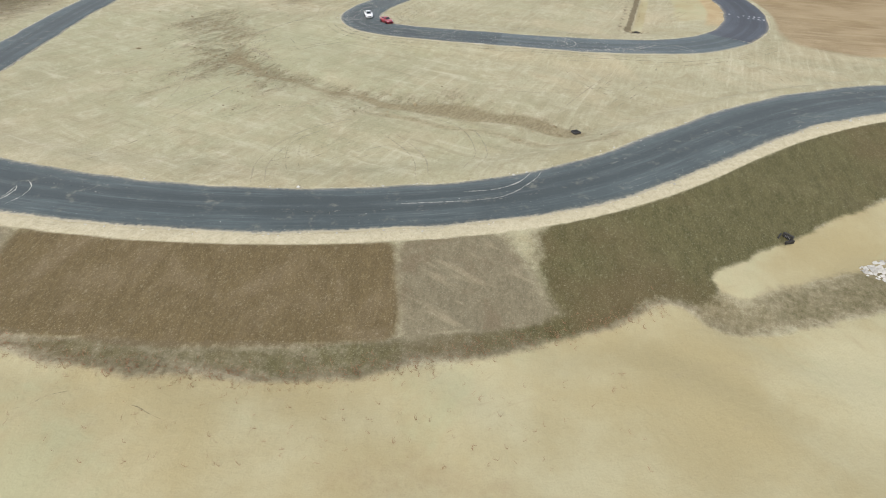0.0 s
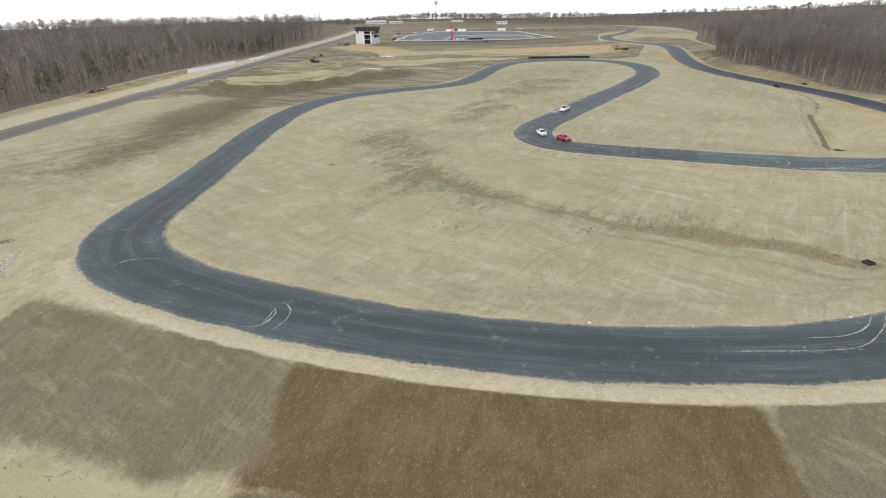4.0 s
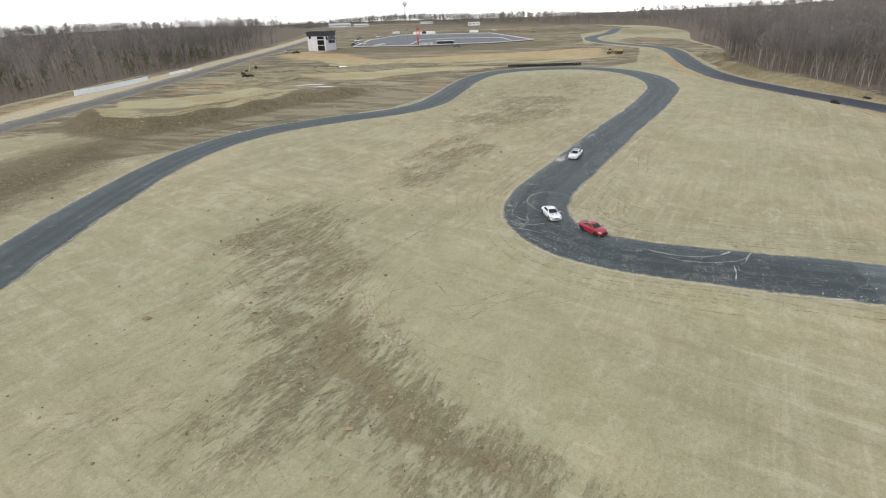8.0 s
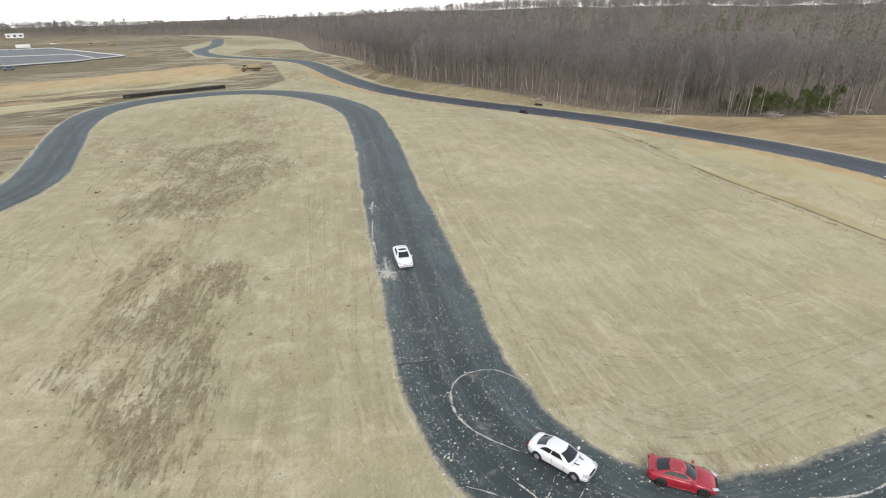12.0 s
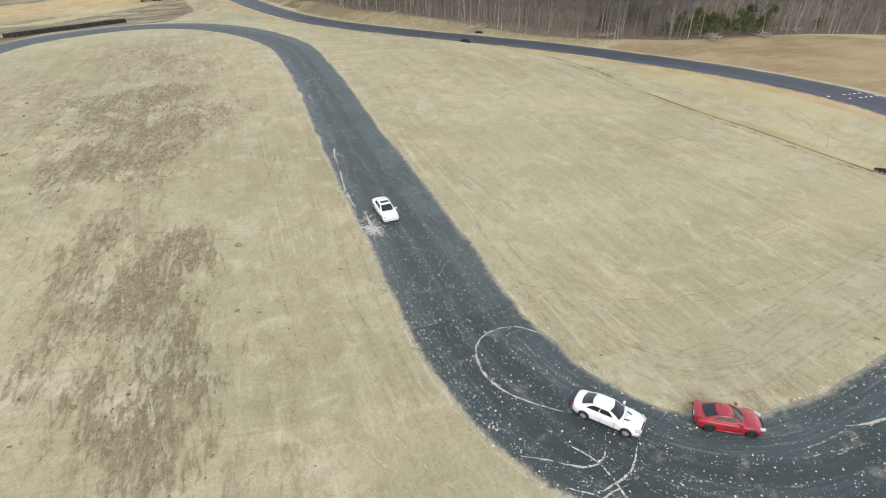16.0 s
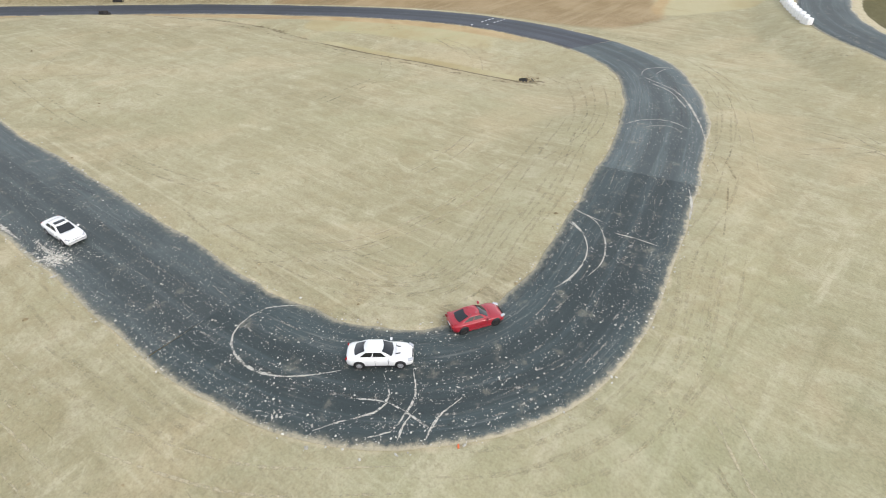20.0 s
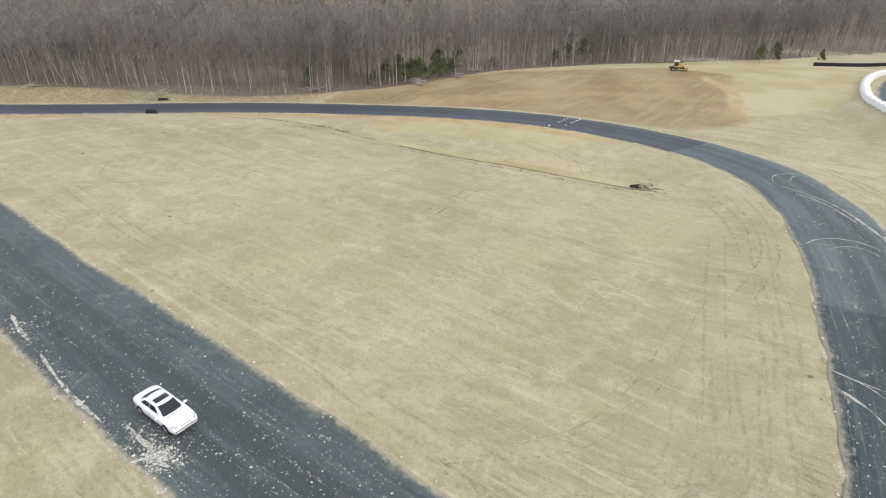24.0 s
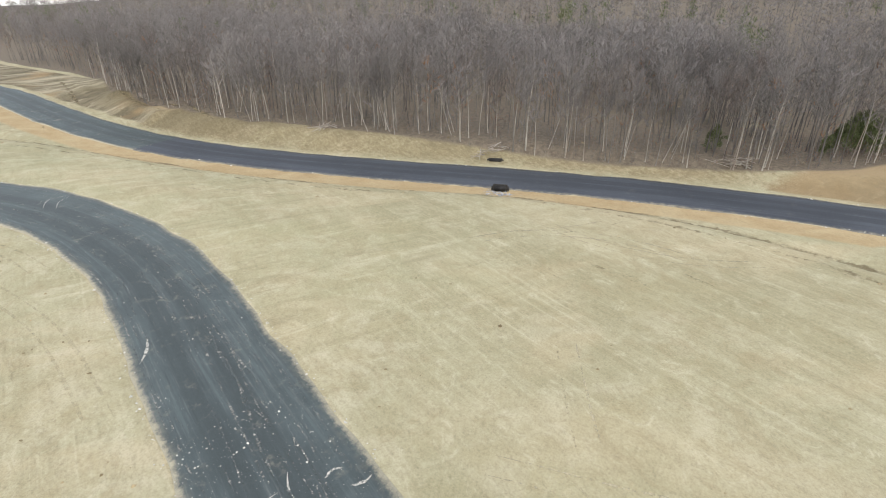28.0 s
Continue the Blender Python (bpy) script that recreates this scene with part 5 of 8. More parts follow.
# ---- riprap and drainage on the bank ----
pebbles("riprap", fill([(-106, 27), (-101, 36), (-89, 32.5), (-87.5, 30), (-90, 25.5), (-104, 22)], 1700, 1), 0.27, M_RIPRAP, "blue-grey quarry stone apron below a drain", "riprap", 1)
pebbles("riprap", along([(-88.6, 51.5), (-86.3, 47), (-83.3, 42.2), (-82, 40.3)], 620, 0.62, 2), 0.21, M_RIPRAP, "blue-grey stones lining a steep gully", "riprap", 2)
pebbles("riprap", along([(-96, 68), (-92.6, 60.5), (-89.5, 54)], 420, 0.7, 3), 0.17, M_PALESTONE, "pale rubble at the head of the gully", "rubble", 3)
pebbles("riprap", fill([(46.2, 47.4), (50.2, 48.9), (62, 51.5), (62, 44), (47.6, 44.8), (46.4, 45.8)], 900, 4), 0.24, M_PALESTONE, "pale stone spillway beside the sand basin", "riprap", 4)
pebbles("rubble", along([(-104, 70.5), (-100, 71.5)], 130, 0.5, 5), 0.16, M_DIRTCLOD, "heap of broken brown clods on the verge", "rubble", 5)


def drain_headwall(x, y, z, rz, w, h, label, wing=1.1):
    r = root("culvert", x, y, z, rz, label, "culvert")
    bm = bmesh.new()
    box(bm, w + 0.5, 0.25, 0.25, (0, 0, h + 0.1), bevel=0.03)
    box(bm, 0.25, 0.25, h + 0.1, (-w / 2 - 0.12, 0, h / 2), bevel=0.02)
    box(bm, 0.25, 0.25, h + 0.1, (w / 2 + 0.12, 0, h / 2), bevel=0.02)
    part("headwall", bm, M_DARKSTEEL, r)
    # solid black block in place of the pipe's shaded hollow
    part("opening", boxed(w, 0.3, h, (0, 0.12, h / 2)), M_HOLLOW_SHADE, r, "black block standing in for the shaded inside of the pipe")
    for s in (-1, 1):
        part("wing_wall", boxed(0.18, wing, h * 0.8, (s * (w / 2 + 0.3), -wing / 2, h * 0.36), (0, 0, -s * 18), bevel=0.02), M_DARKSTEEL, r)
    for k in range(4):
        part("bar", tubed((-w / 2 + w * (k + 0.5) / 4, -0.06, 0), (-w / 2 + w * (k + 0.5) / 4, -0.06, h), 0.03, sides=6), M_STEEL, r)
    return r


def on_ground(x, y, drop=0.05):
    return x, y, z_at(x, y) - drop


drain_headwall(*on_ground(78.2, 253.6), 108, 1.8, 1.0, "black culvert mouth under the clay bank with broken stone")
drain_headwall(*on_ground(92.3, 261.2), 108, 2.0, 0.4, "low dark drain on the verge below the woods")
drain_headwall(*on_ground(39.6, 50.9), -60, 0.7, 0.5, "dark pipe end with pale apron at the foot of the bank")
pebbles("rubble", along([(76.5, 251.5), (77.2, 254.8)], 90, 0.8, 6), 0.15, M_RIPRAP, "broken stone round the culvert mouth", "rubble", 6)


def drop_inlet(x, y, label, s=1.6):
    r = root("drain_inlet", x, y, z_at(x, y) + 0.02, 25, label, "drain")
    bm = bmesh.new()
    for a in range(4):
        box(bm, s, 0.16, 0.3, (s / 2 * math.sin(a * math.pi / 2), s / 2 * math.cos(a * math.pi / 2), 0.1), (0, 0, -90 * a), bevel=0.02)
    part("frame", bm, M_DARKSTEEL, r)
    # solid black plate in place of the shaded drain shaft
    part("opening", boxed(s * 0.9, s * 0.9, 0.06, (0, 0, 0.04)), M_HOLLOW_SHADE, r, "black plate standing in for the shaded inside of the drain")
    for k in range(5):
        part("bar", boxed(s * 0.95, 0.05, 0.06, (0, -s * 0.36 + k * s * 0.18, 0.12)), M_DARKSTEEL, r)


drop_inlet(47.9, 142.2, "sunken storm drain in an eroded hollow", 2.0)
drop_inlet(20.3, 78.0, "storm drain grating in the grass swale", 1.0)
pebbles("rubble", along([(46.6, 143.2), (49.2, 141.0)], 60, 0.9, 7), 0.16, M_DIRTCLOD, "broken dark clods round the drain", "rubble", 7)




# ---- tyre walls ----
def tyre_mesh():
    bm = lathed([(0.19, -0.09), (0.30, -0.11), (0.335, 0.0), (0.30, 0.11), (0.19, 0.09)], 10)
    me = bpy.data.meshes.new("tyre")
    for f in bm.faces:
        f.smooth = True
    bm.to_mesh(me)
    bm.free()
    me.materials.append(M_RUBBER)
    return me


TYRE = tyre_mesh()


def tyre_wall(points, spacing, high, label):
    p = spline(points, spacing)
    x0, y0 = p[len(p) // 2][:2]
    z0 = z_at(x0, y0)
    wall = root("tyre_wall", x0, y0, z0, 0, label, "tyre wall")
    zz = mesh_height(p[:, 0], p[:, 1])
    random.seed(3)
    for (x, y), z in zip(p[:, :2], zz):
        for k in range(high):
            t = new("tyre", TYRE)
            t.parent = wall
            t.matrix_basis = pose(x - x0 + random.uniform(-0.04, 0.04), y - y0 + random.uniform(-0.04, 0.04), z - z0 + 0.11 + k * 0.215, rz=random.uniform(0, 90))


tyre_wall([(-22, 350.3), (-10, 352.6), (2, 353.6), (13.4, 354.6)], 0.70, 6, "long black wall of stacked tyres beside the bend")
tyre_wall([(168, 78), (178, 61), (189, 44)], 0.72, 5, "dark stacked tyre wall before the trees")


# ---- white block barrier round the far loop ----
def block_barrier(m):
    r = new("barrier_block")
    r.matrix_basis = m
    bm = boxed(2.35, 1.15, 1.25, (0, 0, 0.625), bevel=0.13)
    part("block", bm, M_WHITE, r)
    for s in (-0.6, 0.6):
        part("strap", boxed(0.07, 1.17, 1.262, (s, 0, 0.625), bevel=0.02), M_CONCRETE, r, "grey strap")
    part("foot", boxed(2.0, 1.2, 0.1, (0, 0, 0.05)), M_CONCRETE, r)
    return tagged(r, "white wrapped crash block on the outside of the bend", "barrier", "white crash blocks")


bars = spline([(77.5, 92.2), (92, 91.6), (105, 89.4), (125, 81.4), (140, 72), (148.5, 63.2)], 0.5)
run = np.r_[0, np.cumsum(np.hypot(*np.diff(bars[:, :2], axis=0).T))]
first = None
for i in range(28):
    s = 1 + run[-1] * i / 28
    x, y = np.interp(s, run, bars[:, 0]), np.interp(s, run, bars[:, 1])
    x2, y2 = np.interp(s + 0.5, run, bars[:, 0]), np.interp(s + 0.5, run, bars[:, 1])
    m = pose(x, y, z_at(x, y), rz=math.degrees(math.atan2(y2 - y, x2 - x)) + 24 + (i * 37 % 11) - 5)
    if first is None:
        first = block_barrier(m)
    else:
        copy_thing(first, m)


# ---- machines ----
def track_unit(name, parent, x, y, length, width, high):
    bm = bmesh.new()
    n = 9
    prof = []
    for k in range(n):
        a = math.pi / 2 + math.pi * k / (n - 1)
        prof.append((-(length - high) / 2 + math.cos(a) * high / 2, high / 2 + math.sin(a) * high / 2))
    for k in range(n):
        a = -math.pi / 2 + math.pi * k / (n - 1)
        prof.append(((length - high) / 2 + math.cos(a) * high / 2, high / 2 + math.sin(a) * high / 2))
    left = [bm.verts.new((x + px, y - width / 2, pz)) for px, pz in prof]
    right = [bm.verts.new((x + px, y + width / 2, pz)) for px, pz in prof]
    bm.faces.new(left)
    bm.faces.new(right[::-1])
    for k in range(len(prof)):
        j = (k + 1) % len(prof)
        bm.faces.new((left[k], right[k], right[j], left[j]))
    bmesh.ops.recalc_face_normals(bm, faces=bm.faces)
    t = part(name, bm, M_DARKSTEEL, parent, "muddy steel track", False)
    for k in range(5):
        part("roller", tubed((x - length * 0.32 + k * length * 0.16, y - width / 2 - 0.03, high * 0.36), (x - length * 0.32 + k * length * 0.16, y + width / 2 + 0.03, high * 0.36), high * 0.22, sides=10), M_TANMACHINE, t)


def bulldozer(x, y, rz):
    r = root("bulldozer", *on_ground(x, y, 0.02), rz, "dusty tan bulldozer parked at the edge of the clearing", "bulldozer")
    for s in (-1, 1):
        track_unit("track", r, -0.2, s * 1.0, 3.9, 0.6, 1.05)
    part("body", boxed(2.3, 1.3, 0.95, (-0.1, 0, 0.95), bevel=0.08), M_YELLOW, r)
    part("hood", boxed(1.7, 1.0, 0.75, (0.9, 0, 1.7), bevel=0.1, taper=0.92), M_YELLOW, r)
    part("radiator_grille", boxed(0.06, 0.85, 0.6, (1.78, 0, 1.68)), M_DARKSTEEL, r)
    part("cab", boxed(1.3, 1.35, 1.25, (-0.65, 0, 1.95), bevel=0.06, taper=0.9), M_GLASS, r, "dark glazed cab")
    part("roof", boxed(1.6, 1.6, 0.16, (-0.65, 0, 2.66), bevel=0.05), M_WHITE, r, "pale cab roof")
    for sx in (-1.25, -0.05):
        for sy in (-0.64, 0.64):
            part("pillar", boxed(0.12, 0.12, 1.35, (sx, sy, 1.98)), M_YELLOW, r)
    part("exhaust", tubed((0.9, 0.25, 2.0), (0.9, 0.25, 2.9), 0.07, sides=8), M_DARKSTEEL, r)
    blade = boxed(0.18, 3.5, 1.15, (2.55, 0, 0.72), (0, -8, 0), bevel=0.05)
    part("blade", blade, M_YELLOW, r)
    for s in (-1, 1):
        part("push_arm", boxed(2.6, 0.18, 0.22, (1.25, s * 1.42, 0.6), (0, 4, 0), bevel=0.03), M_YELLOW, r)
    part("ripper", boxed(0.5, 1.2, 0.5, (-2.3, 0, 0.8), bevel=0.05), M_DARKSTEEL, r)


bulldozer(143.2, 123.2, -98)


def wheel(parent, x, y, radius, width, rim_mat, tyre_mat, spokes=5, name="wheel"):
    """A wheel with tyre and rim; the axle lies along y."""
    w = new(name)
    w.parent = parent
    w.matrix_basis = pose(x, y, radius)
    hw = width / 2
    ri = radius * 0.66
    part("tyre", lathed([(ri, -hw), (radius * 0.93, -hw), (radius, -hw * 0.7), (radius, hw * 0.7), (radius * 0.93, hw), (ri, hw)], 20, turn=(90, 0, 0)), tyre_mat, w)
    bm = lathed([(ri * 1.01, -hw * 0.96), (ri * 0.9, -hw * 0.7), (ri * 0.9, hw * 0.7), (ri * 1.01, hw * 0.96)], 20, turn=(90, 0, 0), closed=False)
    side = 1 if y > 0 else -1
    for k in range(spokes):
        a = 2 * math.pi * k / spokes
        box(bm, ri * 0.95, width * 0.16, ri * 0.24, (math.cos(a) * ri * 0.46, side * hw * 0.72, math.sin(a) * ri * 0.46), (0, -math.degrees(a), 0))
    tube(bm, (0, side * hw * 0.4, 0), (0, side * hw * 0.85, 0), ri * 0.22, sides=12)
    part("rim", bm, rim_mat, w)
    part("brake_disc", tubed((0, -hw * 0.2 * side, 0), (0, hw * 0.3 * side, 0), ri * 0.78, sides=16), M_DARKSTEEL, w)
    return w


def dump_truck(x, y, rz):
    r = root("dump_truck", *on_ground(x, y, 0.02), rz, "muddy tan articulated dump truck on the haul road", "dump truck")
    part("chassis", boxed(9.0, 1.1, 0.5, (0, 0, 1.2), bevel=0.05), M_DARKSTEEL, r)
    part("cab", boxed(1.9, 2.0, 1.9, (3.0, 0, 2.35), bevel=0.12, taper=0.92), M_TANMACHINE, r)
    part("windscreen", boxed(0.06, 1.7, 0.85, (3.96, 0, 2.65)), M_GLASS, r)
    for s in (-1, 1):
        part("side_window", boxed(1.2, 0.05, 0.75, (3.0, s * 0.99, 2.65)), M_GLASS, r)
    part("hood", boxed(1.6, 2.2, 1.1, (4.6, 0, 1.75), bevel=0.15, taper=0.9), M_TANMACHINE, r)
    bm = bmesh.new()
    box(bm, 5.2, 2.9, 0.2, (-1.5, 0, 1.75), (0, 3, 0))
    for s in (-1, 1):
        box(bm, 5.2, 0.18, 1.5, (-1.5, s * 1.4, 2.5), (s * 6, 3, 0), bevel=0.04)
    box(bm, 0.2, 2.9, 1.9, (1.2, 0, 2.7), (0, 14, 0), bevel=0.04)
    part("dump_bed", bm, M_TANMACHINE, r, smooth=False)
    bm = bmesh.new()
    lathe(bm, [(0.01, 0.9), (0.7, 0.7), (1.3, 0.1), (1.4, -0.2)], 12, (-1.5, 0, 2.6), closed=False)
    part("load", bm, M_DIRTCLOD, r, "heaped brown soil")
    for px in (3.6, -0.9, -2.9):
        for s in (-1, 1):
            wheel(r, px, s * 1.25, 0.85, 0.6, M_TANMACHINE, M_RUBBER, 4)


dump_truck(40.5, 407, 160)


def excavator(x, y, rz):
    r = root("excavator", *on_ground(x, y, 0.02), rz, "muddy yellow excavator with a raised boom on spoil ground", "excavator")
    for s in (-1, 1):
        track_unit("track", r, 0, s * 1.25, 4.4, 0.7, 1.0)
    part("turntable", tubed((0, 0, 0.9), (0, 0, 1.25), 1.1, sides=18), M_DARKSTEEL, r)
    part("house", boxed(3.6, 2.6, 1.2, (-0.6, 0, 1.9), bevel=0.12), M_TANMACHINE, r)
    part("cab", boxed(1.5, 1.0, 1.7, (0.8, 0.8, 2.35), bevel=0.1, taper=0.9), M_GLASS, r, "dark glazed cab")
    part("counterweight", boxed(0.8, 2.5, 1.2, (-2.5, 0, 1.95), bevel=0.2), M_DARKSTEEL, r)
    bm = bmesh.new()
    box(bm, 3.6, 0.5, 0.6, (2.0, -0.3, 4.0), (0, -62, 0), bevel=0.05)
    box(bm, 3.0, 0.45, 0.5, (3.9, -0.3, 6.3), (0, -30, 0), bevel=0.05)
    part("boom", bm, M_TANMACHINE, r)
    part("stick", boxed(3.2, 0.35, 0.4, (5.6, -0.3, 5.6), (0, 62, 0), bevel=0.04), M_TANMACHINE, r)
    part("bucket", boxed(1.1, 1.2, 1.0, (6.2, -0.3, 3.9), (0, 30, 0), bevel=0.15, taper=0.75), M_DARKSTEEL, r)


excavator(-149.5, 334.6, 70)


# ---- control tower, skid pad and works to the north ----
def control_tower(x, y, rz):
    z = z_at(x, y)
    r = root("control_tower", x, y, z, rz, "three-storey pale grey control building with a dark roof storey", "building")
    part("wall", boxed(15.5, 15.0, 11.6, (0, 0, 5.8), bevel=0.05), M_WALL, r, smooth=False)
    part("top_storey", boxed(15.9, 15.4, 2.9, (0, 0, 11.75), bevel=0.05), M_CHARCOAL, r, "dark charcoal band", False)
    part("roof", boxed(16.8, 16.2, 0.5, (0, 0, 13.4), bevel=0.08), M_CHARCOAL, r, smooth=False)
    part("parapet", boxed(12, 12, 0.35, (0, 0, 13.8), bevel=0.05), M_CHARCOAL, r, smooth=False)
    for zz, hh in ((2.1, 3.6), (6.0, 3.3), (9.2, 2.0)):
        w = part("window", boxed(5.6, 0.3, hh, (3.6, -7.52, zz)), M_GLASS, r, "tall dark stair window", False)
        for k in (-1.2, 1.2):
            part("mullion", boxed(0.14, 0.12, hh, (3.6 + k, -7.7, zz)), M_CHARCOAL, w, smooth=False)
    for px in (-5.5,):
        part("window", boxed(1.6, 0.3, 1.8, (px, -7.52, 9.6)), M_GLASS, r, smooth=False)
    for zz in (9.4, 6.2):
        w = part("window", boxed(0.3, 9.5, 2.3, (7.77, 1.5, zz)), M_GLASS, r, "long dark window band", False)
        for k in range(4):
            part("mullion", boxed(0.12, 0.16, 2.3, (7.95, -2.0 + k * 2.3, zz)), M_WALL, w, smooth=False)
    w = part("window", boxed(0.3, 2.4, 2.2, (7.77, -5.6, 9.0)), M_GLASS, r, smooth=False)
    part("balcony", boxed(1.4, 11, 0.25, (8.4, 1.2, 8.0), bevel=0.03), M_CHARCOAL, r, smooth=False)
    for k in range(6):
        part("rail_post", boxed(0.1, 0.1, 1.1, (9.0, -4.0 + k * 2.1, 8.65)), M_STEEL, r, smooth=False)
    part("rail", boxed(0.1, 11, 0.1, (9.0, 1.2, 9.2)), M_STEEL, r, smooth=False)


control_tower(-160.5, 497, -14)

LOT = [(-141, 516), (-146, 600), (-128, 676), (-34, 668), (2, 546), (-27, 524), (-95, 511)]


def slab(name, poly, z, thick, material, label, category):
    bm = bmesh.new()
    top = [bm.verts.new((x, y, z)) for x, y in poly]
    bot = [bm.verts.new((x, y, z - thick)) for x, y in poly]
    bm.faces.new(top)
    for i in range(len(poly)):
        j = (i + 1) % len(poly)
        bm.faces.new((top[i], bot[i], bot[j], top[j]))
    bmesh.ops.recalc_face_normals(bm, faces=bm.faces)
    ob = part(name, bm, material, None, smooth=False)
    return tagged(ob, label, category, kind="structure")


slab("pavement", LOT[::-1], 0.75, 1.6, M_LOT, "wide grey asphalt skid pad with pale kerbs", "pavement")


def kerb_run(points, z, w, h, label):
    r = root("kerb", points[0][0], points[0][1], z, 0, label, "kerb")
    x0, y0 = points[0]
    for (ax, ay), (bx, by) in zip(points, points[1:]):
        n = max(1, int(math.hypot(bx - ax, by - ay) / 12))
        for k in range(n):
            u, v = (k + 0.5) / n, math.hypot(bx - ax, by - ay) / n
            part("kerbstone", boxed(v - 0.1, w, h, (ax + (bx - ax) * u - x0, ay + (by - ay) * u - y0, h / 2), (0, 0, math.degrees(math.atan2(by - ay, bx - ax)))), M_CONCRETE, r, smooth=False)


kerb_run(LOT + LOT[:1], 0.72, 1.4, 0.45, "pale concrete kerb round the skid pad")
kerb_run([(-97, 524), (-96, 585), (-70, 596), (-24, 585), (-16, 545)], 0.74, 1.0, 0.3, "inner pale concrete kerb of the skid pad")
kerb_run([(-125, 522), (-121, 540)], 0.74, 2.4, 0.5, "short pale concrete island on the skid pad")


def red_mast(x, y):
    r = root("red_mast", x, y, 0.7, 20, "tall red steel mast with two leaning legs", "mast")
    for s in (-1, 1):
        part("leg", tubed((s * 0.25, 0, 0), (s * 1.0, 0, 11.6), 0.32, 0.36, 8), M_RED, r)
    for k in range(5):
        zz = 1.5 + k * 2.2
        part("rung", boxed(0.5 + zz * 0.13, 0.2, 0.2, (0, 0, zz)), M_RED, r, smooth=False)
    part("head", boxed(2.8, 0.6, 0.9, (0, 0, 11.9), bevel=0.1), M_RED, r)
    part("base", boxed(2.2, 2.2, 0.5, (0, 0, 0.2), bevel=0.05), M_CONCRETE, r)


red_mast(-88.5, 513)


def hut(x, y, z, rz, w, d, h, label, wall_mat, roof_mat, windows=3, name="building"):
    r = root(name, x, y, z, rz, label, "building")
    part("wall", boxed(w, d, h, (0, 0, h / 2)), wall_mat, r, smooth=False)
    bm = bmesh.new()
    v = [bm.verts.new(p) for p in ((-w / 2 - 0.4, -d / 2 - 0.4, h), (w / 2 + 0.4, -d / 2 - 0.4, h), (w / 2 + 0.4, d / 2 + 0.4, h), (-w / 2 - 0.4, d / 2 + 0.4, h), (-w / 2 - 0.4, 0, h + d * 0.09), (w / 2 + 0.4, 0, h + d * 0.09))]
    for q in ((0, 1, 5, 4), (2, 3, 4, 5), (0, 4, 3), (1, 2, 5), (3, 2, 1, 0)):
        bm.faces.new([v[i] for i in q])
    part("roof", bm, roof_mat, r, smooth=False)
    for k in range(windows):
        part("window", boxed(w / windows * 0.45, 0.2, h * 0.35, (-w / 2 + w * (k + 0.5) / windows, -d / 2 - 0.03, h * 0.55)), M_GLASS, r, smooth=False)


hut(-68, 519, 0.74, 4, 13, 4, 2.4, "low dark timing building on the skid pad", M_CHARCOAL, M_CONCRETE, 4)
hut(-84, 520, 0.74, 4, 11, 2.6, 1.1, "low white container beside the red mast", M_WHITE, M_ROOFMETAL, 2)
hut(-283, 1000, z_at(-283, 1000), 10, 34, 16, 4.0, "long pale warehouse far beyond the works", M_WALL, M_ROOFMETAL, 8)
hut(-244, 985, z_at(-244, 985), 6, 22, 12, 3, "far pale building before the trees", M_CONCRETE, M_ROOFMETAL, 6)
hut(-140, 1000, z_at(-140, 1000), 0, 20, 8, 2.8, "far white shed on the horizon", M_WHITE, M_ROOFMETAL, 5)
hut(-60, 905, z_at(-60, 905), 0, 16, 7, 4, "far small white site office", M_WHITE, M_ROOFMETAL, 3)


def trailer(m):
    r = new("trailer")
    r.matrix_basis = m
    part("box_body", boxed(9.5, 2.5, 2.6, (0, 0, 2.0), bevel=0.06), M_WHITE, r)
    part("chassis", boxed(9.0, 1.0, 0.3, (0, 0, 0.6)), M_DARKSTEEL, r)
    for px in (-3.2, -2.1):
        for s in (-1, 1):
            part("tyre", tubed((px, s * 0.9, 0.45), (px, s * 1.2, 0.45), 0.45, sides=12), M_RUBBER, r)
    return tagged(r, "white box trailer parked behind the skid pad", "trailer", "trailers behind the skid pad")


t0 = trailer(pose(-112, 683, z_at(-112, 683), rz=4))
for x, y, a in ((-98, 685, 2), (-52, 690, 5), (-138, 700, 60)):
    copy_thing(t0, pose(x, y, z_at(x, y), rz=a))


def pickup(x, y, rz, paint, colour):
    r = root("pickup_truck", *on_ground(x, y, 0), rz, colour + " pickup truck parked on the building site", "pickup truck", "site vehicles")
    part("body", boxed(5.4, 1.9, 0.75, (0, 0, 0.85), bevel=0.12), paint, r)
    part("cab", boxed(2.3, 1.75, 0.75, (0.3, 0, 1.55), bevel=0.12, taper=0.86), M_GLASS, r)
    part("roof", boxed(1.7, 1.5, 0.08, (0.3, 0, 1.94), bevel=0.03), paint, r)
    for px in (-1.7, 1.7):
        for s in (-1, 1):
            part("tyre", tubed((px, s * 0.75, 0.38), (px, s * 0.98, 0.38), 0.38, sides=12), M_RUBBER, r)


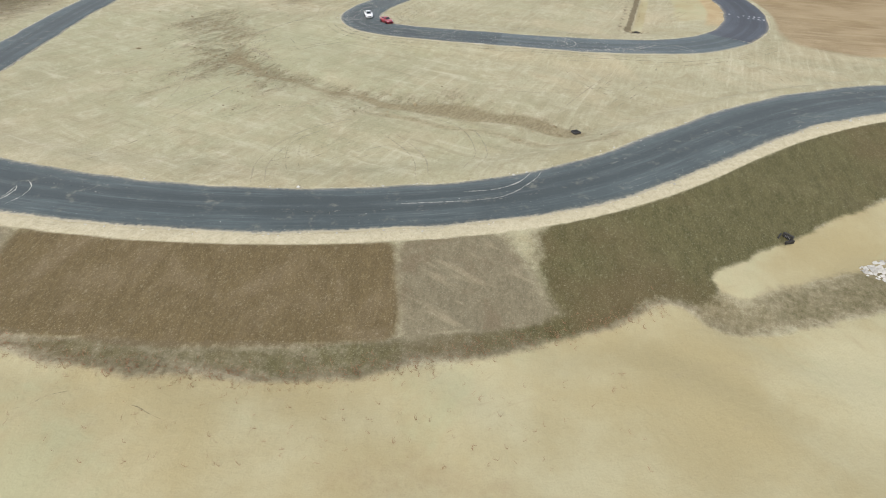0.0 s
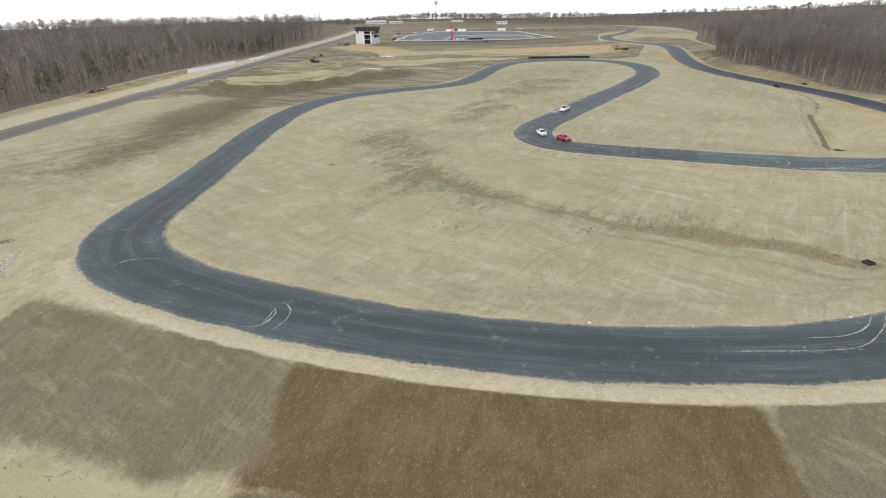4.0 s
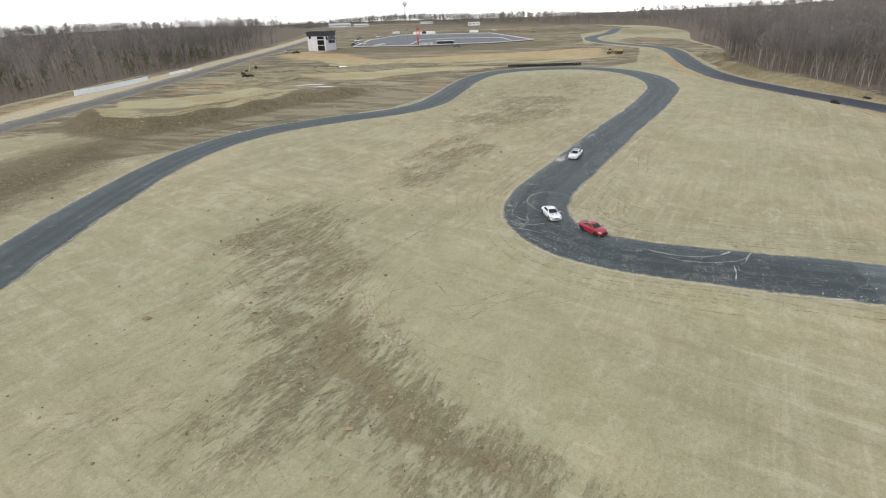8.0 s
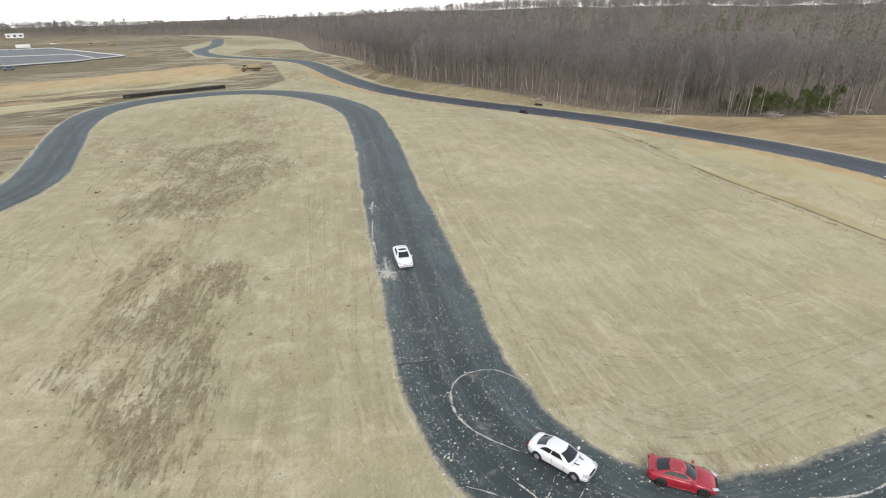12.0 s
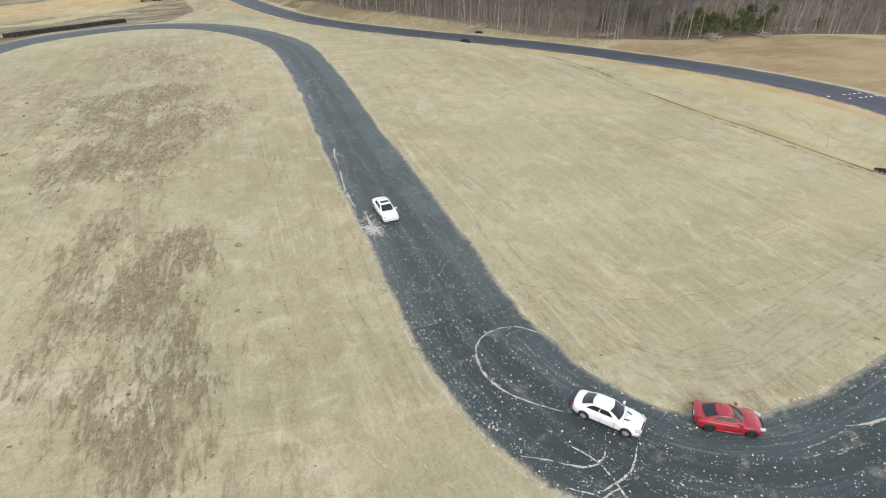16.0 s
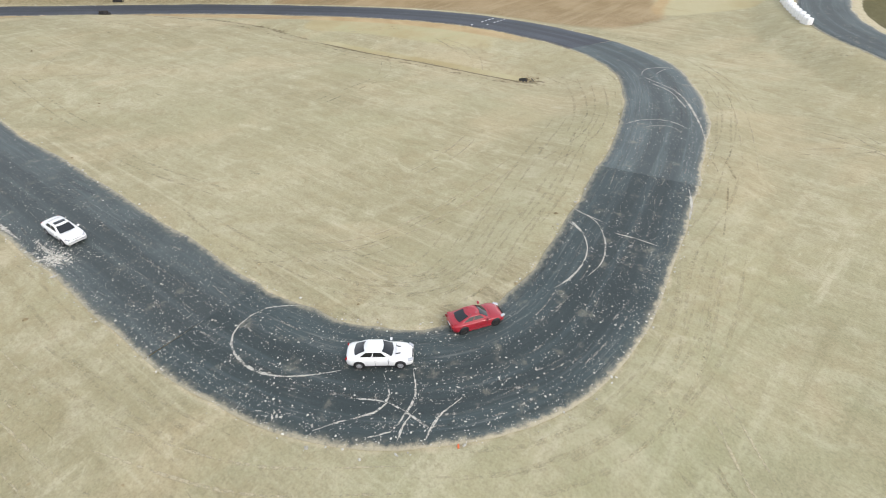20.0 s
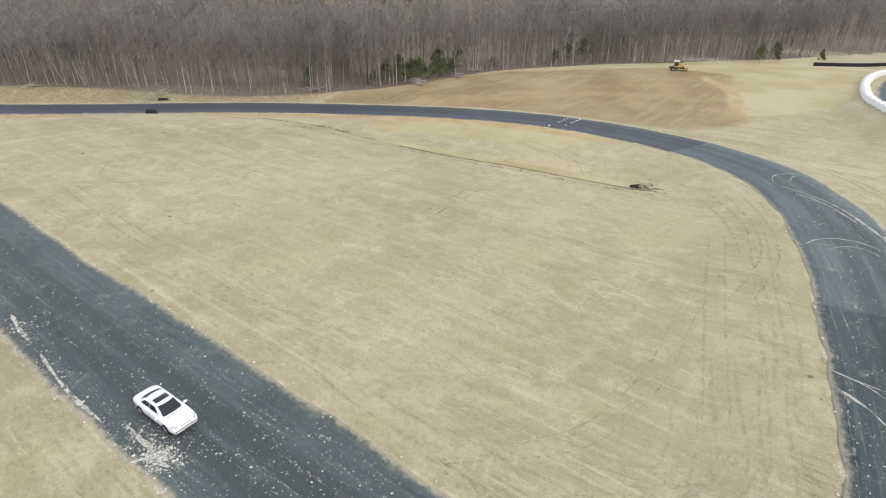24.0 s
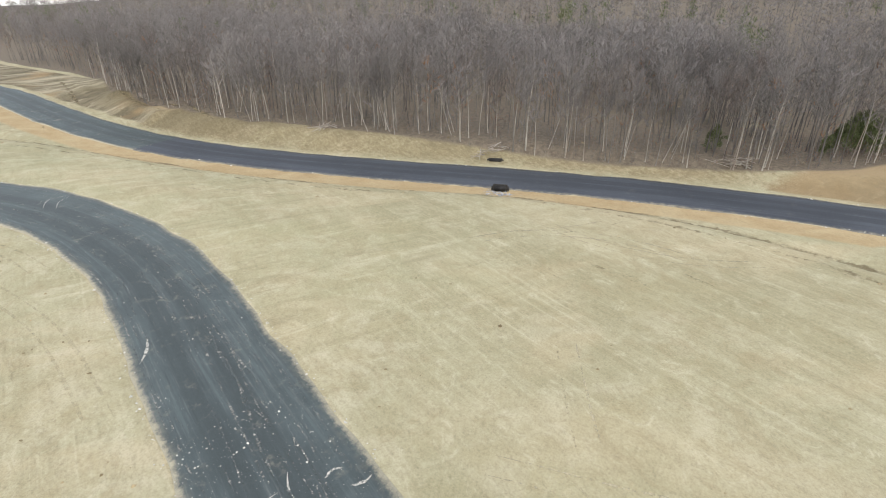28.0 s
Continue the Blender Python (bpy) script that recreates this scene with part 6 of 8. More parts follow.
M_BLUEGREY = plain("blue_grey_paint", (0.10, 0.13, 0.18), 0.35, 0.2, 0.1, 2)
M_SILVER = plain("silver_paint", (0.45, 0.46, 0.47), 0.3, 0.5, 0.1, 2)
for x, y, a, p, c in ((-141, 548, 20, M_WHITE, "white"), (-147, 540, 80, M_DARKSTEEL, "dark"), (-150, 560, 10, M_SILVER, "silver"), (-158, 600, 40, M_WHITE, "white"), (-172, 470, 5, M_DARKSTEEL, "dark"), (-181, 478, 60, M_SILVER, "silver"),
                      (-58, 505, 0, M_BLUEGREY, "blue-grey"), (-110, 720, 30, M_DARKSTEEL, "dark"), (-30, 740, 15, M_WHITE, "white"), (-150, 660, 70, M_WHITE, "white"), (-165, 640, 0, M_BLUEGREY, "blue-grey"), (-5, 700, 50, M_YELLOW, "yellow"), (10, 690, 20, M_YELLOW, "yellow")):
    pickup(x, y, a, p, c)


def mast(x, y, h, label, head=1.2):
    r = root("light_mast", x, y, z_at(x, y) - 0.1, 0, label, "mast")
    part("pole", tubed((0, 0, 0), (0, 0, h), 0.28, 0.14, 8), M_STEEL, r)
    part("lamp_head", boxed(head * 1.6, head, head * 0.6, (0, 0, h), bevel=0.1), M_DARKSTEEL, r)


mast(-249, 943, 24, "tall thin light mast beyond the works")
mast(-123, 965, 24, "tall thin light mast before the far trees")
mast(-60, 660, 9, "slim light pole on the skid pad", 0.8)
mast(-110, 600, 9, "slim light pole on the skid pad", 0.8)


def water_tower(x, y):
    r = root("water_tower", x, y, 0, 0, "pale round water tower on a slender stem", "water tower")
    part("stem", lathed([(3.6, z_at(x, y) - 0.2), (1.9, 6), (1.6, 24), (2.6, 28)], 16, closed=False), M_WALL, r)
    bm = bmesh.new()
    bmesh.ops.create_uvsphere(bm, u_segments=20, v_segments=12, radius=6.4, matrix=Matrix.Translation((0, 0, 33)))
    part("tank", bm, M_WALL, r)


water_tower(-262, 1560)


def barrier_row(points, n, h, label):
    p = spline(points, 0.5)
    run = np.r_[0, np.cumsum(np.hypot(*np.diff(p[:, :2], axis=0).T))]
    first = None
    for i in range(n):
        s = run[-1] * (i + 0.5) / n
        x, y = np.interp(s, run, p[:, 0]), np.interp(s, run, p[:, 1])
        x2, y2 = np.interp(s + 0.3, run, p[:, 0]), np.interp(s + 0.3, run, p[:, 1])
        m = pose(x, y, z_at(x, y) - 0.02, rz=math.degrees(math.atan2(y2 - y, x2 - x)))
        if first is None:
            first = new("road_barrier")
            first.matrix_basis = m
            bm = bmesh.new()
            ln = run[-1] / n * 0.97
            prof = ((-0.45, 0), (-0.45, 0.15 * h), (-0.2, 0.4 * h), (-0.14, h), (0.14, h), (0.2, 0.4 * h), (0.45, 0.15 * h), (0.45, 0))
            a = [bm.verts.new((-ln / 2, py * 1.3, pz)) for py, pz in prof]
            b = [bm.verts.new((ln / 2, py * 1.3, pz)) for py, pz in prof]
            for k in range(len(prof)):
                j = (k + 1) % len(prof)
                bm.faces.new((a[k], a[j], b[j], b[k]))
            bm.faces.new(a[::-1])
            bm.faces.new(b)
            bmesh.ops.recalc_face_normals(bm, faces=bm.faces)
            part("concrete_body", bm, M_WHITE, first, smooth=False)
            # black box painted as the shade of a slot, nothing is hollowed
            part("foot_slot_shade", boxed(0.6, 1.2, 0.1, (0, 0, 0.07)), M_HOLLOW_SHADE, first, smooth=False)
            tagged(first, label, "barrier", label)
        else:
            copy_thing(first, m)


barrier_row([(-198, 279), (-196.5, 292), (-195.8, 308), (-196.6, 327)], 13, 2.0, "pale concrete barrier beside the straight")
barrier_row([(-200, 352), (-199, 372)], 6, 1.1, "pale concrete barrier section by the woods")


# ---- brush and logs at the edge of the woods ----
def brush_pile(x, y, rx, ry, n, seed, label, name="brush_pile", thick=0.08, mat=None):
    random.seed(seed)
    r = root(name, *on_ground(x, y, 0), seed * 31 % 180, label, "brush pile")
    for k in range(n):
        ln = random.uniform(1.2, 4.2)
        px, py = random.gauss(0, rx * 0.4), random.gauss(0, ry * 0.4)
        zz = max(0.1, random.uniform(0.1, 1.3) * (1 - abs(px) / rx * 0.5))
        a, e = random.gauss(0, 0.8), random.uniform(-0.25, 0.35)
        d = Vector((math.cos(a), math.sin(a), e)) * ln / 2
        c = Vector((px, py, max(zz, abs(e) * ln / 2 + 0.05)))
        bm = tubed(c - d, c + d, thick * random.uniform(0.6, 1.5), thick * 0.4, 5)
        part("branch", bm, mat or (M_WOOD if k % 3 else M_PALE), r)


brush_pile(117.5, 196.5, 6, 2.2, 60, 1, "heap of cleared branches and dead wood below the pines")
brush_pile(129.5, 188.0, 4, 1.6, 30, 2, "low heap of cleared branches on the bank")
brush_pile(141.5, 184.0, 4, 1.4, 22, 3, "scattered dead branches at the edge of the clearing")
brush_pile(103, 222, 4, 1.5, 26, 4, "pale heap of dead branches among the trunks")
brush_pile(94.5, 262.0, 5, 1.3, 22, 5, "fallen dead branches at the forest edge")
brush_pile(89.5, 300, 6, 1.3, 18, 6, "fallen dead branches under bare trees")
brush_pile(90, 366, 4, 1.6, 20, 7, "uprooted stumps and branches on cleared earth")
brush_pile(170, 112, 5, 1.4, 18, 8, "low dead branches along the clearing")
brush_pile(-202.5, 220, 9, 1.4, 22, 9, "dark felled logs beside the wooded straight", "log_pile", 0.28, M_BARK)

# ---- evergreens ----
pines = [tree_thing(*conifer(40 + i, (5.6, 4.4, 6.6)[i], (30, 24, 34)[i], 40, 0.14, 0.42), [M_BARK], [M_NEEDLE], ("dark green bushy pine among bare trees", "low green pine at the forest edge", "broad green pine with dense needles")[i], group="pines in the eastern woods", name="pine") for i in range(3)]
random.seed(12)
spots = [(119, 203), (121, 201), (123, 199), (125, 198), (127, 195), (129, 194), (131, 192), (133, 190), (122, 204), (126, 201), (130, 198), (134, 194), (118, 206), (124, 207), (136, 189), (128, 204), (115, 209), (200, 80), (204, 78), (160, 160), (165, 156),
         (152, 476), (150, 180), (170, 150), (176, 92), (179, 86), (141, 196), (109, 226), (185, 70)]
for i, (x, y) in enumerate(spots):
    m = pose(x, y, z_at(x, y) - 0.1, rz=random.uniform(0, 360)) @ Matrix.Scale(random.uniform(0.75, 1.2), 4)
    if i < 3:
        pines[i].matrix_basis = m
    else:
        copy_thing(pines[i % 3], m).matrix_basis = m
rng = np.random.default_rng(33)
xy = np.stack([rng.uniform(150, 700, 900), rng.uniform(-100, 900, 900)], -1)
xy = xy[in_woods(xy, 20)]
xy = xy[(np.sin(xy[:, 0] / 60) * np.sin(xy[:, 1] / 75 + 1) > 0.55) | (rng.random(len(xy)) < 0.08)][:190]
crest = np.stack([rng.uniform(420, 820, 160), rng.uniform(-50, 900, 160)], -1)
xy = np.vstack([xy, crest[np.sin(crest[:, 1] / 55 + 0.7) > -0.2]])
forest("pine_woods", [joined(conifer(50 + i, 14, 18, 10, 0.34, 0.26)) for i in range(2)], xy, 1.0, "dark evergreens scattered through the bare hillside", [M_NEEDLE, M_NEEDLE], 8)
xy = np.stack([rng.uniform(-420, 250, 320), rng.uniform(960, 1150, 320)], -1)
xy = xy[in_woods(xy, 0)]
forest("pine_woods", [joined(conifer(55 + i, 13, 14, 8, 0.6, 0.30)) for i in range(2)], xy, 0.72, "far dark evergreens on the horizon", [M_NEEDLE, M_NEEDLE], 9)

xy, _ = scatter_line(TREES_WEST, 1, 4, 60, 190, 34, -40, 480)
forest("pine_woods", [joined(conifer(58 + i, 8, 16, 10, 0.30, 0.30)) for i in range(2)], xy, 1.0, "dark green undergrowth of young pines beneath the western woods", [M_NEEDLE, M_NEEDLE], 12)

# low shrubs under the edge
shrubs = [joined(bare_tree(140 + i, 3.2, 8, 60, 0.05, 0.1, 3, 0.08, 0.4, 20)) for i in range(4)]
xy, _ = scatter_line(TREES_EAST, -1, 0, 14, 1500, 21, 40, 440)
forest("undergrowth", shrubs, xy, 1.0, "tangled brown undergrowth below the bare trees", [M_BARK, M_TWIG, M_RUST], 10, "undergrowth")
xy, _ = scatter_line(TREES_WEST, 1, 0, 12, 500, 22, 40, 480)
forest("undergrowth", shrubs, xy, 1.3, "tangled brown undergrowth beside the straight", [M_BARK, M_TWIG, M_RUST], 11, "undergrowth")


def puddle(x, y, rx, ry, seed):
    random.seed(seed)
    bm = bmesh.new()
    z = z_at(x, y) + 0.1
    vs = [bm.verts.new((x + math.cos(a) * rx * random.uniform(0.6, 1.1), y + math.sin(a) * ry * random.uniform(0.6, 1.1), z)) for a in [k * math.pi / 9 for k in range(18)]]
    bm.faces.new(vs)
    tagged(part("puddle", bm, M_WATER, None, smooth=False), "shallow muddy puddle on worked ground", "puddle")


for i, p in enumerate(((-98, 292, 5, 1.6), (-105, 301, 6, 1.4), (-110, 297, 3, 1), (-118, 372, 12, 4), (-92, 300, 3, 0.8))):
    puddle(*p, i)


# ---- cars ----
def car_paint(name, c, metal=0.0):
    g = Graph(name, 0.28, metal, 0.5)
    n = g.noise(2.5, 4, 0.6, g.place(local=True))
    g.colour(g.mix(g.span(n, 0.3, 0.8), tuple(v * 0.93 for v in c), c))
    g.b.inputs["Coat Weight"].default_value = 0.6
    g.b.inputs["Coat Roughness"].default_value = 0.08
    return g.m


M_CARWHITE = car_paint("white_car_paint", (0.82, 0.82, 0.82))
M_CARRED = car_paint("red_car_paint", (0.36, 0.016, 0.03))
M_LAMP = plain("clear_headlamp", (0.55, 0.56, 0.58), 0.12, 0.3, 0.1, 8)
M_TAIL = plain("red_tail_lamp", (0.30, 0.01, 0.012), 0.2, 0, 0.1, 8)
M_ALLOY = plain("silver_alloy", (0.48, 0.48, 0.50), 0.35, 0.7, 0.1, 8)
M_TRIM = plain("black_trim", (0.015, 0.015, 0.016), 0.5, 0, 0.2, 8)

def tarmac_height(lift):
    def fn(x, y):
        d, at, _ = nearest(CIRCUIT, np.asarray(x), np.asarray(y))
        i = np.arange(len(CIRCUIT))
        k = d / (np.interp(at, i, CIRCUIT[:, 3]) / 2)
        return np.interp(at, i, CIRCUIT[:, 2]) + 0.03 * (1 - np.clip(k, 0, 1) ** 2) + lift
    return fn


# along the length, half width, underside, belt, middle of the top
COUPE_SHAPE = [(-0.5, 0.74, 0.42, 0.72, 0.84), (-0.48, 0.86, 0.3, 0.8, 0.95), (-0.43, 0.95, 0.22, 0.86, 1.01), (-0.32, 1.0, 0.19, 0.88, 1.0), (-0.18, 1.0, 0.18, 0.87, 0.96), (0.0, 0.985, 0.18, 0.85, 0.93),
               (0.16, 0.99, 0.18, 0.83, 0.92), (0.28, 1.0, 0.19, 0.8, 0.9), (0.38, 0.97, 0.2, 0.74, 0.83), (0.45, 0.89, 0.21, 0.66, 0.73), (0.485, 0.78, 0.24, 0.56, 0.6), (0.5, 0.62, 0.3, 0.46, 0.48)]
SPORTS_SHAPE = [(-0.5, 0.7, 0.44, 0.74, 0.86), (-0.475, 0.86, 0.3, 0.82, 0.93), (-0.42, 0.97, 0.22, 0.88, 0.97), (-0.3, 1.0, 0.18, 0.9, 0.97), (-0.15, 0.975, 0.17, 0.85, 0.93), (0.0, 0.95, 0.17, 0.82, 0.9),
                (0.16, 0.97, 0.17, 0.81, 0.9), (0.28, 1.0, 0.18, 0.8, 0.88), (0.38, 0.97, 0.19, 0.73, 0.8), (0.45, 0.86, 0.2, 0.63, 0.68), (0.485, 0.72, 0.22, 0.52, 0.55), (0.5, 0.55, 0.28, 0.42, 0.44)]
SEDAN_SHAPE = [(-0.5, 0.82, 0.42, 0.8, 0.92), (-0.485, 0.91, 0.3, 0.9, 1.02), (-0.43, 0.97, 0.22, 0.94, 1.05), (-0.32, 1.0, 0.2, 0.95, 1.04), (-0.18, 1.0, 0.19, 0.93, 1.0), (0.0, 1.0, 0.19, 0.91, 0.98),
               (0.16, 1.0, 0.19, 0.9, 0.98), (0.28, 1.0, 0.2, 0.88, 0.97), (0.38, 0.98, 0.21, 0.84, 0.92), (0.455, 0.93, 0.22, 0.78, 0.85), (0.488, 0.86, 0.25, 0.68, 0.74), (0.5, 0.76, 0.32, 0.56, 0.58)]
SHAPES = {"coupe": COUPE_SHAPE, "sports": SPORTS_SHAPE, "sedan": SEDAN_SHAPE}


def car_body(shape, L, W):
    bm = bmesh.new()
    rings = []
    for u, k, zl, zb, zt in SHAPES[shape]:
        w = W / 2 * k
        half = [(w * 0.80, zl), (w * 0.96, zl + 0.07), (w, zl + 0.22), (w * 1.0, zl + (zb - zl) * 0.6), (w * 0.985, zb - 0.06), (w * 0.94, zb), (w * 0.78, zb + (zt - zb) * 0.55), (w * 0.45, zt - (zt - zb) * 0.1)]
        pts = half + [(0, zt)] + [(-y, z) for y, z in half[::-1]]
        rings.append([bm.verts.new((u * L, y, z)) for y, z in pts])
    n = len(rings[0])
    for a, b in zip(rings, rings[1:]):
        for j in range(n):
            bm.faces.new((a[j], a[(j + 1) % n], b[(j + 1) % n], b[j]))
    bm.faces.new(rings[0])
    bm.faces.new(rings[-1][::-1])
    bmesh.ops.recalc_face_normals(bm, faces=bm.faces)
    return bm


class Cabin:
    """The upper body: a tapering, bowed box from belt to roof."""

    def __init__(self, xr0, xf0, xr1, xf1, hw0, hw1, z0, z1):
        self.p = (xr0, xf0, xr1, xf1, hw0, hw1, z0, z1)

    def level(self, t):
        xr0, xf0, xr1, xf1, hw0, hw1, z0, z1 = self.p
        e = 1 - (1 - t) ** 1.25
        return xr0 + (xr1 - xr0) * t, xf0 + (xf1 - xf0) * t, hw0 + (hw1 - hw0) * e, z0 + (z1 - z0) * e

    def end(self, t, s, front, out=0.0):
        """A point of the front or rear face, s from -1 to 1 across."""
        xr, xf, hw, z = self.level(t)
        bow = 0.16 * (1 - s * s)
        return ((xf - 0.10 + bow + out) if front else (xr + 0.10 - bow - out), s * hw, z + out * 0.5)

    def side(self, t, u, s, out=0.0):
        xr, xf, hw, z = self.level(t)
        return (xr + (xf - xr) * u, s * (hw + out), z)

    def shell(self):
        bm = bmesh.new()
        rings = []
        ts = (0.0, 0.3, 0.6, 0.85, 1.0)
        for t in ts + (1.06, 1.09):
            tt = min(t, 1.0)
            pts = [self.end(tt, s, True) for s in (-0.92, -0.5, 0, 0.5, 0.92)] + [self.side(tt, u, 1) for u in (0.93, 0.7, 0.4, 0.07)] + [self.end(tt, s, False) for s in (0.92, 0.5, 0, -0.5, -0.92)] + [self.side(tt, u, -1) for u in (0.07, 0.4, 0.7, 0.93)]
            if t > 1:
                k = 0.86 if t < 1.08 else 0.45
                cx = sum(p[0] for p in pts) / len(pts)
                pts = [(cx + (p[0] - cx) * (k + 0.06), p[1] * k, p[2] + (0.035 if t < 1.08 else 0.055)) for p in pts]
            rings.append([bm.verts.new(p) for p in pts])
        n = len(rings[0])
        for a, b in zip(rings, rings[1:]):
            for j in range(n):
                bm.faces.new((a[j], a[(j + 1) % n], b[(j + 1) % n], b[j]))
        bm.faces.new(rings[-1])
        bmesh.ops.recalc_face_normals(bm, faces=bm.faces)
        return bm

    def pane(self, fn, rows, cols):
        bm = bmesh.new()
        g = [[bm.verts.new(fn(i / rows, j / cols)) for j in range(cols + 1)] for i in range(rows + 1)]
        for i in range(rows):
            for j in range(cols):
                bm.faces.new((g[i][j], g[i][j + 1], g[i + 1][j + 1], g[i + 1][j]))
        bmesh.ops.recalc_face_normals(bm, faces=bm.faces)
        return bm


def car(name, x, y, z, rz, shape, L, W, H, base, paint, cabin, label, sunroof=False, vents=False, spoiler=False):
    r = root(name, x, y, z, rz, label, "car", "cars on the circuit")
    body = part("body", car_body(shape, L, W), paint, r)
    c = Cabin(*cabin, 0.84, H - 0.055)
    part("cabin", c.shell(), paint, r)
    part("windscreen", c.pane(lambda i, j: c.end(0.16 + 0.76 * i, -0.86 + 1.72 * j, True, 0.022), 3, 8), M_GLASS, r, "dark windscreen")
    part("rear_window", c.pane(lambda i, j: c.end(0.26 + 0.64 * i, -0.80 + 1.6 * j, False, 0.022), 3, 8), M_GLASS, r, "dark rear window")
    for s in (-1, 1):
        for u0, u1, v0, v1 in ((0.50, 0.87, 0.50, 0.88), (0.14, 0.47, 0.13, 0.47)):
            part("side_window", c.pane(lambda i, j: c.side(0.26 + 0.60 * i, (u0 + (u1 - u0) * j) * (1 - i) + (v0 + (v1 - v0) * j) * i, s, 0.014), 3, 5), M_GLASS, r)
        m = part("mirror", boxed(0.16, 0.22, 0.14, (cabin[1] * 0.72, s * (W / 2 + 0.06), 0.97), bevel=0.04), paint, r)
        part("door_seam", boxed(0.018, 0.012, 0.50, (cabin[1] * 0.62, s * W / 2 * 0.998, 0.58)), M_TRIM, r)
        part("door_seam", boxed(0.018, 0.012, 0.50, (-0.30, s * W / 2 * 0.998, 0.58)), M_TRIM, r)
        part("door_handle", boxed(0.2, 0.03, 0.035, (-0.12, s * (W / 2 * 0.99), 0.76), bevel=0.01), paint, r)
        part("sill", boxed(base - 0.75, 0.05, 0.1, (0, s * (W / 2 - 0.03), 0.24), bevel=0.02), M_TRIM if shape != "sports" else paint, r)
        part("headlamp", boxed(0.42, 0.22, 0.13, (L * 0.455, s * W * 0.365, 0.665 if shape != "sedan" else 0.74), (0, 12, s * -32), bevel=0.05), M_LAMP, r, "clear headlamp")
        part("tail_lamp", boxed(0.14, 0.42, 0.13, (-L * 0.487, s * W * 0.31, 0.80 if shape != "sedan" else 0.88), (0, -10, s * 16), bevel=0.04), M_TAIL, r, "red tail lamp")
        part("exhaust", tubed((-L * 0.5 - 0.02, s * 0.45, 0.34), (-L * 0.46, s * 0.45, 0.34), 0.05, sides=10), M_STEEL, r)
        for px in (-base / 2, base / 2):
            # black disc proud of the body painted as the wheel well's shade
            part("wheel_well_shade", tubed((px, s * (W / 2 - 0.20), 0.36), (px, s * (W / 2 + 0.004), 0.36), 0.395, sides=24), M_TRIM, r, "dark disc standing in for the shade of the wheel well")
            wheel(r, px, s * (W / 2 - 0.09), 0.335, 0.23, M_ALLOY if shape != "sports" else M_DARKSTEEL, M_RUBBER, 5 if shape != "coupe" else 10)
    part("grille", boxed(0.10, W * 0.42, 0.14, (L * 0.483, 0, 0.56 if shape != "sedan" else 0.64), bevel=0.03), M_TRIM, r, "black grille")
    part("lower_intake", boxed(0.10, W * 0.55, 0.13, (L * 0.487, 0, 0.33), bevel=0.03), M_TRIM, r, "black lower intake")
    part("rear_diffuser", boxed(0.12, W * 0.6, 0.16, (-L * 0.487, 0, 0.34), bevel=0.03), M_TRIM, r)
    part("number_plate", boxed(0.02, 0.45, 0.13, (-L * 0.5 - 0.012, 0, 0.62)), M_WHITE, r, "plain pale plate")
    part("bonnet_seam", boxed(0.012, W * 0.72, 0.012, (cabin[1] + 0.12, 0, 0.945 if shape != "sedan" else 1.0)), M_TRIM, r)
    if sunroof:
        part("sunroof", boxed(0.52, 0.95, 0.03, ((cabin[2] + cabin[3]) / 2 + 0.22, 0, H + 0.005), bevel=0.01), M_GLASS, r, "dark glass sunroof")
    if vents:
        for s in (-1, 1):
            part("bonnet_vent", boxed(0.34, 0.09, 0.03, (L * 0.27, s * 0.33, 0.905), (0, 2, s * -14), bevel=0.01), M_TRIM, r)
    if spoiler:
        part("spoiler", boxed(0.26, W * 0.78, 0.045, (-L * 0.455, 0, 1.06), (0, -6, 0), bevel=0.02), paint, r)
        for s in (-1, 1):
            part("spoiler_stay", boxed(0.14, 0.04, 0.12, (-L * 0.455, s * 0.55, 1.0)), paint, r)


def on_tarmac(x, y):
    return float(tarmac_height(0.0)(np.array([x]), np.array([y]))[0])


car("coupe_car", -20.0, 145.2, on_tarmac(-20.0, 145.2), -75.7, "coupe", 4.63, 1.87, 1.38, 2.82, M_CARWHITE, (-1.98, 0.98, -0.92, 0.12, 0.80, 0.60), "white two-door coupe with dark windows on the hairpin", vents=True)
car("sports_car", -14.85, 139.45, on_tarmac(-14.85, 139.45), -55.7, "sports", 4.25, 1.85, 1.32, 2.55, M_CARRED, (-1.85, 0.86, -0.72, 0.05, 0.78, 0.58), "red low sports coupe with a rear spoiler hugging the verge", spoiler=True)
car("sedan_car", -12.07, 179.05, on_tarmac(-12.07, 179.05), -111.7, "sedan", 5.06, 1.90, 1.48, 3.05, M_CARWHITE, (-2.15, 1.22, -1.05, 0.30, 0.82, 0.63), "white four-door sedan with a glass sunroof on the straight", sunroof=True)


# ---- marks on the tarmac and loose clods ----
def smear_material(name, lo, hi, cover, scale, film=1.0):
    """Dust or soil lying thinly, broken up by gaps."""
    g = Graph(name, 0.97, 0, 0.1)
    n = g.noise(scale, 5, 0.75)
    g.colour(g.mix(g.span(n, 0.3, 0.7), lo, hi))
    side = g.single("across")
    soft = g.span(g.math("ABSOLUTE", side), 0.35, 1.0, 0.0, 0.45)
    a = g.span(g.math("SUBTRACT", g.math("ADD", g.math("MULTIPLY", n, 0.75), g.math("MULTIPLY", g.noise(scale * 0.17, 3, 0.6), 0.55)), soft), 0.74 - cover, 0.90 - cover)
    g.put(g.b.inputs["Alpha"], g.math("MULTIPLY", a, film))
    return g.m


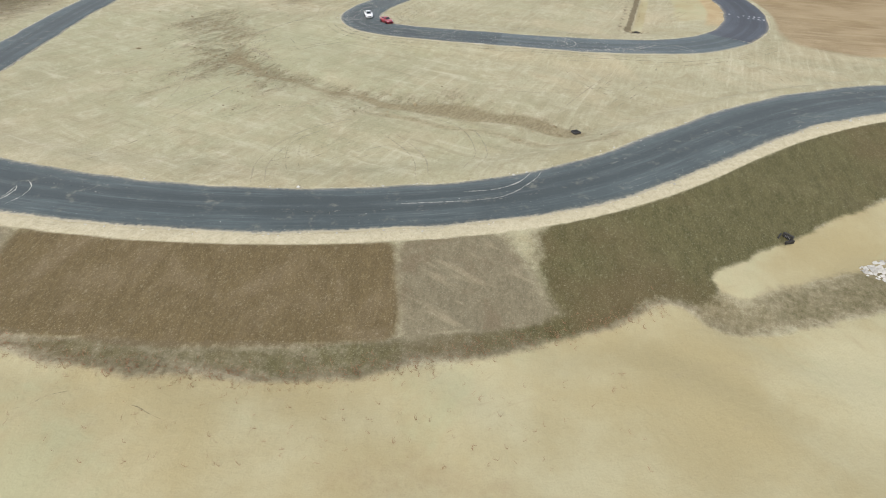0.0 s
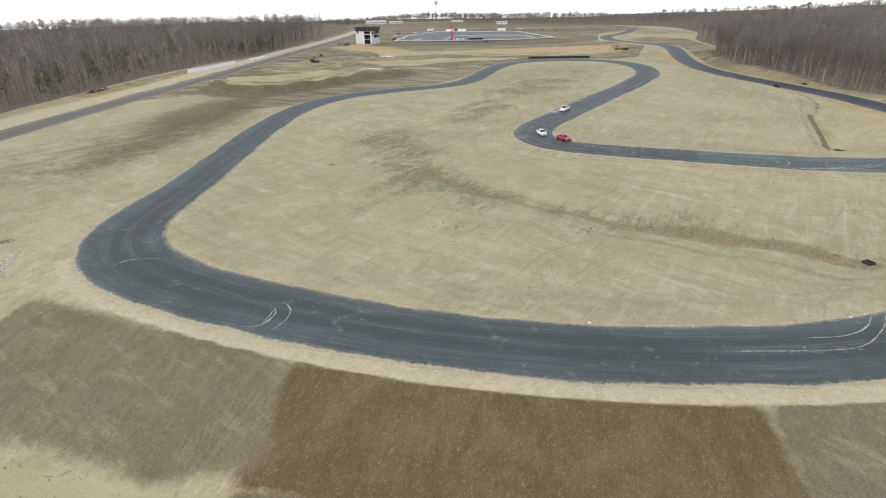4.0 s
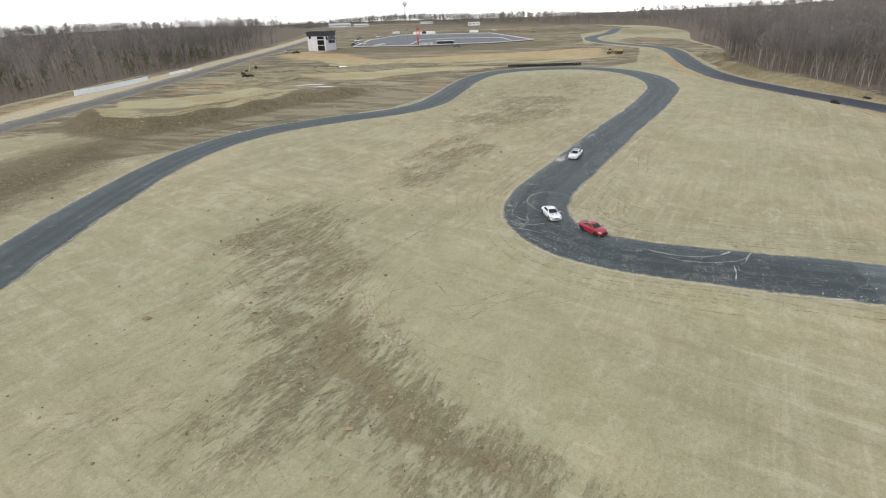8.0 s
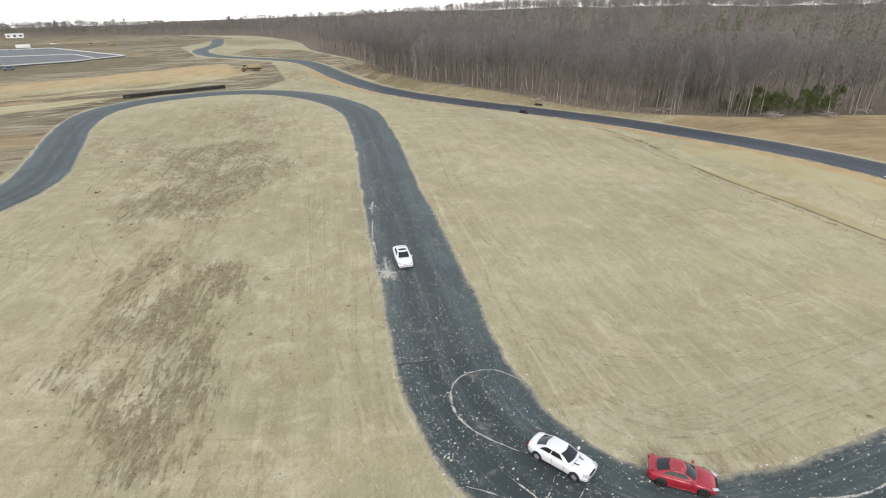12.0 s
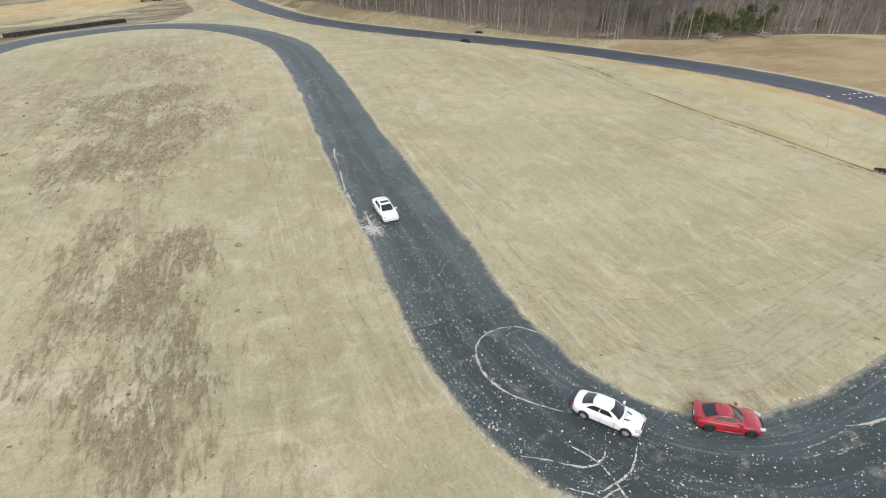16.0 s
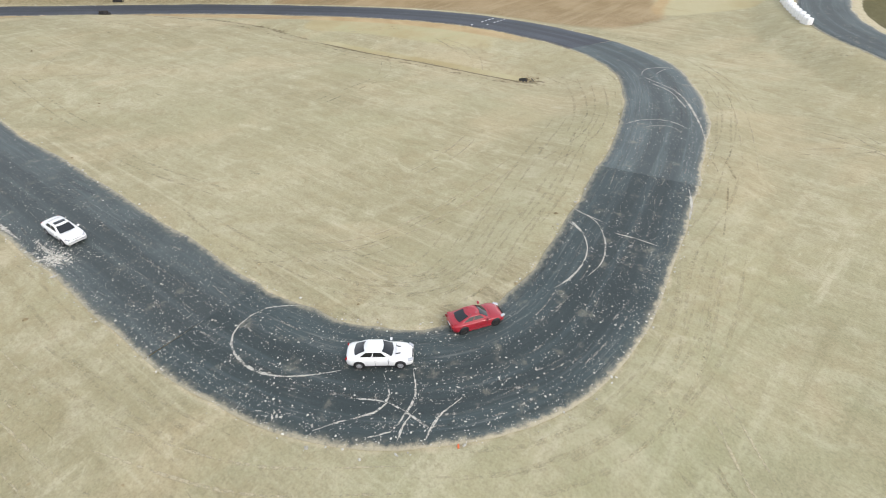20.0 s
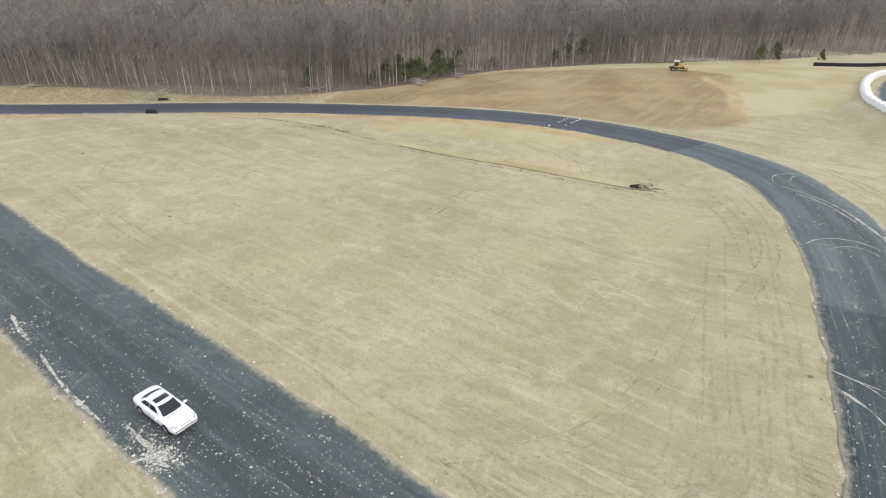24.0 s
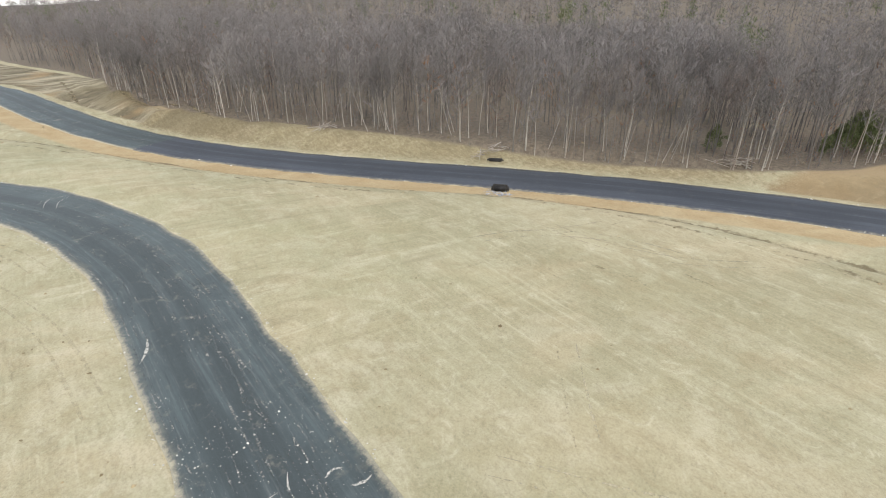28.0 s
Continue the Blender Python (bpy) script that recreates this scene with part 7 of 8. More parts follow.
M_CLAYMARK = smear_material("pale_clay_tyre_mark", (0.36, 0.345, 0.30), (0.58, 0.56, 0.50), 0.21, 9.0)
M_FAINTMARK = smear_material("faint_clay_dust", (0.17, 0.17, 0.158), (0.30, 0.29, 0.26), 0.10, 3.0)
M_RUTDARK = smear_material("dark_rut_soil", (0.26, 0.218, 0.132), (0.33, 0.28, 0.172), 0.11, 2.2, 0.55)
M_RUTPALE = smear_material("pale_rut_soil", (0.44, 0.385, 0.258), (0.515, 0.46, 0.325), 0.15, 2.2, 0.7)


def ribbon_arrays(points, width, step=0.8):
    p = spline(points, step)
    t = np.gradient(p[:, :2], axis=0)
    t /= np.linalg.norm(t, axis=1)[:, None] + 1e-9
    nrm = np.stack([-t[:, 1], t[:, 0]], -1)
    s = np.linspace(0, 1, len(p))
    w = 0.65 * width * (0.75 + 0.25 * np.sin(s * 9 + p[0, 0])) * np.minimum(1, np.minimum(s, 1 - s) * 8 + 0.25)
    rows = [np.c_[p[:, :2] + nrm * (w * k)[:, None]] for k in (-1, 0, 1)]
    v = np.stack(rows, 1).reshape(-1, 2)
    idx = np.arange(len(p) * 3).reshape(-1, 3)
    f = np.stack([idx[:-1, :-1], idx[:-1, 1:], idx[1:, 1:], idx[1:, :-1]], -1)[:, :, ::-1].reshape(-1, 4)
    run = np.cumsum(np.r_[0, np.hypot(*np.diff(p[:, :2], axis=0).T)])
    return v, f, np.tile([-1.0, 0.0, 1.0], len(p)), np.repeat(run, 3)


def ribbons(name, runs, material, label, category, heights):
    V, F, A, R, base = [], [], [], [], 0
    for points, width in runs:
        v, f, a, r = ribbon_arrays(points, width)
        R.append(r)
        V.append(v)
        F.append(f + base)
        A.append(a)
        base += len(v)
    V = np.vstack(V)
    ob = mesh_object(name, np.c_[V, heights(V[:, 0], V[:, 1])], np.vstack(F), material, True)
    ob.data.attributes.new("across", "FLOAT", "POINT").data.foreach_set("value", np.concatenate(A).astype(np.float32))
    ob.data.attributes.new("run", "FLOAT", "POINT").data.foreach_set("value", np.concatenate(R).astype(np.float32))
    ob.visible_shadow = False
    return tagged(ob, label, category, kind="stuff")


def field_height(x, y):
    return mesh_height(np.asarray(x), np.asarray(y)) + 0.045


def twin(points, gap=1.65):
    """The second wheel's line beside a first."""
    p = np.array(points, float)
    t = np.gradient(p, axis=0)
    t /= np.linalg.norm(t, axis=1)[:, None] + 1e-9
    return [tuple(q) for q in p + np.stack([-t[:, 1], t[:, 0]], -1) * gap]


hairpin_arcs = [
    ([(-16.04, 153.35), (-17.02, 155.8), (-19.18, 156.78), (-21.14, 156.29), (-22.61, 154.42), (-23.1, 152.07), (-22.61, 149.81), (-21.53, 147.36)], 0.32),
    ([(-21.24, 144.61), (-22.91, 143.63), (-24.38, 144.12), (-25.56, 146.09), (-26.54, 147.46)], 0.24), ([(-20.36, 142.75), (-22.52, 141.97), (-24.18, 142.26), (-25.56, 142.75), (-26.34, 144.32)], 0.26),
    ([(-23.69, 146.09), (-23.5, 143.44), (-24.38, 141.28), (-24.77, 140.49)], 0.26), ([(-22.02, 138.92), (-23.59, 140), (-24.97, 140.4), (-25.65, 140.49)], 0.3), ([(-26.05, 142.16), (-24.77, 142.06), (-23.5, 141.57)], 0.26),
]
bend_arcs = [
    ([(1.2, 133.34), (-0.75, 131.98), (-3.38, 131.4), (-6.01, 131.79), (-8.25, 132.86), (-9.61, 133.93)], 0.3), ([(3.05, 132.66), (1.1, 130.62), (-2.11, 129.84), (-5.23, 130.13), (-7.47, 131.3)], 0.24),
]
east_arcs = [
    ([(47.6, 123.8), (50.4, 123.4), (52.4, 122), (53.8, 118.5)], 0.32), ([(49.2, 121.4), (51.6, 120.2), (53, 118.4), (51.6, 116.4)], 0.26), ([(46.7, 123.3), (44, 121.2), (41, 119.3), (37.6, 118.4), (34.1, 118), (28, 117.6), (22.8, 117.7)], 0.55), ([(44, 122.4), (40, 119.9), (34, 118.7)], 0.4),
    ([(26.3, 127), (28, 125), (28.6, 122.6), (27.8, 120.6), (26.2, 119.4)], 0.28), ([(25.6, 124.7), (26.6, 122.8), (26.2, 121), (24.1, 120.2)], 0.24), ([(-0.4, 129), (-1.1, 126.6), (-1.7, 125.3)], 0.3), ([(9.6, 121.2), (6.4, 121.4), (3.2, 122)], 0.5),
    ([(3.3, 133.1), (2.2, 131.6), (1.0, 129.6)], 0.2), ([(0.9, 133.4), (-1.8, 131.2)], 0.2),
]
verge_smears = [
    ([(22.6, 260.8), (21.6, 259.4), (20.2, 258.2)], 0.5), ([(20.4, 237.4), (20.0, 237.9), (19.2, 237.9)], 0.35), ([(20.9, 235.6), (20.3, 235.6), (19.6, 236.2)], 0.4), ([(-16.2, 178.8), (-15.2, 177.4), (-14.3, 176.9)], 0.7),
    ([(-15.9, 176.4), (-14.9, 177.9), (-14.2, 179.6), (-13.2, 181.6)], 0.6), ([(-13.6, 183), (-12.2, 186.4), (-10.2, 190.4), (-8.4, 193.5)], 0.5), ([(-7.2, 196), (-5.6, 199.0), (-4.2, 201.2)], 0.6), ([(7.8, 226), (8.4, 228.2), (9.6, 230)], 0.3),
]
other_arcs = [
    ([(-76.8, 63.5), (-75.6, 65.6), (-71.8, 66.3)], 0.28), ([(-53, 51.6), (-51, 52.1), (-50.4, 54.4), (-51.1, 55.7)], 0.26), ([(-49.6, 51.4), (-48.8, 53.2), (-49.1, 55.4), (-50.4, 56.8)], 0.22),
    ([(11.2, 61.2), (9.4, 58.6), (6.4, 56.7), (2.3, 55.9)], 0.26), ([(12.5, 61.4), (11.2, 59), (7.7, 55.4), (3.6, 54), (-5.6, 52.8)], 0.22), ([(-50.9, 55.4), (-50.9, 53.4), (-51.1, 52.7)], 0.2),
    ([(34, 302), (36.1, 304.9), (38.6, 304.5)], 0.24), ([(34.9, 300.3), (36.5, 302.8), (38.6, 303.9)], 0.24),
    ([(18.5, 236), (17.2, 238.5), (18.4, 240.2)], 0.2), ([(14.2, 238.2), (15.2, 239.8), (17, 239.6)], 0.2),
]
ribbons("tyre_marks", hairpin_arcs + bend_arcs + east_arcs + verge_smears + other_arcs, M_CLAYMARK, "pale clay tyre arcs across the asphalt", "tyre marks", tarmac_height(0.014))


def lane(line, a, b, offset, wander, seed):
    """A line of travel along a road, from row a to row b."""
    p = line[a:b:max(1, (b - a) // 12)]
    t = np.gradient(p[:, :2], axis=0)
    t /= np.linalg.norm(t, axis=1)[:, None] + 1e-9
    rng = np.random.default_rng(seed)
    o = offset + np.cumsum(rng.normal(0, wander, len(p)))
    o = np.clip(o, -0.86, 0.86) * p[:, 3] / 2
    return [tuple(q) for q in p[:, :2] + np.stack([-t[:, 1], t[:, 0]], -1) * o[:, None]]


N1, N2 = row_near(CIRCUIT, 24, 332), row_near(CIRCUIT, 51, 122.6)
rng = np.random.default_rng(71)
faint = []
for k in range(95):
    a = int(rng.integers(N1, N2 - 12))
    b = min(N2, a + int(rng.integers(14, 50)))
    faint.append((lane(CIRCUIT, a, b, rng.uniform(-0.8, 0.8), 0.05, 100 + k), rng.uniform(0.12, 0.35)))
for k in range(34):
    a = int(rng.integers(5, row_near(CIRCUIT, -96, 195)))
    b = a + int(rng.integers(14, 40))
    faint.append((lane(CIRCUIT, a, b, rng.uniform(-0.8, 0.8), 0.06, 300 + k), rng.uniform(0.15, 0.35)))
ribbons("tyre_marks", faint, M_FAINTMARK, "faint dusty tyre lines along the asphalt", "tyre marks", tarmac_height(0.010))

# wheel ruts over the straw
south_ruts = [[(-22, 57.5), (-23.5, 66), (-20, 74), (-12, 80)], [(-17, 57.5), (-20, 66), (-21, 74)], [(-2, 60), (-3, 68), (-8, 76)], [(4, 62), (6, 70), (3, 80), (-6, 86)],
              [(-62, 127), (-55, 118), (-50, 112)], [(-58, 122), (-60, 112), (-66, 106)], [(-40, 118), (-36, 112), (-28, 108)], [(-38, 121), (-34, 118), (-31, 113)],
              [(-70, 150), (-60, 146), (-52, 150)], [(-28.5, 165), (-22, 180), (-15, 196), (-8, 212)], [(-30.5, 163), (-25, 178), (-18, 194), (-10, 214)], [(-27.5, 141), (-29.5, 150), (-29, 160)]]
north_ruts = [[(-32, 146), (-33, 158), (-30, 168)], [(-12, 160), (-8, 151), (0, 145), (10, 141)], [(-10, 158), (-6, 150.5), (2, 144.5), (14, 139)], [(16, 113), (30, 111), (44, 110)],
              [(34, 112), (37, 113), (44, 113)], [(8, 150), (14, 147), (22, 145)], [(-44, 160), (-40, 175), (-34, 195), (-26, 220)], [(-50, 150), (-46, 170), (-42, 190)],
              [(-20, 240), (-14, 262), (-8, 285)], [(40, 200), (30, 215), (26, 230)], [(25, 170), (40, 165), (52, 168)]]
rng = np.random.default_rng(17)
pale_runs, dark_runs = [], []
for k, r in enumerate(south_ruts + north_ruts):
    for q in (r, twin(r)):
        (dark_runs if k % 3 == 1 else pale_runs).append((q, 0.34))
areas = ((-60, -10, 95, 320, 34), (-75, 10, 65, 100, 10), (0, 70, 140, 320, 12), (-130, -100, 100, 260, 10), (20, 90, 95, 116, 8))
for x0, x1, y0, y1, n in areas:
    for k in range(n):
        x, y, a, c = rng.uniform(x0, x1), rng.uniform(y0, y1), rng.normal(1.15, 0.5) + (3.14 if rng.random() < 0.5 else 0), rng.normal(0, 0.035)
        pts = []
        for j in range(int(rng.integers(4, 9))):
            pts.append((x, y))
            a += c * 4
            x, y = x + 4 * math.cos(a), y + 4 * math.sin(a)
        q = np.array(pts)
        if off_c[np.clip(np.searchsorted(gy, q[:, 1]), 0, ny - 1), np.clip(np.searchsorted(gx, q[:, 0]), 0, nx - 1)].min() < 2.5:
            continue
        for q in (pts, twin(pts)):
            (pale_runs if rng.random() < 0.6 else dark_runs).append((q, rng.uniform(0.22, 0.5)))
for k in range(9):
    x, y = -76 + k * 0.9, 172.3 + k * 0.7
    pale_runs.append(([(x, y), (x + 0.5, y + 0.9), (x + 0.4, y + 1.9), (x - 0.1, y + 2.8)], 0.4))
swirls = [([(-38.4, 127.7), (-36.5, 125.3), (-34.9, 122.7)], 0.4), ([(-37.1, 128.2), (-35.2, 125.5), (-33.6, 122.2)], 0.4), ([(-36.6, 118.2), (-35, 120), (-33, 121.3)], 0.35)]
dark_runs += swirls
smudges = [(53.7, 227.4, 1.5, 4), (54.5, 231, 0.8, 3), (50, 233.5, 0.6, 3), (57, 222, 0.7, 4), (41.9, 236.5, 0.8, 1.2), (4.2, 168.8, 1.3, 1.6), (17.6, 137.5, 1.1, 1.2), (14, 149, 0.9, 3), (30, 176, 0.8, 3), (36, 205, 0.7, 4), (24, 196, 0.8, 3), (41.9, 107.8, 1.0, 2), (48.6, 100.4, 1.2, 3), (28.9, 100.2, 0.9, 2), (49, 108.6, 1.1, 2), (-14, 222, 0.8, 4), (-6, 205, 0.6, 3)]
for x, y, w, ln in smudges:
    dark_runs.append(([(x - 0.21 * ln, y - 0.45 * ln), (x, y), (x + 0.21 * ln, y + 0.45 * ln)], w))
for k in range(7):
    pale_runs.append(([(14 - 2.2 * k, 268 + 1.5 * k), (17 - 2.3 * k, 282), (18.5 - 2.3 * k, 296), (16.5 - 2.2 * k, 310)], 0.32))
for k in range(8):
    o = 0.75 * k
    pale_runs.append(([(-43.5 + o, 130.5 - 0.1 * o), (-44.2 + o * 0.8, 123 - 0.2 * o), (-42 + o * 0.7, 118 - 0.4 * o), (-38.5 + o * 0.6, 113.5 - 0.6 * o)], 0.3 + 0.06 * (k % 3)))
for k in range(6):
    pale_runs.append(([(-33.5 + 0.4 * k, 148 + k), (-40 + 0.5 * k, 139 + 0.9 * k), (-46 + 0.6 * k, 128 + 0.6 * k), (-49 + 0.6 * k, 117)], 0.3))
M_WASHDARK = smear_material("dark_edge_of_wash", (0.15, 0.118, 0.068), (0.27, 0.22, 0.13), 0.11, 1.6, 0.6)


def shifted(points, gap, wobble, seed):
    """A line beside another, wandering about it."""
    p = spline(points, 1.6)[:, :2]
    t = np.gradient(p, axis=0)
    t /= np.linalg.norm(t, axis=1)[:, None] + 1e-9
    g = gap + np.random.default_rng(seed).normal(0, wobble, len(p))
    return [tuple(q) for q in p + np.stack([-t[:, 1], t[:, 0]], -1) * g[:, None]]


edges = []
for k, w in enumerate(WASHES):
    for side, wide in ((1.5 - 0.3 * k, 0.30), (-1.4 + 0.3 * k, 0.24), (0.3, 0.2)):
        edges.append((shifted(w, side, 0.3, 7 * k + int(side * 10) + 40), wide))
for k, w in enumerate(RILLS):
    edges += [(shifted(w, 0.12, 0.14, 60 + k), 0.42), (shifted(w, 0.9, 0.3, 70 + k), 0.22), (shifted(w, -0.9, 0.35, 80 + k), 0.2)]
rng = np.random.default_rng(44)
for x, y, a0, n in ((-66, 36, -0.9, 9), (-58, 33, -1.0, 7), (-72, 36, -1.4, 8), (-55, 34.5, -0.7, 6), (-62, 29, -0.6, 7), (-84, 27.5, -0.4, 9), (-76, 27, 0.4, 6), (-36, 30, -1.9, 6), (-30, 29, -2.4, 5), (-27, 27.5, 0.1, 7), (-33, 25, 0.2, 6), (-39, 31, -1.2, 7), (-52, 31, -1.0, 6), (-70, 18, 0.2, 9)):
    p, a, pts = [x, y], a0, []
    for j in range(n):
        pts.append(tuple(p))
        a += rng.normal(0, 0.35)
        p = [p[0] + 1.3 * math.cos(a), p[1] + 1.3 * math.sin(a)]
    edges.append((pts, rng.uniform(0.12, 0.2)))
edges += [([(54, 132.6), (50.6, 130.6), (46.7, 128.6), (42, 127.4), (37.6, 127.0), (30, 127.6), (25.7, 128)], 0.5), ([(46, 129.4), (40, 128.2), (33, 128.3)], 0.3), ([(12.4, 116.9), (5.8, 118.2), (-0.3, 119.6)], 0.35), ([(19, 116.8), (16.6, 116.2), (13.2, 116)], 0.7), ([(17.6, 117.8), (14.5, 117.6)], 0.5),
          ([(67.5, 214), (66.7, 205), (64.9, 196), (62.6, 186), (57.6, 171), (52.7, 157), (49.5, 147)], 0.55), ([(62, 196), (58, 184), (52, 172.6), (47.7, 162.4), (44.6, 153.4), (41.4, 148.5)], 0.35), ([(63, 206), (58.5, 190), (53, 177), (48, 166)], 0.25), ([(43.9, 141.2), (46, 145), (45.5, 150)], 0.4)]
for k in range(26):
    x, y = rng.uniform(-80, -62), rng.uniform(25.5, 34)
    a = rng.normal(-1.0, 0.3)
    edges.append(([(x, y), (x + 0.5 * math.cos(a), y + 0.5 * math.sin(a)), (x + 1.3 * math.cos(a + 0.3), y + 1.3 * math.sin(a + 0.3))], rng.uniform(0.25, 0.55)))
ribbons("erosion_channels", edges, M_WASHDARK, "dark crumbling edges and cracks of the rain channels", "erosion channels", lambda x, y: field_height(x, y) + 0.02)
# tufts of stubble where the matting meets the sand, and sparse tufts out on it
tuft_xy = []
rng = np.random.default_rng(91)
for k in range(900):
    x = rng.uniform(-46, 22)
    edge = np.interp(x, [-46, -40, -30, -16, -4, 9, 22], [34.6, 33.2, 31.2, 30.3, 31.1, 34.9, 39.3])
    tuft_xy.append((x, edge + rng.normal(0.1, 0.7)))
for k in range(150):
    tuft_xy.append((rng.uniform(-36, 16), rng.uniform(22, 31)))
shoots = [joined(bare_tree(180 + i, 0.42, 5, 16, 0.03, 0.3, 3, 0.05, 0.5)) for i in range(3)]
ribbons("wheel_ruts", pale_runs, M_RUTPALE, "pale wheel ruts pressed into straw and soil", "wheel ruts", field_height)
ribbons("wheel_ruts", dark_runs, M_RUTDARK, "dark wheel ruts pressed into damp soil", "wheel ruts", field_height)

# dirt tracks and graded bands across the works
tracks = [([(-119, 352), (-95, 353), (-62, 352), (-33, 354), (9, 380), (39, 397), (60, 410)], 3.4), ([(-164, 300), (-140, 316), (-112, 318), (-86, 330), (-62, 345)], 3.0), ([(-170, 350), (-140, 372), (-100, 372), (-50, 376), (0, 390)], 4.0),
          ([(-168, 266), (-140, 280), (-112, 296), (-90, 314)], 2.4), ([(-150, 330), (-120, 340), (-90, 346)], 2.6), ([(-186, 430), (-160, 420), (-130, 400)], 3.2), ([(-60, 366), (-30, 370), (0, 376)], 2.2)]
ribbons("dirt_track", tracks, M_RUTPALE, "pale dusty vehicle tracks across the building site", "dirt track", field_height)
M_SPOIL = smear_material("dark_graded_soil", (0.13, 0.104, 0.06), (0.22, 0.18, 0.11), 0.20, 0.7)
banks = [([(-162, 310), (-142, 302), (-118, 318), (-104, 322)], 4.5), ([(-158, 350), (-130, 354), (-112, 346)], 5.0), ([(-66, 336), (-48, 330), (-30, 344), (-12, 358)], 4.0), ([(-100, 366), (-70, 370), (-36, 366)], 3.5), ([(-128, 262), (-108, 274), (-96, 292), (-80, 306)], 3.5),
         ([(-166, 286), (-150, 296), (-138, 300)], 3.2), ([(-20, 362), (10, 366), (36, 384)], 3.0), ([(84, 330), (88, 345), (86, 362), (90, 384)], 1.8), ([(80, 380), (88, 400), (96, 420)], 2.2), ([(-110, 204), (-98, 218), (-82, 232)], 3.0), ([(-172, 404), (-150, 398), (-120, 388)], 4.0)]
ribbons("spoil_bands", banks, M_SPOIL, "dark bands of freshly graded soil", "graded soil", field_height)


# ridged tyre treads pressed into the straw round the bends
def tread_material():
    g = Graph("ridged_tyre_tread", 0.97, 0, 0.1)
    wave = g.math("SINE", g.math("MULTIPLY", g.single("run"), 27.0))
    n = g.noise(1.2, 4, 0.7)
    # ridge light and groove shade are put into the colour, along the bump wave
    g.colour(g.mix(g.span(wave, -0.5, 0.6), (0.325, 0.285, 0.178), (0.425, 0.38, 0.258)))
    side = g.span(g.math("ABSOLUTE", g.single("across")), 0.5, 1.0, 0.0, 0.3)
    g.put(g.b.inputs["Alpha"], g.math("MULTIPLY", g.span(g.math("SUBTRACT", n, side), 0.40, 0.66), 0.34))
    g.bump(wave, 0.3, 0.03)
    return g.m


def verge_run(a, b, start, drift, seed):
    """A wheel's line beside the circuit, metres out from its edge."""
    rng = np.random.default_rng(seed)
    p = CIRCUIT[a:b:3]
    t = np.gradient(p[:, :2], axis=0)
    t /= np.linalg.norm(t, axis=1)[:, None] + 1e-9
    k = np.linspace(0, 1, len(p))
    o = start + drift * k + 0.5 * np.sin(k * 4 + rng.uniform(0, 6))
    o = o + np.sign(start) * p[:, 3] / 2
    return [tuple(q) for q in p[:, :2] + np.stack([-t[:, 1], t[:, 0]], -1) * o[:, None]]


rng = np.random.default_rng(88)
treads = []
H1, H2, H3 = row_near(CIRCUIT, -12, 175), row_near(CIRCUIT, 10, 125), row_near(CIRCUIT, 60, 127)
for k in range(18):
    a = int(rng.integers(H1, H2 + 8))
    pts = verge_run(a, a + int(rng.integers(10, 26)), rng.choice([-1, 1]) * rng.uniform(1.2, 7.0), rng.normal(0, 1.2), k)
    treads += [(pts, 0.42), (twin(pts, 1.7), 0.42)]
for k in range(14):
    a = int(rng.choice([rng.integers(N1, H1), rng.integers(H2, H3)]))
    pts = verge_run(a, a + int(rng.integers(10, 24)), rng.choice([-1, 1]) * rng.uniform(1.2, 9.0), rng.normal(0, 2.5), 50 + k)
    treads += [(pts, 0.40), (twin(pts, 1.7), 0.40)]
for k in range(16):
    x, y, a, c, pts = rng.uniform(-58, -20), rng.uniform(96, 300), rng.normal(1.05, 0.35), rng.normal(0, 0.05), []
    for j in range(int(rng.integers(4, 8))):
        pts.append((x, y))
        a += c * 3
        x, y = x + 3 * math.cos(a), y + 3 * math.sin(a)
    q = np.array(pts)
    if off_c[np.clip(np.searchsorted(gy, q[:, 1]), 0, ny - 1), np.clip(np.searchsorted(gx, q[:, 0]), 0, nx - 1)].min() > 2.5:
        treads += [(pts, 0.45), (twin(pts, 1.8), 0.45)]
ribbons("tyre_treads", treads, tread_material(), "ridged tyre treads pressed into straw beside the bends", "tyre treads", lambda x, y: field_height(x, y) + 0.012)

# clods on the tarmac, thickest at the hairpin
rng = np.random.default_rng(5)
rows = np.concatenate([rng.integers(row_near(CIRCUIT, 20, 246), N2, 8000), rng.normal(row_near(CIRCUIT, -22, 146), 14, 5200).astype(int), rng.integers(N1, N2, 500), rng.integers(10, N1, 260)])
tracks = rng.uniform(-0.95, 0.95, 15)[rng.integers(0, 15, len(rows))] + 0.10 * np.sin(rows / 9.0 + 3 * rng.integers(0, 2, len(rows))) + rng.normal(0, 0.022, len(rows))
u = np.clip(np.where(rng.random(len(rows)) < 0.6, tracks, rng.uniform(-0.96, 0.96, len(rows))), -0.97, 0.97)
t = np.gradient(CIRCUIT[:, :2], axis=0)
t /= np.linalg.norm(t, axis=1)[:, None]
xy = CIRCUIT[rows, :2] + np.stack([-t[rows, 1], t[rows, 0]], -1) * (u * CIRCUIT[rows, 3] / 2)[:, None] + t[rows] * rng.uniform(-0.8, 0.8, len(rows))[:, None]
pebbles("clay_clods", xy, np.minimum(0.0235 * rng.lognormal(0, 0.62, len(xy)), 0.10), M_CLOD, "pale dry clay crumbs scattered over the asphalt", "clay crumbs", 21, tarmac_height(0.0)(xy[:, 0], xy[:, 1]))
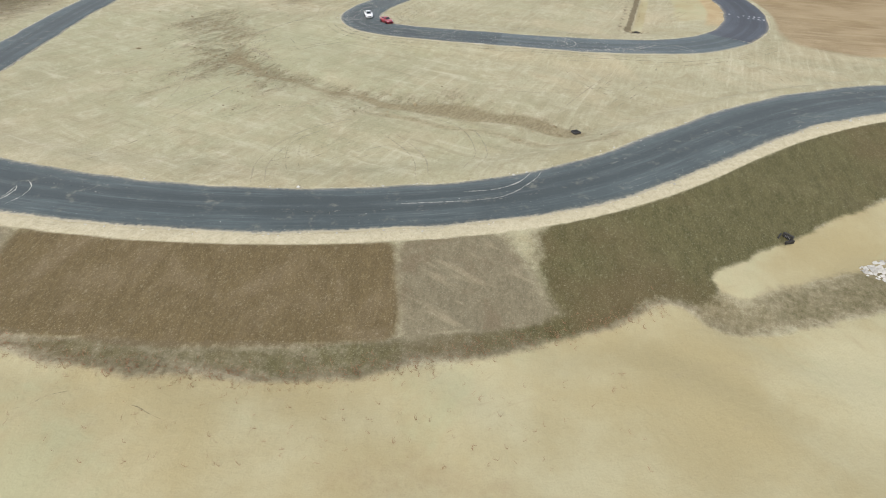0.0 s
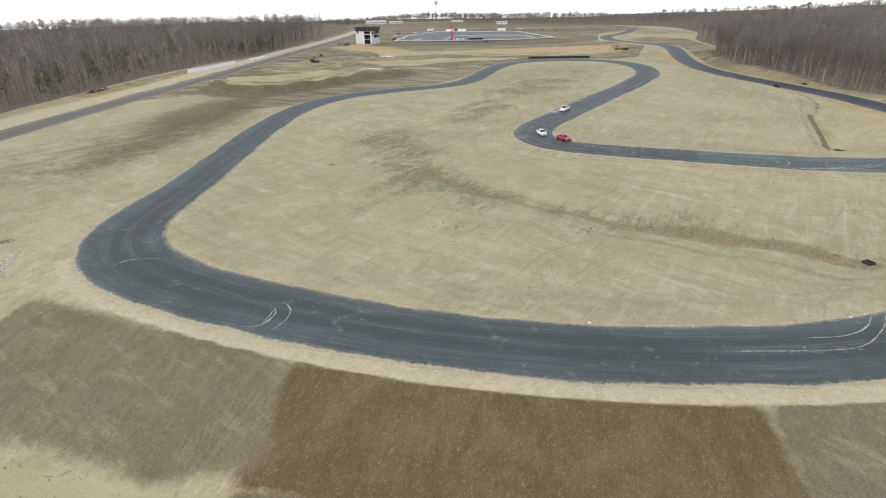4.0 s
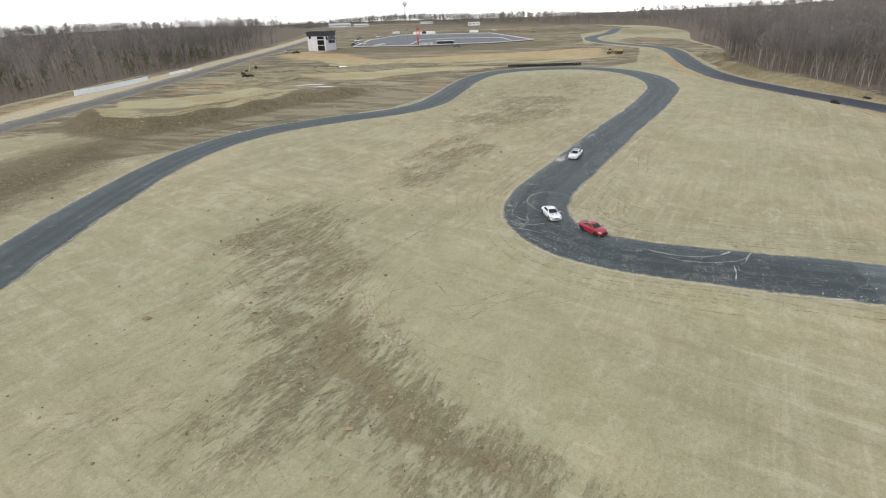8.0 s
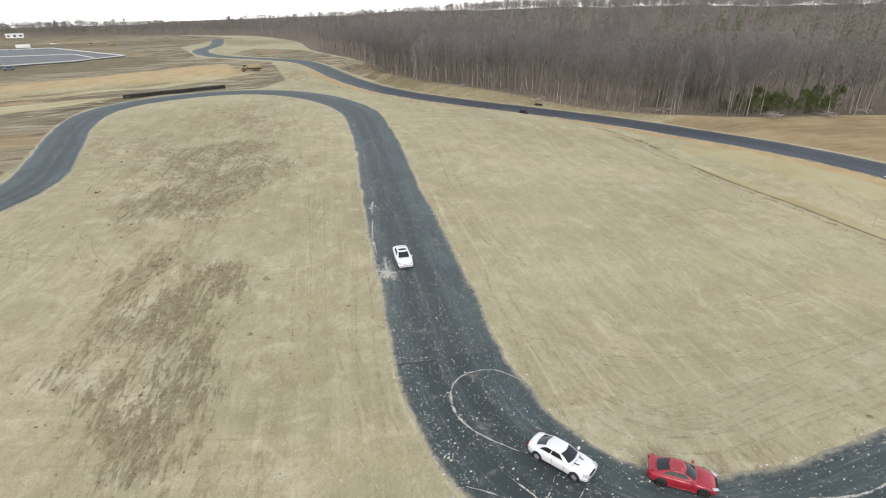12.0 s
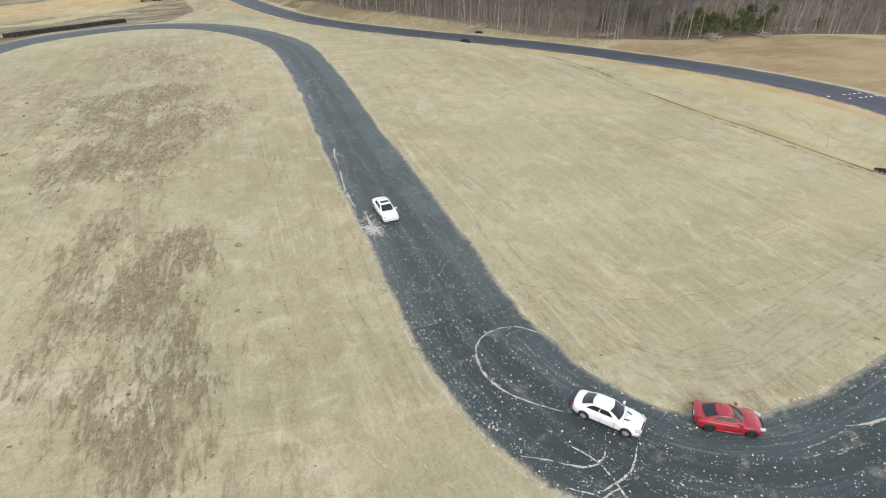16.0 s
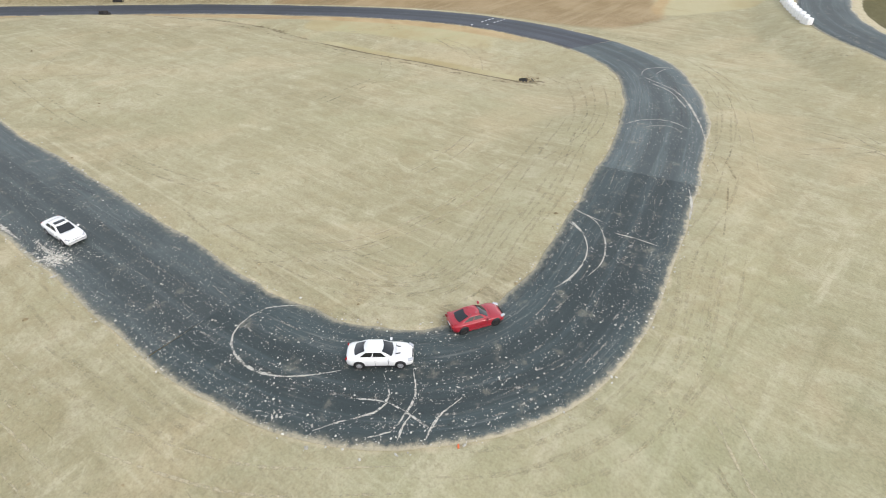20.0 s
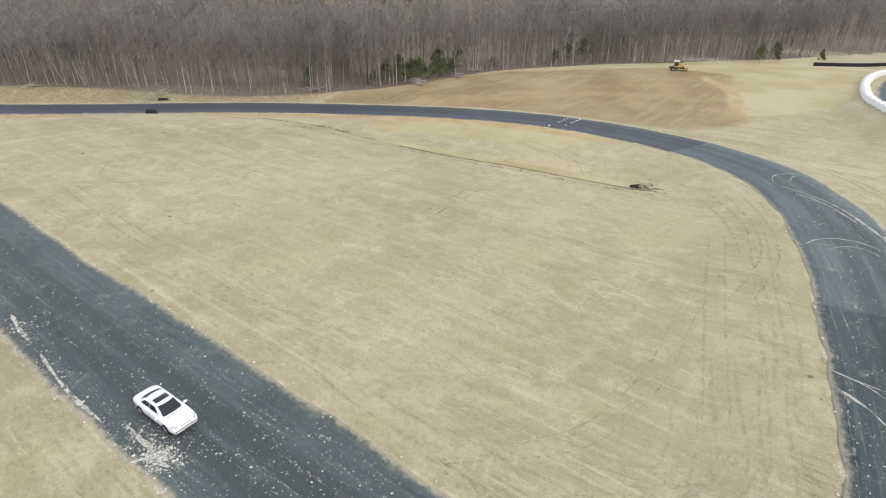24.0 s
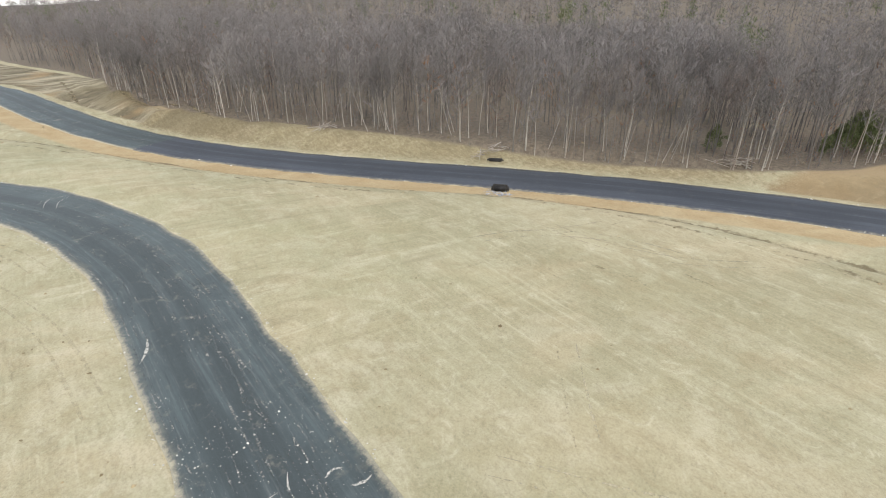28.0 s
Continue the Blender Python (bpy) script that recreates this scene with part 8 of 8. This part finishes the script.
xy = np.vstack([rng.normal((-15.5, 177.0), (0.5, 0.8), (700, 2)), rng.normal((-14.5, 178.2), (0.9, 1.4), (500, 2)), rng.normal((-10.9, 189), (0.5, 0.5), (60, 2)) + np.linspace(-9, 14, 60)[:, None] * [0.43, 0.9], rng.normal((-5.6, 198.6), (0.7, 1.2), (140, 2)), rng.normal((-26, 150.3), (0.25, 0.35), (40, 2))])
pebbles("clay_clods", xy, np.minimum(0.034 * rng.lognormal(0, 0.6, len(xy)), 0.13), M_CLOD, "splash of pale clay dragged onto the asphalt", "clay crumbs", 23, tarmac_height(0.0)(xy[:, 0], xy[:, 1]))
# crumbling verge
rows = rng.integers(5, row_near(CIRCUIT, 70, 320), 5200)
sd = rng.choice([-1, 1], len(rows))
off = CIRCUIT[rows, 3] / 2 + rng.normal(0.15, 0.22, len(rows))
xy = CIRCUIT[rows, :2] + np.stack([-t[rows, 1], t[rows, 0]], -1) * (sd * off)[:, None] + t[rows] * rng.uniform(-0.8, 0.8, len(rows))[:, None]
pebbles("clay_clods", xy, 0.055 * rng.lognormal(0, 0.5, len(xy)), M_CLOD, "pale crumbling clay along the edge of the asphalt", "clay crumbs", 22, tarmac_height(-0.02)(xy[:, 0], xy[:, 1]))


def weighted(mask, n, seed, x0=-130, x1=185, y0=20, y1=365):
    """Places drawn where a ground mask is strong."""
    rng = np.random.default_rng(seed)
    q = np.stack([rng.uniform(x0, x1, n * 14), rng.uniform(y0, y1, n * 14)], -1)
    i = np.clip(np.searchsorted(gx, q[:, 0]), 0, nx - 1)
    j = np.clip(np.searchsorted(gy, q[:, 1]), 0, ny - 1)
    keep = (rng.random(len(q)) < mask[j, i] ** 2) & (np.minimum(off_c, off_s)[j, i] > 0.8)
    return q[keep][:n]


xy = weighted(np.clip(zone["mud"], 0, 1), 9000, 31)
pebbles("soil_clods", xy, 0.10 * np.random.default_rng(1).lognormal(0, 0.5, len(xy)), M_DIRTCLOD, "broken brown clods over disturbed soil", "soil clods", 31)
xy = weighted(np.clip(zone["cut_and_toe_shade"] + 0.6 * zone["dusk"], 0, 1), 3500, 32)
pebbles("soil_clods", xy, 0.11 * np.random.default_rng(2).lognormal(0, 0.5, len(xy)), M_DIRTCLOD, "brown clods along gullies and ditches", "soil clods", 32)

# short painted dashes across the new tarmac
random.seed(2)
dashes = root("road_paint", 77.5, 153.8, 0.035, 0, "two broken rows of white paint across the new asphalt", "road marking")
ang = 62
for row in (-1.2, 1.2):
    for k in range(8):
        if random.random() < 0.8:
            lx = -4.4 + k * 1.25
            px = lx * math.cos(radians(ang - 90)) - row * math.sin(radians(ang - 90))
            py = lx * math.sin(radians(ang - 90)) + row * math.cos(radians(ang - 90))
            part("dash", boxed(0.55 * random.uniform(0.7, 1.2), 0.35, 0.012, (px + 3.2, py + 0.6, 0.006), (0, 0, ang - 90)), M_WHITE, dashes, smooth=False)

stake = root("marker_stake", -25.4, 138.5, z_at(-25.4, 138.5), 15, "small orange marker lying on the verge", "marker")
part("stake", boxed(0.5, 0.12, 0.08, (0, 0, 0.05), bevel=0.02), M_ORANGE, stake)
part("flag", boxed(0.22, 0.3, 0.05, (0.3, 0.05, 0.08), (0, 10, 20), bevel=0.01), M_ORANGE, stake)


tuft_xy = np.array(tuft_xy)
forest("stubble", shoots, tuft_xy, 1.0, "sparse dry tufts along the foot of the matted bank", [M_RUST, M_DRYSTEM, M_RUST], 41, "grass tufts")
rng = np.random.default_rng(57)
xy = np.stack([rng.normal(-68, 11, 2600), rng.normal(28, 4.5, 2600)], -1)
xy = xy[(xy[:, 1] < 36) & (xy[:, 1] > 16)]
pebbles("soil_clods", xy, 0.042 * rng.lognormal(0, 0.5, len(xy)), M_DIRTCLOD, "small brown clods washed over the sand", "soil clods", 58)
